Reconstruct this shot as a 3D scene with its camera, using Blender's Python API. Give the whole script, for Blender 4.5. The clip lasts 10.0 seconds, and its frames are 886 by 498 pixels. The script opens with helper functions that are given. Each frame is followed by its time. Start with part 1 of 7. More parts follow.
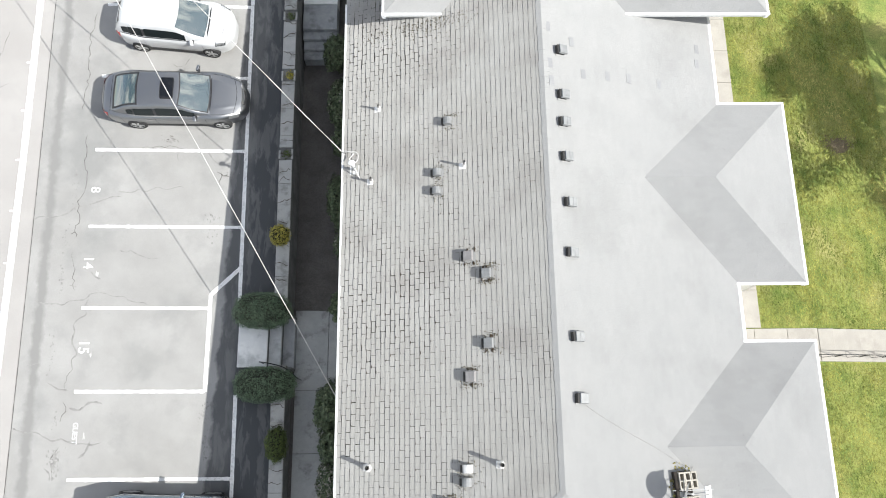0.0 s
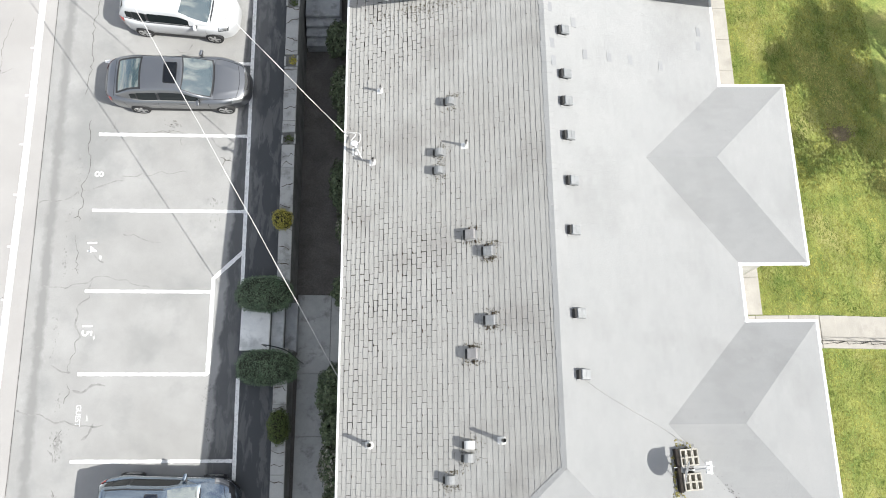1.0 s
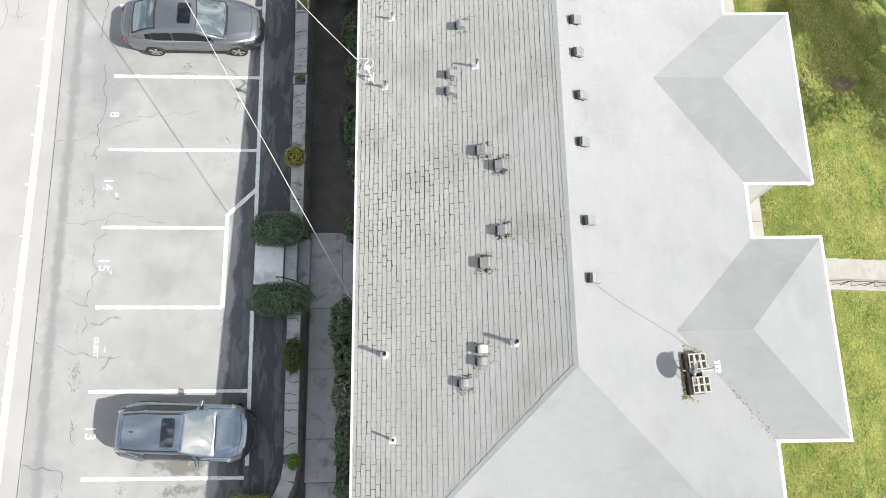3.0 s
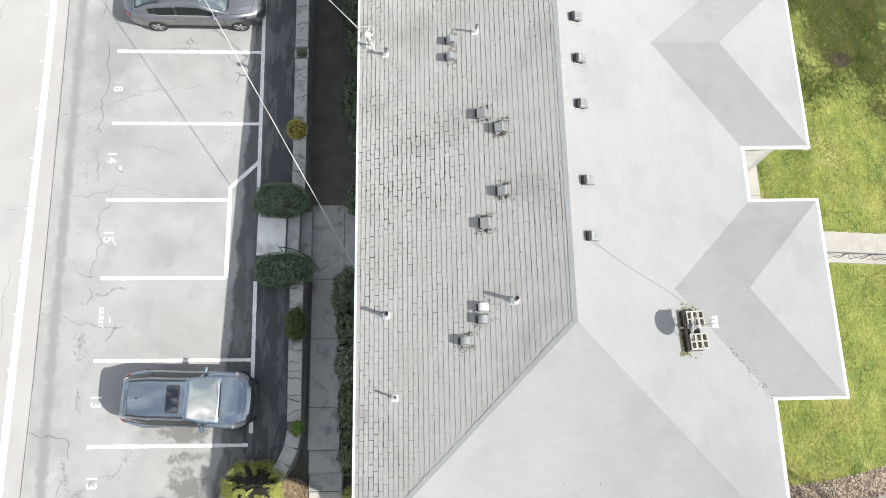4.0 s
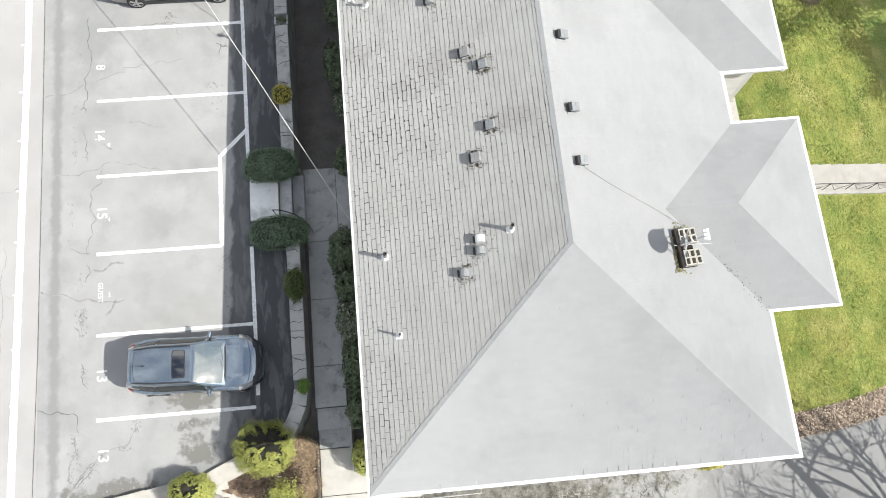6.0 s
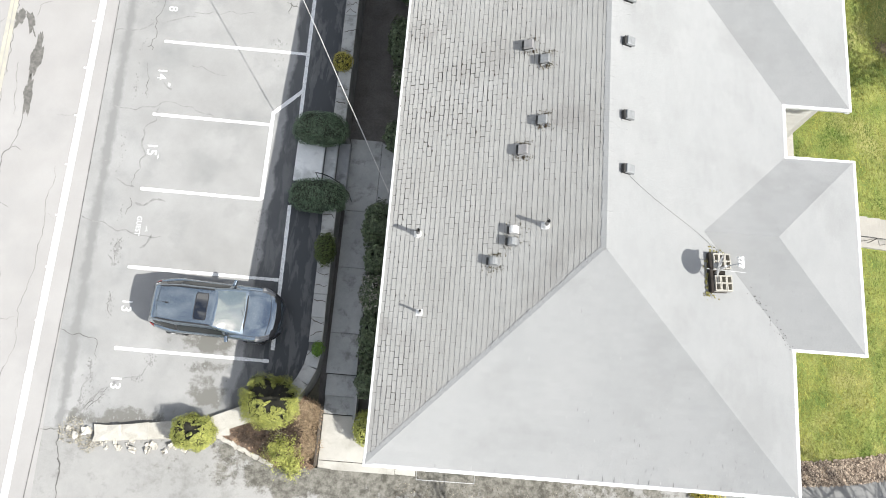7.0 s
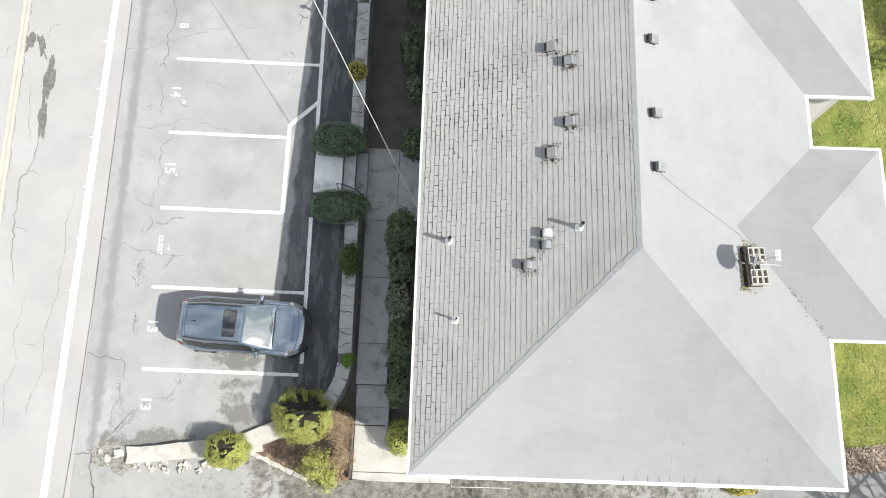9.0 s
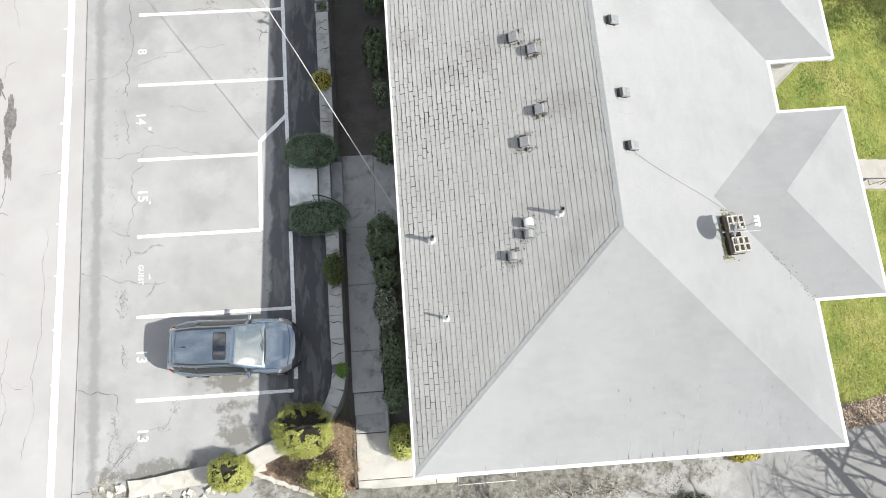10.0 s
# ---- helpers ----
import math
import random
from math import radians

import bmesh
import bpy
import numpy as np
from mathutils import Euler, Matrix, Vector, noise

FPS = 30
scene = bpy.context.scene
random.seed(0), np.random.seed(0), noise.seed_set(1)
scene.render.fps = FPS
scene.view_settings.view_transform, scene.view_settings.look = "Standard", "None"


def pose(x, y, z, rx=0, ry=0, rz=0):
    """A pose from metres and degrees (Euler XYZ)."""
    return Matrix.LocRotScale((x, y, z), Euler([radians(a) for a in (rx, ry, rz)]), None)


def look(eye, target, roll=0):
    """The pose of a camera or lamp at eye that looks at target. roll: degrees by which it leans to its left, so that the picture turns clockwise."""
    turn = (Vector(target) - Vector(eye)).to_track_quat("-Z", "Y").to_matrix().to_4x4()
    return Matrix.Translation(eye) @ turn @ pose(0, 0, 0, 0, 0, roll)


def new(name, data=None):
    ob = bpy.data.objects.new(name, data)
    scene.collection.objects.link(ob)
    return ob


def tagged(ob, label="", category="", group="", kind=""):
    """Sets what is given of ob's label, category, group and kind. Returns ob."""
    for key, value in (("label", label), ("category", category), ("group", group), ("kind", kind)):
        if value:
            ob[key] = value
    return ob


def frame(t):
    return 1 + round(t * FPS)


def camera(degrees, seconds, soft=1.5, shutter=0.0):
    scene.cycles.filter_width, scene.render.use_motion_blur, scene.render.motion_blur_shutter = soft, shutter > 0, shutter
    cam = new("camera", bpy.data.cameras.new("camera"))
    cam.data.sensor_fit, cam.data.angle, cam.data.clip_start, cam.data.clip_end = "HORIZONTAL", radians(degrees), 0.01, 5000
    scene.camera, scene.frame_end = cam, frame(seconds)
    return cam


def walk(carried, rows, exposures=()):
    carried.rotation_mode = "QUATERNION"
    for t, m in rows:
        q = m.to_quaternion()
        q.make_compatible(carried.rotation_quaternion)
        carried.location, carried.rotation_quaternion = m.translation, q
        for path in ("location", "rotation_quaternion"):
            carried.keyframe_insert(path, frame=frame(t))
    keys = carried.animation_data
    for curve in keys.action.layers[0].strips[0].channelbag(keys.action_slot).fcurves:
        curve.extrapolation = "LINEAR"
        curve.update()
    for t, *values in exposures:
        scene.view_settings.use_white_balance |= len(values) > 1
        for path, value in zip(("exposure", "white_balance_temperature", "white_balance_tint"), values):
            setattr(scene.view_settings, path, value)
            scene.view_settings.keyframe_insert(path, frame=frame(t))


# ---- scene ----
cam = camera(62.3, 10.0, soft=1.0)
ROWS = [
    (0, -0.270, -0.498, 25.122, 14.726, -0.891, -0.669),
    (0.5, -0.235, -0.726, 25.098, 14.757, -0.841, -0.406),
    (1, -0.280, -1.087, 25.041, 14.814, -0.768, -0.571),
    (1.5, -0.357, -1.512, 24.989, 14.814, -0.742, -0.556),
    (2, -0.448, -2.066, 24.943, 14.843, -0.615, -0.699),
    (2.5, -0.569, -2.767, 24.892, 14.934, -0.593, -0.779),
    (4, -0.612, -4.456, 24.883, 14.845, -0.436, -1.041),
    (4.5, -0.651, -4.868, 24.853, 14.846, -0.359, -1.219),
    (5, -0.753, -5.287, 24.797, 14.783, -0.332, -1.325),
    (5.5, -0.843, -5.683, 24.758, 14.788, -0.281, -3.542),
    (5.7, -0.852, -5.862, 24.735, 14.843, -0.231, -4.618),
    (5.95, -0.856, -6.046, 24.744, 14.763, -0.192, -5.287),
    (6.2, -0.859, -6.192, 24.753, 14.683, -0.154, -4.672),
    (6.5, -0.864, -6.328, 24.764, 14.587, -0.108, -2.384),
    (6.8, -0.868, -6.430, 24.775, 14.491, -0.062, 1.428),
    (7, -0.877, -6.492, 24.769, 14.508, -0.200, 4.436),
    (7.5, -0.810, -6.533, 24.739, 14.784, -0.230, 6.491),
    (8, -0.925, -6.368, 24.777, 14.558, -0.277, 6.889),
    (8.5, -1.335, -6.351, 24.778, 14.570, -0.126, 6.988),
    (8.8, -1.660, -6.370, 24.752, 14.645, 0.259, 4.545),
    (9, -1.853, -6.387, 24.738, 14.639, 0.177, 1.817),
    (9.5, -1.978, -6.425, 24.748, 14.642, 0.152, -3.301),
    (10, -1.934, -6.428, 24.710, 14.687, 0.203, -4.280),
]
walk(cam, [(t, pose(x, y, z, rx, ry, rz)) for t, x, y, z, rx, ry, rz in ROWS])

# ---- light ----
SUN = Vector((0.672, -0.27, 0.69)).normalized()
world = bpy.data.worlds.new("sky")
scene.world = world
world.use_nodes = True
sky = world.node_tree.nodes.new("ShaderNodeTexSky")
sky.sky_type = "NISHITA"
sky.sun_disc = False
sky.sun_elevation = math.asin(SUN.z)
sky.sun_rotation = math.atan2(SUN.x, SUN.y)
world.node_tree.nodes["Background"].inputs["Strength"].default_value = 0.088
def cloudy(t):
    """A blue sky under scattered bright cloud, the same all round."""
    pale = t.nodes.new("ShaderNodeHueSaturation")
    pale.inputs["Saturation"].default_value = 0.8
    t.links.new(sky.outputs["Color"], pale.inputs["Color"])
    where = t.nodes.new("ShaderNodeTexCoord").outputs["Generated"]
    n = t.nodes.new("ShaderNodeTexNoise")
    n.inputs["Scale"].default_value, n.inputs["Detail"].default_value, n.inputs["Roughness"].default_value = 5.5, 10, 0.57
    drift = t.nodes.new("ShaderNodeVectorMath")
    drift.inputs[1].default_value = (0.9, 2.3, 0.4)
    t.links.new(where, drift.inputs[0])
    t.links.new(drift.outputs[0], n.inputs["Vector"])
    cover = t.nodes.new("ShaderNodeMapRange")
    cover.inputs["From Min"].default_value, cover.inputs["From Max"].default_value = 0.465, 0.6
    t.links.new(n.outputs["Fac"], cover.inputs["Value"])
    mix = t.nodes.new("ShaderNodeMix")
    mix.data_type = "RGBA"
    mix.clamp_result = False
    t.links.new(cover.outputs["Result"], mix.inputs[0])
    t.links.new(pale.outputs["Color"], mix.inputs[6])
    mix.inputs[7].default_value = (8.6, 8.7, 8.7, 1)
    t.links.new(mix.outputs[2], t.nodes["Background"].inputs["Color"])


cloudy(world.node_tree)
lamp = bpy.data.lights.new("sun", "SUN")
lamp.energy, lamp.angle, lamp.color = 3.55, radians(0.4), (1.0, 0.99, 0.945)
sun = new("sun", lamp)
sun.matrix_world = look(SUN * 60, (0, 0, 0))
scene.view_settings.exposure = 0.93


# ---- materials ----
def material(name, a, b, scale=3.0, rough=0.85, metal=0.0, bump=0.0, fine=60.0, grain=0.12, third=None, third_scale=0.6,
             island=0.0, each=0.0, spec=0.5, coat=0.0, streak=None, detail=6.0, matt=0.0, wild=0.6):
    """Two colours over a coarse noise, a third one in patches, a fine grain over all, and relief from the grain."""
    m = bpy.data.materials.new(name)
    m.use_nodes = True
    t = m.node_tree
    p = t.nodes["Principled BSDF"]
    def node(kind, **values):
        n = t.nodes.new(kind)
        for k, v in values.items():
            n.inputs[k].default_value = v
        return n
    def mix(fac, c1, c2, blend="MIX"):
        n = t.nodes.new("ShaderNodeMix")
        n.data_type, n.blend_type = "RGBA", blend
        for socket, v in ((n.inputs[0], fac), (n.inputs[6], c1), (n.inputs[7], c2)):
            if hasattr(v, "is_output"):
                t.links.new(v, socket)
            else:
                socket.default_value = v
        return n.outputs[2]
    def ramp(fac, lo, hi):
        n = node("ShaderNodeMapRange", **{"From Min": lo, "From Max": hi})
        t.links.new(fac, n.inputs["Value"])
        return n.outputs["Result"]
    where = t.nodes.new("ShaderNodeNewGeometry").outputs["Position"]
    if streak:
        s = t.nodes.new("ShaderNodeVectorMath")
        s.operation = "MULTIPLY"
        s.inputs[1].default_value = streak
        t.links.new(where, s.inputs[0])
        where = s.outputs[0]
    def noise_of(size, depth=detail):
        n = node("ShaderNodeTexNoise", Scale=size, Detail=depth, Roughness=wild)
        t.links.new(where, n.inputs["Vector"])
        return n.outputs["Fac"]
    colour = mix(ramp(noise_of(scale), 0.35, 0.65), (*a, 1), (*b, 1))
    if third:
        colour = mix(ramp(noise_of(third_scale), 0.52, 0.66), colour, (*third, 1))
    small = noise_of(fine, 3.0)
    shade = node("ShaderNodeMapRange", **{"From Min": 0.3, "From Max": 0.7, "To Min": 1 - grain, "To Max": 1 + grain})
    t.links.new(small, shade.inputs["Value"])
    colour = mix(1.0, colour, shade.outputs["Result"], "MULTIPLY")
    if island or each:
        src = t.nodes.new("ShaderNodeObjectInfo").outputs["Random"] if each else t.nodes.new("ShaderNodeNewGeometry").outputs["Random Per Island"]
        amount = each or island
        r = node("ShaderNodeMapRange", **{"To Min": 1 - amount, "To Max": 1 + amount})
        t.links.new(src, r.inputs["Value"])
        colour = mix(1.0, colour, r.outputs["Result"], "MULTIPLY")
    t.links.new(colour, p.inputs["Base Color"])
    p.inputs["Roughness"].default_value, p.inputs["Metallic"].default_value = rough, metal
    p.inputs["Specular IOR Level"].default_value, p.inputs["Coat Weight"].default_value = spec, coat
    p.inputs["Coat Roughness"].default_value = 0.04
    p.inputs["Diffuse Roughness"].default_value = matt
    if bump:
        n = node("ShaderNodeBump", Strength=bump, Distance=0.02)
        t.links.new(small, n.inputs["Height"])
        t.links.new(n.outputs["Normal"], p.inputs["Normal"])
    return m


def glass(name, tint, rough=0.02, ior=1.75, coat=1.0):
    m = bpy.data.materials.new(name)
    m.use_nodes = True
    p = m.node_tree.nodes["Principled BSDF"]
    p.inputs["Base Color"].default_value = (*tint, 1)
    p.inputs["Roughness"].default_value, p.inputs["IOR"].default_value = rough, ior
    p.inputs["Transmission Weight"].default_value = 0.0
    p.inputs["Coat Weight"].default_value = coat
    p.inputs["Coat Roughness"].default_value = 0.01
    return m


def asphalt_with_damp_shade(name):
    """Worn light asphalt, with oil spots, wheel polish, damp, and the house's shade painted along the wall."""
    m = material(name, (0.285, 0.28, 0.27), (0.34, 0.335, 0.325), 0.55, 0.9, bump=0.25, fine=140, grain=0.10, third=(0.245, 0.245, 0.238), third_scale=0.35)
    t = m.node_tree
    p = t.nodes["Principled BSDF"]
    dry = p.inputs["Base Color"].links[0].from_socket
    pos = t.nodes.new("ShaderNodeNewGeometry").outputs["Position"]
    part_xyz = t.nodes.new("ShaderNodeSeparateXYZ")
    t.links.new(pos, part_xyz.inputs[0])
    n = t.nodes.new("ShaderNodeTexNoise")
    n.inputs["Scale"].default_value, n.inputs["Detail"].default_value, n.inputs["Roughness"].default_value = 0.75, 8, 0.62
    t.links.new(pos, n.inputs["Vector"])
    # distance in from the house's shadow edge, less a wandering edge
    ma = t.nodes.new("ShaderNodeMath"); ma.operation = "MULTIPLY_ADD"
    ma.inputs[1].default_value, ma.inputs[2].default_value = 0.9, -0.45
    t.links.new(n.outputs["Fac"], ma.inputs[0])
    # the edge slants with y as the house's shadow edge does
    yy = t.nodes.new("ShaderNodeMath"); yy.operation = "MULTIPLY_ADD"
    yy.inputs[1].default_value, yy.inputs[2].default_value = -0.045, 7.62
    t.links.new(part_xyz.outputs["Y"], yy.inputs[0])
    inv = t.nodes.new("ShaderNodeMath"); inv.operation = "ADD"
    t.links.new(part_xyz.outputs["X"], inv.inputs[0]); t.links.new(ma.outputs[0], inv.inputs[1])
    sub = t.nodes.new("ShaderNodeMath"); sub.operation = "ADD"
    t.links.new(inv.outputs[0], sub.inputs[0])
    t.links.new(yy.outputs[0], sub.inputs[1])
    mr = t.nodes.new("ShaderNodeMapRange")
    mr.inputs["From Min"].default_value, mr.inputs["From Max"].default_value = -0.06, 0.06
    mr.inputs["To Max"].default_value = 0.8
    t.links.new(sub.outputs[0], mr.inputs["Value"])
    # older patches of damp drying out farther in
    n2 = t.nodes.new("ShaderNodeTexNoise")
    drawn = t.nodes.new("ShaderNodeVectorMath"); drawn.operation = "MULTIPLY"
    drawn.inputs[1].default_value = (2.2, 0.55, 1.0)
    t.links.new(pos, drawn.inputs[0])
    n2.inputs["Scale"].default_value, n2.inputs["Detail"].default_value, n2.inputs["Roughness"].default_value = 1.5, 7, 0.62
    n2.inputs["Distortion"].default_value = 0.5
    t.links.new(drawn.outputs[0], n2.inputs["Vector"])
    mr2 = t.nodes.new("ShaderNodeMapRange")
    mr2.inputs["From Min"].default_value, mr2.inputs["From Max"].default_value = 0.42, 0.52
    mr2.inputs["To Min"].default_value, mr2.inputs["To Max"].default_value = 0.74, 1.0
    t.links.new(n2.outputs["Fac"], mr2.inputs["Value"])
    both = t.nodes.new("ShaderNodeMath"); both.operation = "MULTIPLY"
    # darkest close to the wall
    wall_dark = t.nodes.new("ShaderNodeMapRange")
    wall_dark.inputs["From Min"].default_value, wall_dark.inputs["From Max"].default_value = 0.5, 0.95
    wall_dark.inputs["To Min"].default_value, wall_dark.inputs["To Max"].default_value = 1.0, 1.35
    t.links.new(sub.outputs[0], wall_dark.inputs["Value"])
    damp_shade = t.nodes.new("ShaderNodeMath"); damp_shade.operation = "MULTIPLY"
    t.links.new(mr.outputs[0], damp_shade.inputs[0]); t.links.new(wall_dark.outputs[0], damp_shade.inputs[1])
    t.links.new(damp_shade.outputs[0], both.inputs[0]); t.links.new(mr2.outputs[0], both.inputs[1])
    # ragged stains where water has stood and dried
    for (cx, cy, rx, ry, lo) in ((-8.85, -5.7, 0.6, 0.7, 0.46), (-11.6, -6.7, 1.8, 0.36, 0.42), (-9.2, -3.95, 0.95, 0.42, 0.45), (-9.0, -4.75, 0.7, 0.24, 0.45), (-13.54, 4.0, 0.11, 60.0, 0.38)):
        off = t.nodes.new("ShaderNodeVectorMath"); off.operation = "SUBTRACT"
        off.inputs[1].default_value = (cx, cy, 0)
        t.links.new(pos, off.inputs[0])
        squash = t.nodes.new("ShaderNodeVectorMath"); squash.operation = "MULTIPLY"
        squash.inputs[1].default_value = (1 / rx, 1 / ry, 0)
        t.links.new(off.outputs[0], squash.inputs[0])
        far = t.nodes.new("ShaderNodeVectorMath"); far.operation = "LENGTH"
        t.links.new(squash.outputs[0], far.inputs[0])
        n3 = t.nodes.new("ShaderNodeTexNoise")
        n3.inputs["Scale"].default_value, n3.inputs["Detail"].default_value, n3.inputs["Roughness"].default_value = 2.0, 12, 0.66
        t.links.new(pos, n3.inputs["Vector"])
        less = t.nodes.new("ShaderNodeMath"); less.operation = "MULTIPLY_ADD"
        less.inputs[1].default_value = -0.22
        t.links.new(far.outputs["Value"], less.inputs[0]); t.links.new(n3.outputs["Fac"], less.inputs[2])
        mk = t.nodes.new("ShaderNodeMapRange")
        mk.inputs["From Min"].default_value, mk.inputs["From Max"].default_value = lo - (0.34 if ry > 9 else 0.16), lo - 0.04
        t.links.new(less.outputs[0], mk.inputs["Value"])
        st = t.nodes.new("ShaderNodeMix"); st.data_type = "RGBA"
        t.links.new(mk.outputs[0], st.inputs[0]); t.links.new(dry, st.inputs[6])
        st.inputs[7].default_value = (0.225, 0.222, 0.215, 1) if ry > 9 else (0.165, 0.16, 0.145, 1)
        dry = st.outputs[2]
    # damp tone that also carries the house's shade in its colour
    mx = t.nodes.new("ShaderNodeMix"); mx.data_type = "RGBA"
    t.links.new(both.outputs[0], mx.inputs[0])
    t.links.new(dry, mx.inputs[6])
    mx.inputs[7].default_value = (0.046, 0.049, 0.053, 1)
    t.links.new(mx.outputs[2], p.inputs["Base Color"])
    rr = t.nodes.new("ShaderNodeMapRange")
    rr.inputs["To Min"].default_value, rr.inputs["To Max"].default_value = 0.9, 0.55
    t.links.new(both.outputs[0], rr.inputs["Value"])
    t.links.new(rr.outputs[0], p.inputs["Roughness"])
    return m


M = {}
M["lot"] = asphalt_with_damp_shade("asphalt_lot")
M["road"] = material("asphalt_road", (0.34, 0.326, 0.312), (0.378, 0.364, 0.35), 0.4, 0.92, bump=0.2, fine=150, grain=0.08, third=(0.32, 0.31, 0.30), third_scale=0.22)
M["drive"] = material("asphalt_drive", (0.27, 0.265, 0.253), (0.325, 0.317, 0.303), 0.5, 0.92, bump=0.25, fine=120, grain=0.12, third=(0.2, 0.195, 0.183), third_scale=0.8, detail=12.0, wild=0.78)


def dirt_and_shade_along_house(m):
    """Leaf mould and muddy dirt trodden in along the foot of the house, mottled shade put into their colour, breaking
    up away from it.
    """
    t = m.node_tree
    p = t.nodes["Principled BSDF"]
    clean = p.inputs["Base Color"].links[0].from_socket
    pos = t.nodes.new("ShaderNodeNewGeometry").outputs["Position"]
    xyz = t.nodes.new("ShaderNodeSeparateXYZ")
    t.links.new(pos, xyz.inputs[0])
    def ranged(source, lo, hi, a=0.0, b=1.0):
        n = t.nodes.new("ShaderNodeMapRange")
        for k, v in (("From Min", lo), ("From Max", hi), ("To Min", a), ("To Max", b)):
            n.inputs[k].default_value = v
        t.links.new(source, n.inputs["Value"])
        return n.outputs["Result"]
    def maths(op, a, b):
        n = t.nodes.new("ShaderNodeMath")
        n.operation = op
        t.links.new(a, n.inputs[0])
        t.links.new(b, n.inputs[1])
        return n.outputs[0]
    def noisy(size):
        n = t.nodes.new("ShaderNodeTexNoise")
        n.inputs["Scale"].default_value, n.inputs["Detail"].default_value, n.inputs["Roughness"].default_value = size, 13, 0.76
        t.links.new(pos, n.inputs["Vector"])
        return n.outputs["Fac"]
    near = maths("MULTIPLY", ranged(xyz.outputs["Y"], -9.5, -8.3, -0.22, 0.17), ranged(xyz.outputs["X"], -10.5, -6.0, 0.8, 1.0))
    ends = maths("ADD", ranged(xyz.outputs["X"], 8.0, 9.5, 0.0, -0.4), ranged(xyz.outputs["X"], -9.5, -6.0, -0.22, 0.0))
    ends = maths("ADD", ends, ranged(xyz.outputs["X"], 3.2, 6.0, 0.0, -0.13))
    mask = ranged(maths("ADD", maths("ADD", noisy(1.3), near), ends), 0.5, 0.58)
    # dirt tones, the dark one deepened for the mottled shade there
    mud_shade = t.nodes.new("ShaderNodeMix")
    mud_shade.data_type = "RGBA"
    t.links.new(ranged(noisy(4.0), 0.4, 0.6), mud_shade.inputs[0])
    mud_shade.inputs[6].default_value, mud_shade.inputs[7].default_value = (0.075, 0.07, 0.058, 1), (0.21, 0.2, 0.175, 1)
    # darker asphalt on the low east end
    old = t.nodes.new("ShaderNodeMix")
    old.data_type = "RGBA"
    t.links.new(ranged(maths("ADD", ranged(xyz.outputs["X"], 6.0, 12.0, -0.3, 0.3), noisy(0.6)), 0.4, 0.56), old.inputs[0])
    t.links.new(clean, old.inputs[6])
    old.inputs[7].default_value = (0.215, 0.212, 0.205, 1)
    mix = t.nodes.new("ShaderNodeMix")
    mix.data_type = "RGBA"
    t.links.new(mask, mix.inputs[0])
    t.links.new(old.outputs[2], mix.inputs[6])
    t.links.new(mud_shade.outputs[2], mix.inputs[7])
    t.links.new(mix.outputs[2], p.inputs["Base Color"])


dirt_and_shade_along_house(M["drive"])
M["patch"] = material("asphalt_patch", (0.11, 0.105, 0.096), (0.19, 0.18, 0.165), 9, 0.95, bump=0.5, fine=90, grain=0.25)
M["crack"] = material("crack", (0.09, 0.085, 0.08), (0.15, 0.145, 0.135), 6, 0.95)
M["faint_crack"] = material("sealed_crack", (0.2, 0.195, 0.19), (0.29, 0.285, 0.275), 7, 0.9)
M["paint"] = material("road_paint", (0.86, 0.86, 0.85), (0.76, 0.755, 0.74), 7, 0.7, fine=90, grain=0.1, third=(0.55, 0.545, 0.53), third_scale=11)
M["paint_old"] = material("worn_paint", (0.55, 0.545, 0.53), (0.38, 0.375, 0.365), 9, 0.8, fine=70, grain=0.15)
M["paint_faded"] = material("faded_paint", (0.72, 0.72, 0.72), (0.55, 0.55, 0.545), 8, 0.8, fine=70, grain=0.12)
M["yellow"] = material("yellow_paint", (0.5, 0.465, 0.36), (0.4, 0.38, 0.33), 2.2, 0.8, fine=80, grain=0.12, third=(0.39, 0.37, 0.335), third_scale=1.3)
M["concrete"] = material("concrete", (0.42, 0.422, 0.412), (0.33, 0.335, 0.327), 1.6, 0.9, bump=0.2, fine=110, grain=0.08, third=(0.19, 0.19, 0.178), third_scale=1.3, detail=10.0, wild=0.72)
M["patio"] = material("pale_patio", (0.5, 0.48, 0.435), (0.43, 0.41, 0.37), 1.4, 0.9, bump=0.2, fine=110, grain=0.08, third=(0.36, 0.34, 0.3), third_scale=1.2)
M["earth"] = material("bare_earth", (0.2, 0.16, 0.095), (0.12, 0.095, 0.06), 3, 0.95, fine=30, grain=0.3)
M["straw"] = material("straw", (0.42, 0.385, 0.3), (0.28, 0.255, 0.2), 6, 0.95, island=0.4)
M["whitened"] = material("whitened_concrete", (0.82, 0.82, 0.8), (0.72, 0.725, 0.71), 2.2, 0.85, bump=0.2, fine=80, grain=0.06, third=(0.55, 0.555, 0.54), third_scale=1.6)
M["step_pale"] = material("worn_step", (0.55, 0.565, 0.57), (0.45, 0.465, 0.47), 2.2, 0.85, bump=0.2, fine=80, grain=0.08, third=(0.33, 0.34, 0.345), third_scale=2.0)
M["step_grey"] = material("grey_step", (0.36, 0.37, 0.38), (0.27, 0.28, 0.29), 2.2, 0.85, bump=0.2, fine=80, grain=0.1, third=(0.2, 0.205, 0.21), third_scale=2.0)
M["coping"] = material("coping_concrete", (0.42, 0.416, 0.4), (0.35, 0.35, 0.335), 2.2, 0.9, bump=0.3, fine=80, grain=0.1, each=0.03, third=(0.23, 0.23, 0.21), third_scale=2.2)
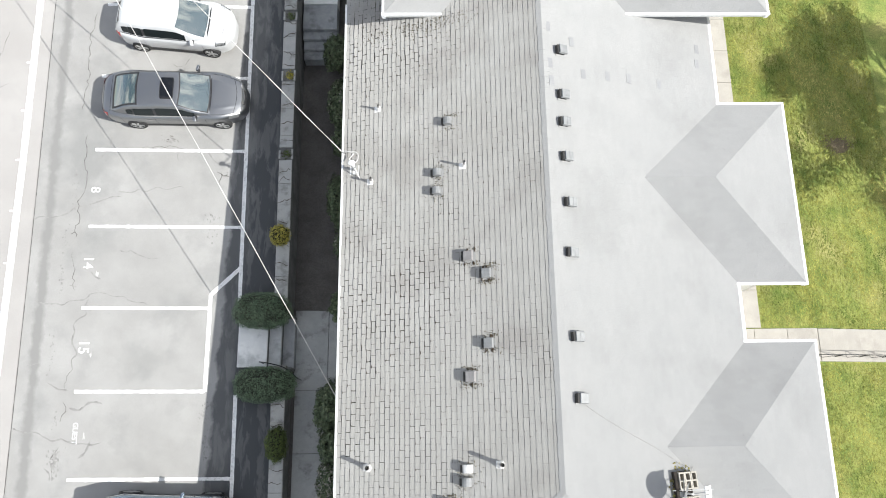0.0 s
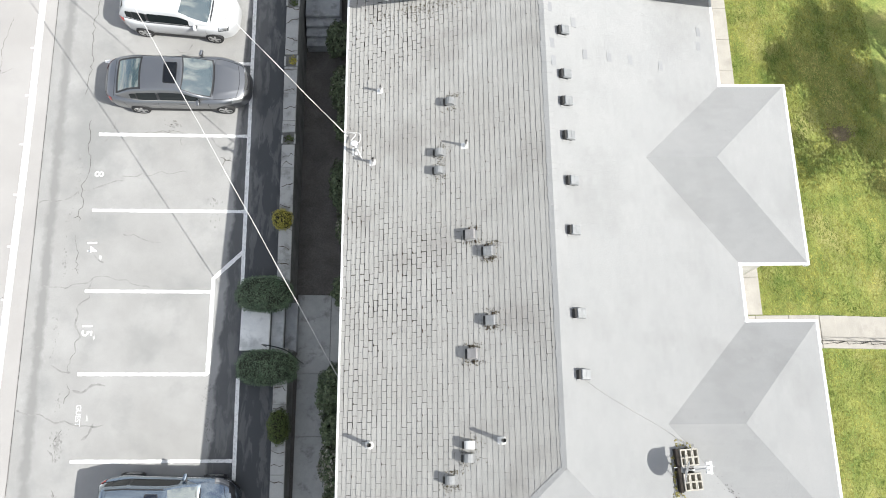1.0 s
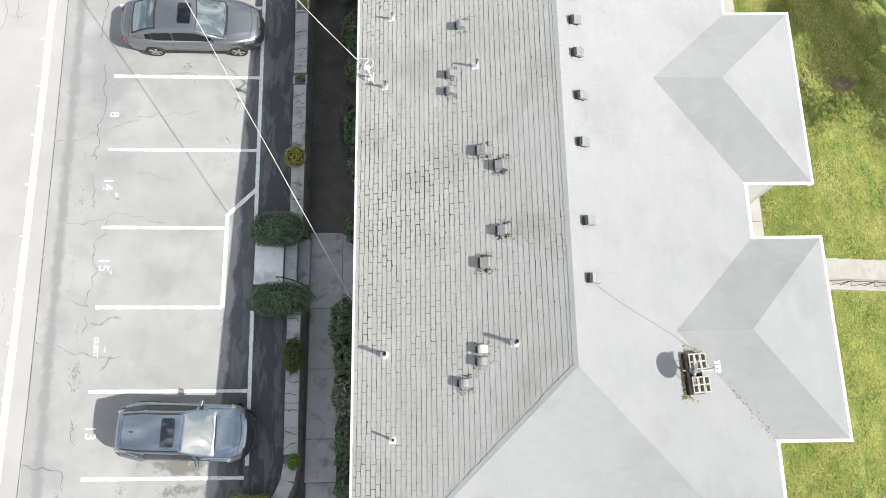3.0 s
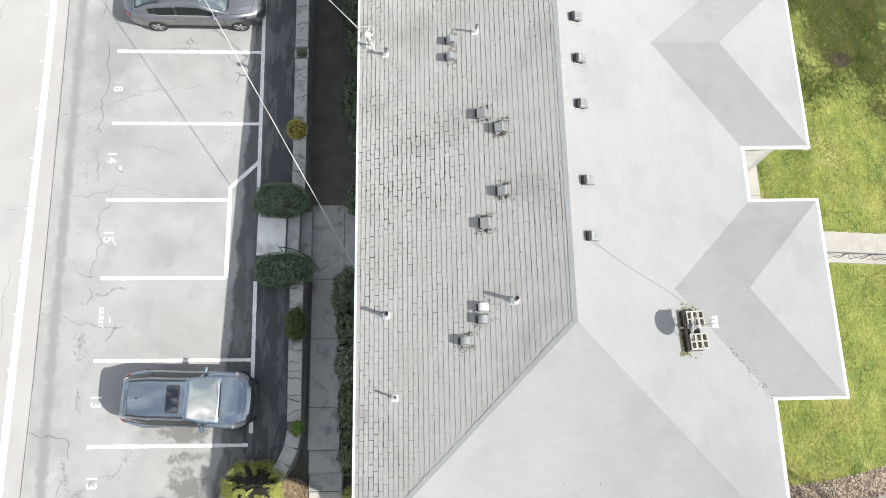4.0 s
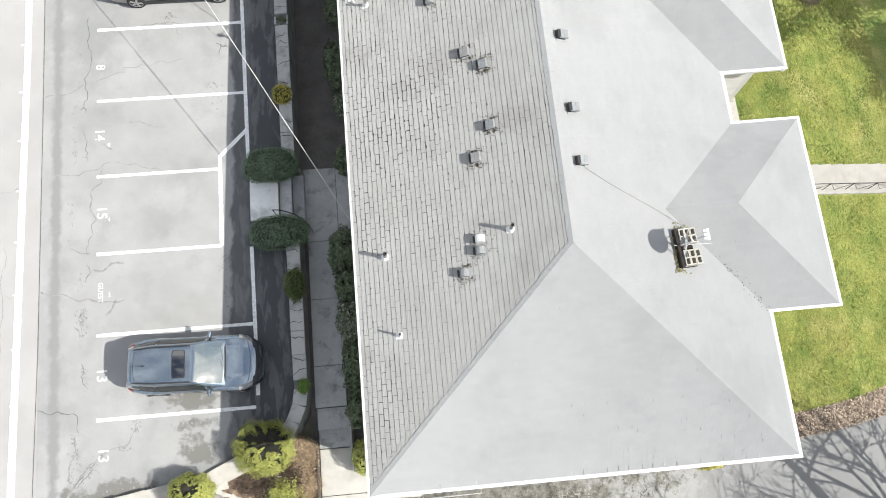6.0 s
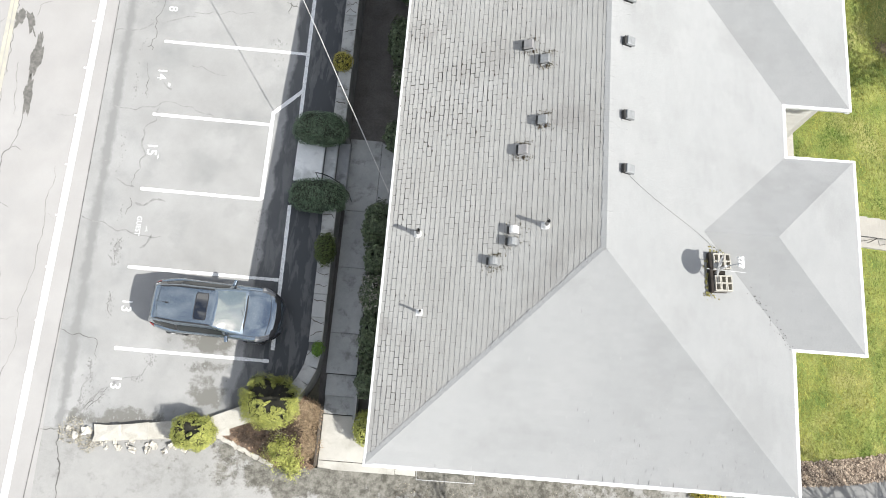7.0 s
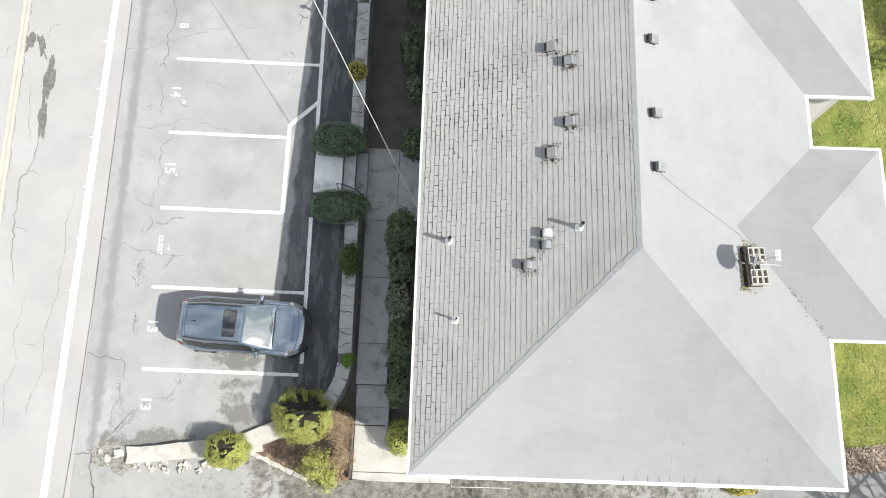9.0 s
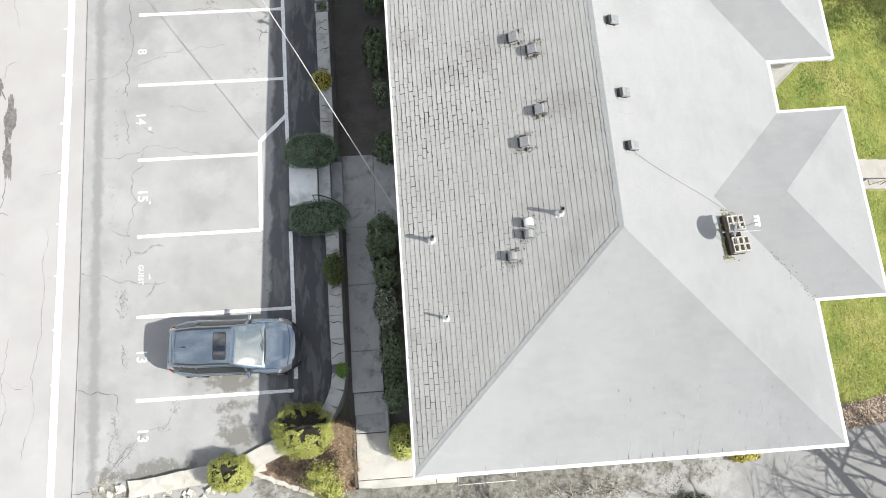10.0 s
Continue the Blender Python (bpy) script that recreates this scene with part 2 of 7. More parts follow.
M["walk_tan"] = material("sunned_concrete", (0.40, 0.375, 0.335), (0.35, 0.33, 0.295), 1.4, 0.9, bump=0.2, fine=110, grain=0.08, third=(0.31, 0.29, 0.26), third_scale=0.8)
M["wall"] = material("wall_concrete", (0.2, 0.2, 0.19), (0.12, 0.12, 0.115), 1.8, 0.92, bump=0.35, fine=60, grain=0.15)
M["whitewall"] = material("whitewashed_stone", (0.5, 0.475, 0.425), (0.41, 0.385, 0.335), 1.8, 0.9, bump=0.5, fine=40, grain=0.12, each=0.06, third=(0.4, 0.375, 0.325), third_scale=2.6)
M["stone"] = material("rubble_stone", (0.56, 0.53, 0.47), (0.42, 0.39, 0.34), 3, 0.9, bump=0.5, fine=40, grain=0.12, each=0.2)
M["soil"] = material("dark_soil", (0.088, 0.081, 0.074), (0.125, 0.115, 0.106), 1.5, 0.95, bump=0.6, fine=30, grain=0.3)
M["ground"] = material("bare_ground", (0.12, 0.11, 0.085), (0.16, 0.15, 0.11), 0.5, 0.95, bump=0.4, fine=20, grain=0.2)
M["mulch"] = material("bark_mulch", (0.15, 0.105, 0.078), (0.07, 0.052, 0.04), 6, 0.95, bump=0.8, fine=45, grain=0.35, third=(0.3, 0.21, 0.14), third_scale=3)
M["chips"] = material("bark_chips", (0.32, 0.22, 0.15), (0.14, 0.09, 0.06), 5, 0.95, fine=50, grain=0.2, island=0.5)
M["litter"] = material("leaf_litter", (0.42, 0.34, 0.26), (0.15, 0.11, 0.08), 9, 0.95, fine=50, grain=0.2, island=0.6)
M["grass"] = material("lawn_grass", (0.1, 0.145, 0.027), (0.305, 0.29, 0.072), 1.1, 0.9, fine=9, grain=0.34, island=0.4, third=(0.36, 0.325, 0.11), third_scale=0.42, spec=0.2, streak=(1.0, 0.55, 1.0))
M["turf"] = material("turf", (0.12, 0.17, 0.035), (0.235, 0.255, 0.065), 1.4, 0.95, bump=0.3, fine=16, grain=0.3, third=(0.28, 0.27, 0.09), third_scale=0.45)
M["roof"] = material("grey_shingle", (0.372, 0.372, 0.367), (0.394, 0.392, 0.386), 0.9, 0.93, bump=0.25, fine=120, grain=0.09, island=0.018, third=(0.354, 0.353, 0.347), third_scale=0.5, spec=0.2, matt=1.0)
M["roof_west"] = material("weathered_grey_shingle", (0.378, 0.369, 0.349), (0.41, 0.404, 0.386), 0.5, 0.93, bump=0.3, fine=110, grain=0.11, island=0.035, third=(0.336, 0.325, 0.307), third_scale=0.45, spec=0.2, matt=1.0)
M["tab"] = material("weathered_shingle_tab", (0.378, 0.369, 0.349), (0.41, 0.404, 0.386), 0.5, 0.93, bump=0.3, fine=110, grain=0.11, each=0.035, third=(0.336, 0.325, 0.307), third_scale=0.45, spec=0.2, matt=1.0)
M["newer_tab"] = material("newer_shingle", (0.322, 0.326, 0.33), (0.335, 0.338, 0.34), 4.0, 0.93, bump=0.25, fine=120, grain=0.1, each=0.06, spec=0.2, matt=1.0)
M["underlay"] = material("shingle_gap", (0.03, 0.027, 0.023), (0.12, 0.11, 0.096), 3, 0.95, spec=0.1)
M["fascia"] = material("white_painted_metal", (0.8, 0.8, 0.79), (0.74, 0.74, 0.73), 2, 0.5, fine=40, grain=0.04)
M["siding"] = material("pale_siding", (0.56, 0.54, 0.5), (0.5, 0.485, 0.45), 1.5, 0.7, fine=40, grain=0.05, each=0.05)
M["vent"] = material("galvanised_metal", (0.28, 0.285, 0.285), (0.21, 0.215, 0.215), 7, 0.55, 0.15, fine=40, grain=0.08)
# near-black for openings, and for the shade on the vents' west sides
M["ventdark"] = material("vent_opening_and_shade", (0.02, 0.02, 0.02), (0.035, 0.033, 0.03), 5, 0.8)
M["vent_brown"] = material("weathered_brown_metal", (0.31, 0.3, 0.295), (0.25, 0.24, 0.235), 5, 0.6, 0.2, fine=40, grain=0.1)
M["vent_white"] = material("bare_white_metal", (0.7, 0.69, 0.67), (0.6, 0.59, 0.57), 5, 0.5, 0.1, fine=40, grain=0.06)
M["flashing"] = material("white_flashing", (0.78, 0.77, 0.75), (0.66, 0.65, 0.63), 6, 0.6, fine=30, grain=0.08)
M["pipe"] = material("vent_pipe", (0.3, 0.29, 0.28), (0.2, 0.195, 0.19), 8, 0.7, fine=50, grain=0.15)
M["moss"] = material("moss_clumps", (0.13, 0.11, 0.06), (0.05, 0.042, 0.03), 14, 0.95, fine=60, grain=0.3, island=0.4)
M["tuft"] = material("yellow_moss", (0.32, 0.29, 0.09), (0.17, 0.15, 0.06), 14, 0.95, fine=60, grain=0.3, island=0.4)
M["block"] = material("concrete_block", (0.45, 0.425, 0.37), (0.36, 0.335, 0.29), 6, 0.95, bump=0.4, fine=90, grain=0.1, each=0.06)
M["tray"] = material("rusty_tray_shade", (0.018, 0.015, 0.013), (0.035, 0.026, 0.02), 8, 0.9, 0.1)
M["chip"] = material("shingle_chip", (0.42, 0.415, 0.405), (0.3, 0.296, 0.29), 8, 0.95, island=0.5)
M["dish"] = material("grey_dish", (0.5, 0.5, 0.5), (0.45, 0.45, 0.45), 2, 0.5, fine=40, grain=0.04)
M["whiteplastic"] = material("white_plastic", (0.78, 0.78, 0.76), (0.7, 0.7, 0.68), 5, 0.45, grain=0.04)
M["cable"] = material("pale_cable", (0.62, 0.61, 0.59), (0.48, 0.47, 0.455), 9, 0.6, grain=0.1)
M["coax"] = material("grey_coax", (0.36, 0.355, 0.345), (0.3, 0.295, 0.285), 9, 0.7, grain=0.1)
M["iron"] = material("black_iron", (0.02, 0.02, 0.022), (0.03, 0.03, 0.03), 9, 0.45, 0.4, grain=0.1)
M["rubber"] = material("tyre_rubber", (0.02, 0.02, 0.02), (0.03, 0.03, 0.03), 9, 0.85, grain=0.1)
M["alloy"] = material("alloy_rim", (0.62, 0.62, 0.62), (0.5, 0.5, 0.5), 5, 0.3, 0.85, grain=0.04)
M["trim"] = material("black_trim", (0.02, 0.02, 0.022), (0.028, 0.028, 0.03), 5, 0.5, grain=0.05)
M["chrome"] = material("chrome", (0.75, 0.75, 0.75), (0.7, 0.7, 0.7), 5, 0.12, 1.0, grain=0.02)
M["redlens"] = glass("red_lens", (0.35, 0.02, 0.02), 0.1)
M["lens"] = glass("headlamp_lens", (0.1, 0.105, 0.11), 0.05)
M["carglass"] = glass("car_glass", (0.075, 0.1, 0.096), 0.025, 2.9)
M["sunglass"] = glass("sunroof_glass", (0.008, 0.009, 0.011), 0.02, 2.0)
M["pale_seam"] = material("panel_gap", (0.2, 0.2, 0.205), (0.24, 0.24, 0.245), 5, 0.6, grain=0.05)
M["darkglass"] = glass("dark_glass", (0.01, 0.011, 0.013), 0.03, 1.4, 0.25)
M["cabinglass"] = glass("tinted_glass", (0.012, 0.016, 0.017), 0.02, 1.35, 0.1)
M["rearglass"] = glass("rear_glass", (0.05, 0.075, 0.07), 0.02, 2.4)
M["drylitter"] = material("dark_litter", (0.17, 0.15, 0.12), (0.075, 0.065, 0.052), 6, 0.95, fine=50, grain=0.2, island=0.5)
M["grit"] = material("joint_grit", (0.05, 0.04, 0.031), (0.105, 0.08, 0.06), 9, 0.95, spec=0.1)
M["grey_car"] = material("grey_car_paint", (0.3, 0.305, 0.315), (0.295, 0.3, 0.31), 1.0, 0.34, 1.0, coat=0.45, grain=0.01, fine=300)
M["blue_car"] = material("slate_blue_car_paint", (0.24, 0.29, 0.34), (0.235, 0.285, 0.335), 1.0, 0.2, 0.88, coat=1.0, grain=0.01, fine=300)
M["white_car"] = material("white_car_paint", (0.55, 0.555, 0.56), (0.53, 0.535, 0.54), 1.0, 0.35, 0.0, coat=1.0, grain=0.01, fine=300)
def leaf(name, a, b, island=0.35):
    return material(name, a, b, 6, 0.6, fine=30, grain=0.15, island=island, spec=0.35)
M["hedge"] = leaf("hedge_leaf", (0.085, 0.135, 0.075), (0.165, 0.22, 0.135), 0.5)
M["shrub"] = leaf("shrub_leaf", (0.07, 0.1, 0.05), (0.135, 0.16, 0.09), 0.5)
M["lime"] = leaf("lime_leaf", (0.39, 0.395, 0.1), (0.265, 0.285, 0.072), 0.35)
M["gold"] = leaf("gold_leaf", (0.42, 0.36, 0.065), (0.29, 0.26, 0.045), 0.35)
M["olive"] = leaf("olive_leaf", (0.085, 0.11, 0.025), (0.055, 0.08, 0.02))
M["bright"] = leaf("bright_leaf", (0.13, 0.22, 0.03), (0.09, 0.17, 0.025))
M["flower"] = leaf("pale_flower", (0.38, 0.36, 0.31), (0.26, 0.24, 0.2))
M["dry"] = leaf("dry_twig", (0.44, 0.33, 0.21), (0.28, 0.2, 0.13))
M["dead"] = leaf("dead_stalk", (0.13, 0.09, 0.062), (0.05, 0.036, 0.028))
# near-black: the shade deep among the leaves, put into the core's colour
M["core"] = material("core_shade", (0.012, 0.012, 0.008), (0.022, 0.02, 0.012), 8, 0.95, fine=30, grain=0.3)
M["bark"] = material("bark", (0.11, 0.09, 0.07), (0.07, 0.057, 0.045), 5, 0.95, bump=0.5, fine=30, grain=0.2)
M["paletwig"] = material("pale_twig", (0.5, 0.46, 0.38), (0.4, 0.36, 0.29), 8, 0.9)


# ---- building blocks ----
def mesh_of(name, verts, faces, mat, smooth=False):
    me = bpy.data.meshes.new(name)
    me.from_pydata([tuple(map(float, v)) for v in verts], [], faces)
    me.update()
    for m in (mat if isinstance(mat, (list, tuple)) else [mat]):
        me.materials.append(m)
    if smooth:
        me.shade_smooth()
    return me


def part(name, bm, mat, parent=None, label="", smooth=False, kind=""):
    """Links a bmesh (or a mesh) as one object, under parent if there is one."""
    if isinstance(bm, bpy.types.Mesh):
        me = bm
    else:
        me = bpy.data.meshes.new(name)
        bm.normal_update()
        bm.to_mesh(me)
        bm.free()
        me.materials.append(mat)
        if smooth:
            me.shade_smooth()
    ob = new(name, me)
    ob.parent = parent
    return tagged(ob, label=label, kind=kind)


def empty(name, m, label, category, group="", kind=""):
    ob = new(name)
    ob.empty_display_size = 0.2
    ob.matrix_world = m
    return tagged(ob, label, category, group, kind)


def box(bm, centre, size, bevel=0.0, m=None):
    geo = bmesh.ops.create_cube(bm, size=1.0)
    vs = geo["verts"]
    bmesh.ops.scale(bm, vec=size, verts=vs)
    if bevel:
        es = list({e for v in vs for e in v.link_edges})
        out = bmesh.ops.bevel(bm, geom=es, offset=bevel, segments=2, affect="EDGES", profile=0.5)
        vs = list({v for f in out["faces"] for v in f.verts} | {v for v in vs if v.is_valid})
    t = (m or Matrix()) @ Matrix.Translation(centre) if m is None else m @ Matrix.Translation(centre)
    bmesh.ops.transform(bm, matrix=t, verts=vs)
    return bm


def boxed(centre, size, bevel=0.0, m=None):
    return box(bmesh.new(), centre, size, bevel, m)


def rod(bm, a, b, r1, r2=None, n=8, caps=True):
    a, b = Vector(a), Vector(b)
    d = b - a
    out = bmesh.ops.create_cone(bm, cap_ends=caps, segments=n, radius1=r1, radius2=r1 if r2 is None else r2, depth=d.length)
    m = Matrix.Translation((a + b) / 2) @ d.to_track_quat("Z", "Y").to_matrix().to_4x4()
    bmesh.ops.transform(bm, matrix=m, verts=out["verts"])
    return bm


def tube(points, r, n=6, name="tube", mat=None):
    """A round cable or bent pipe through the points."""
    pts = [Vector(p) for p in points]
    verts, faces = [], []
    for i, p in enumerate(pts):
        d = (pts[min(i + 1, len(pts) - 1)] - pts[max(i - 1, 0)]).normalized()
        x = d.orthogonal().normalized() if abs(d.z) > 0.95 else d.cross(Vector((0, 0, 1))).normalized()
        y = d.cross(x)
        rad = r[i] if isinstance(r, (list, tuple)) else r
        for k in range(n):
            a = 2 * math.pi * k / n
            verts.append(p + (x * math.cos(a) + y * math.sin(a)) * rad)
    for i in range(len(pts) - 1):
        for k in range(n):
            j = (k + 1) % n
            faces.append((i * n + k, i * n + j, (i + 1) * n + j, (i + 1) * n + k))
    faces += [tuple(range(n - 1, -1, -1)), tuple((len(pts) - 1) * n + k for k in range(n))]
    return mesh_of(name, verts, faces, mat, smooth=True)


def spline(points, steps=8):
    pts = [Vector(p) for p in points]
    out = []
    for i in range(len(pts) - 1):
        p0, p1, p2, p3 = pts[max(i - 1, 0)], pts[i], pts[i + 1], pts[min(i + 2, len(pts) - 1)]
        for s in range(steps):
            t = s / steps
            out.append(0.5 * (2 * p1 + (p2 - p0) * t + (2 * p0 - 5 * p1 + 4 * p2 - p3) * t * t + (3 * p1 - p0 - 3 * p2 + p3) * t ** 3))
    return out + [pts[-1]]


# ---- the lie of the land ----
def z_lot(x, y):
    y = min(max(y, -16.0), 34.0)
    return 0.03 - 0.03 * (max(x, -40.0) + 7) + 0.057 * (y - 2.65)


LAWN = -4.3


def z_south(x, y):
    """The drive that runs down along the south end, from the lot to the low side."""
    t = min(max((x + 8.5) / 21.5, 0.0), 1.0)
    return z_lot(-8.5, y) * (1 - t) + (LAWN - 0.1) * t if x > -8.5 else z_lot(x, y)


def z_trench(x, y):
    return -0.82 if y > -4.2 else -0.82 - 0.48 * min((-4.2 - y) / 1.4, 1.0)


def grid(name, xs, ys, z, mat, lift=0.0, smooth=True):
    verts = [(x, y, z(x, y) + lift) for y in ys for x in xs]
    n = len(xs)
    faces = [(j * n + i, j * n + i + 1, (j + 1) * n + i + 1, (j + 1) * n + i) for j in range(len(ys) - 1) for i in range(n - 1)]
    return mesh_of(name, verts, faces, mat, smooth)


def steps(a, b, d):
    n = max(1, round((b - a) / d))
    return [a + (b - a) * i / n for i in range(n + 1)]


def z_base(x, y):
    if y < -7.6:
        return z_south(x, y) - 0.3 - 0.2 * min(max(0, x - 15.4), 20)
    if -8.6 < x < -5.0 and y < -4.9:
        return -1.7
    if x < -5.65:
        return z_lot(x, y) - 0.25
    if x < -1.5:
        return z_trench(x, y) - 0.25
    return LAWN - 0.3 - 0.2 * min(max(0, x - 15.4), 20)


FAR = [-900.0, -300.0, -120.0]
part("ground", grid("ground", FAR + steps(-60, -5.66, 3) + steps(-5.64, -1.6, 1.0) + steps(-1.4, 60, 2.5) + [120.0, 300.0, 900.0],
     FAR + steps(-60, -7.61, 3) + steps(-7.59, 60, 3) + [120.0, 300.0, 900.0], z_base, M["ground"], smooth=False), None,
     label="bare brown earth under the lot, the house and the lawn", kind="structure")

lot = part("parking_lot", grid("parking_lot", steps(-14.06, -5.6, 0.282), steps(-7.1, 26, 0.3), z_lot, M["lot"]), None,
           label="worn pale grey asphalt parking lot with damp and painted house shade along the wall", kind="structure")
road = part("road", grid("road", steps(-30, -14.06, 1.2), steps(-40, 45, 1.5), z_lot, M["road"], -0.012), None,
            label="pale worn asphalt road beside the parking lot", kind="structure")
def drive_edge(x):
    if x < 8.2:
        return -7.1 if x < -8.3 else (-6.9 - 0.46 * (x + 8.3)) if x < -6.4 else (-7.78 if x < -2.3 else -6.8)
    return -6.45 + 0.025 * (x - 8) + 0.0225 * max(0, x - 11.5) ** 2 - 0.84 - 0.02 * max(0, x - 12)


def z_drive(x, y):
    return z_south(x, y) - 0.2 * max(0, x - 15.4)


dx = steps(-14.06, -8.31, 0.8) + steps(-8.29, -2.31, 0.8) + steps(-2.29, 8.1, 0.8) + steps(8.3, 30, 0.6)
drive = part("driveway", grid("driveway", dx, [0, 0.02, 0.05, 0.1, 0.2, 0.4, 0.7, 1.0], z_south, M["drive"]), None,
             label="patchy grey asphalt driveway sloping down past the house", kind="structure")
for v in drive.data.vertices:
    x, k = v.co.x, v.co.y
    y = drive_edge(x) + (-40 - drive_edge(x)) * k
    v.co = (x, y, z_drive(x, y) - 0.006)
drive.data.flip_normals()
part("planting_bed", grid("planting_bed", steps(-5.2, -2.0, 0.4), steps(-7.6, 26, 0.5), z_trench, M["soil"]), None,
     label="dark bare soil between retaining wall and house", kind="structure")


def z_lawn(x, y):
    return LAWN - 0.2 * max(0, x - 15.4)


def lawn_edge(x):
    return -6.45 + 0.025 * max(0, x - 8) + 0.0225 * max(0, x - 11.5) ** 2


def warped(name, xs, n, low, high, z, mat, lift=0.0):
    """A sheet whose two long edges follow curves."""
    verts = []
    for k in range(n + 1):
        for x in xs:
            y = low(x) + (high(x) - low(x)) * (k / n) ** 1.5
            verts.append((x, y, z(x, y) + lift))
    w = len(xs)
    return mesh_of(name, verts, [(j * w + i, j * w + i + 1, (j + 1) * w + i + 1, (j + 1) * w + i) for j in range(n) for i in range(w - 1)], mat, True)


lawn = part("lawn", warped("lawn", steps(8.0, 30, 0.6), 40, lawn_edge, lambda x: 40.0, z_lawn, M["turf"]), None,
            label="sunlit yellow-green grass lawn", kind="structure")


# ---- paint and cracks on the asphalt ----
def strip(points, width, lift, z, name, mat, parent, rough=0.0, label=""):
    """A ribbon that lies on the ground along the points."""
    pts = [Vector((p[0], p[1])) for p in points]
    fine_pts = []
    for a, b in zip(pts, pts[1:]):
        n = max(1, int((b - a).length / (0.12 if rough else 0.5)))
        fine_pts += [a + (b - a) * i / n for i in range(n)]
    fine_pts.append(pts[-1])
    verts, faces = [], []
    for i, p in enumerate(fine_pts):
        d = (fine_pts[min(i + 1, len(fine_pts) - 1)] - fine_pts[max(i - 1, 0)]).normalized()
        side = Vector((-d.y, d.x))
        wide = width / 2 * (1 + rough * random.uniform(-1, 1))
        if i in (0, len(fine_pts) - 1) and rough > 0.3:
            wide *= 0.3
        for s in (-1, 1):
            q = p + side * s * wide
            verts.append((q.x, q.y, z(q.x, q.y) + lift))
    for i in range(len(fine_pts) - 1):
        faces.append((2 * i, 2 * i + 1, 2 * i + 3, 2 * i + 2))
    me = mesh_of(name, verts, [f[::-1] for f in faces], mat)
    return part(name, me, None, parent, label)


STALLS = [15.35, 12.5, 9.7, 6.9, 4.05, 1.25, -1.57, -4.37]
for y in STALLS:
    right = -7.86 if y in (4.05, 1.25) else -6.9
    strip([(-12.15, y), (right, y - 0.03)], 0.115, 0.004, z_lot, "parking_line", M["paint"], lot, 0.16)
strip([(-6.84, 22), (-6.84, 3.9)], 0.13, 0.005, z_lot, "edge_line", M["paint"], lot, 0.07)
strip([(-6.84, 1.1), (-6.82, -4.02)], 0.13, 0.005, z_lot, "edge_line", M["paint"], lot, 0.07)
strip([(-6.86, 5.42), (-7.83, 4.48), (-7.86, 1.22)], 0.14, 0.006, z_lot, "edge_line", M["paint"], lot, 0.12)
strip([(-14.55, 30), (-14.62, 9), (-14.74, 0.8), (-14.9, -9), (-15.3, -25)], 0.24, 0.004, z_lot, "road_edge_line", M["paint"], road, 0.06)
for i in range(12):
    y = 13.0 - 1.85 * i
    strip([(-14.86 - 0.012 * i, y), (-14.74 - 0.012 * i, y)], 0.06, 0.005, z_lot, "paint_drip", M["paint"], road, 0.2)
strip([(-17.86, 30), (-17.8, 8), (-17.74, 2.6), (-17.66, -1), (-17.5, -20)], 0.13, 0.004, z_lot, "centre_line", M["yellow"], road, 0.12)
strip([(-18.02, 30), (-17.96, 8), (-17.9, 2.6), (-17.82, -1), (-17.66, -20)], 0.13, 0.004, z_lot, "centre_line", M["yellow"], road, 0.12)


def crack(points, width, mat, parent, z=z_lot, wander=0.09):
    pts = [Vector(p) for p in points]
    out = []
    for a, b in zip(pts, pts[1:]):
        n = max(2, int((b - a).length / (0.22 if mat is M["faint_crack"] else 0.13)))
        for i in range(n):
            out.append(a + (b - a) * i / n + Vector((random.uniform(-1, 1), random.uniform(-1, 1))) * wander * (0 if i == 0 else 1))
    out.append(pts[-1])
    if mat is M["faint_crack"]:
        out = spline(out, 3)
    return strip(out, width * (0.75 if mat is M["faint_crack"] else 0.6), 0.0035, z, "crack", mat, parent, 0.6)


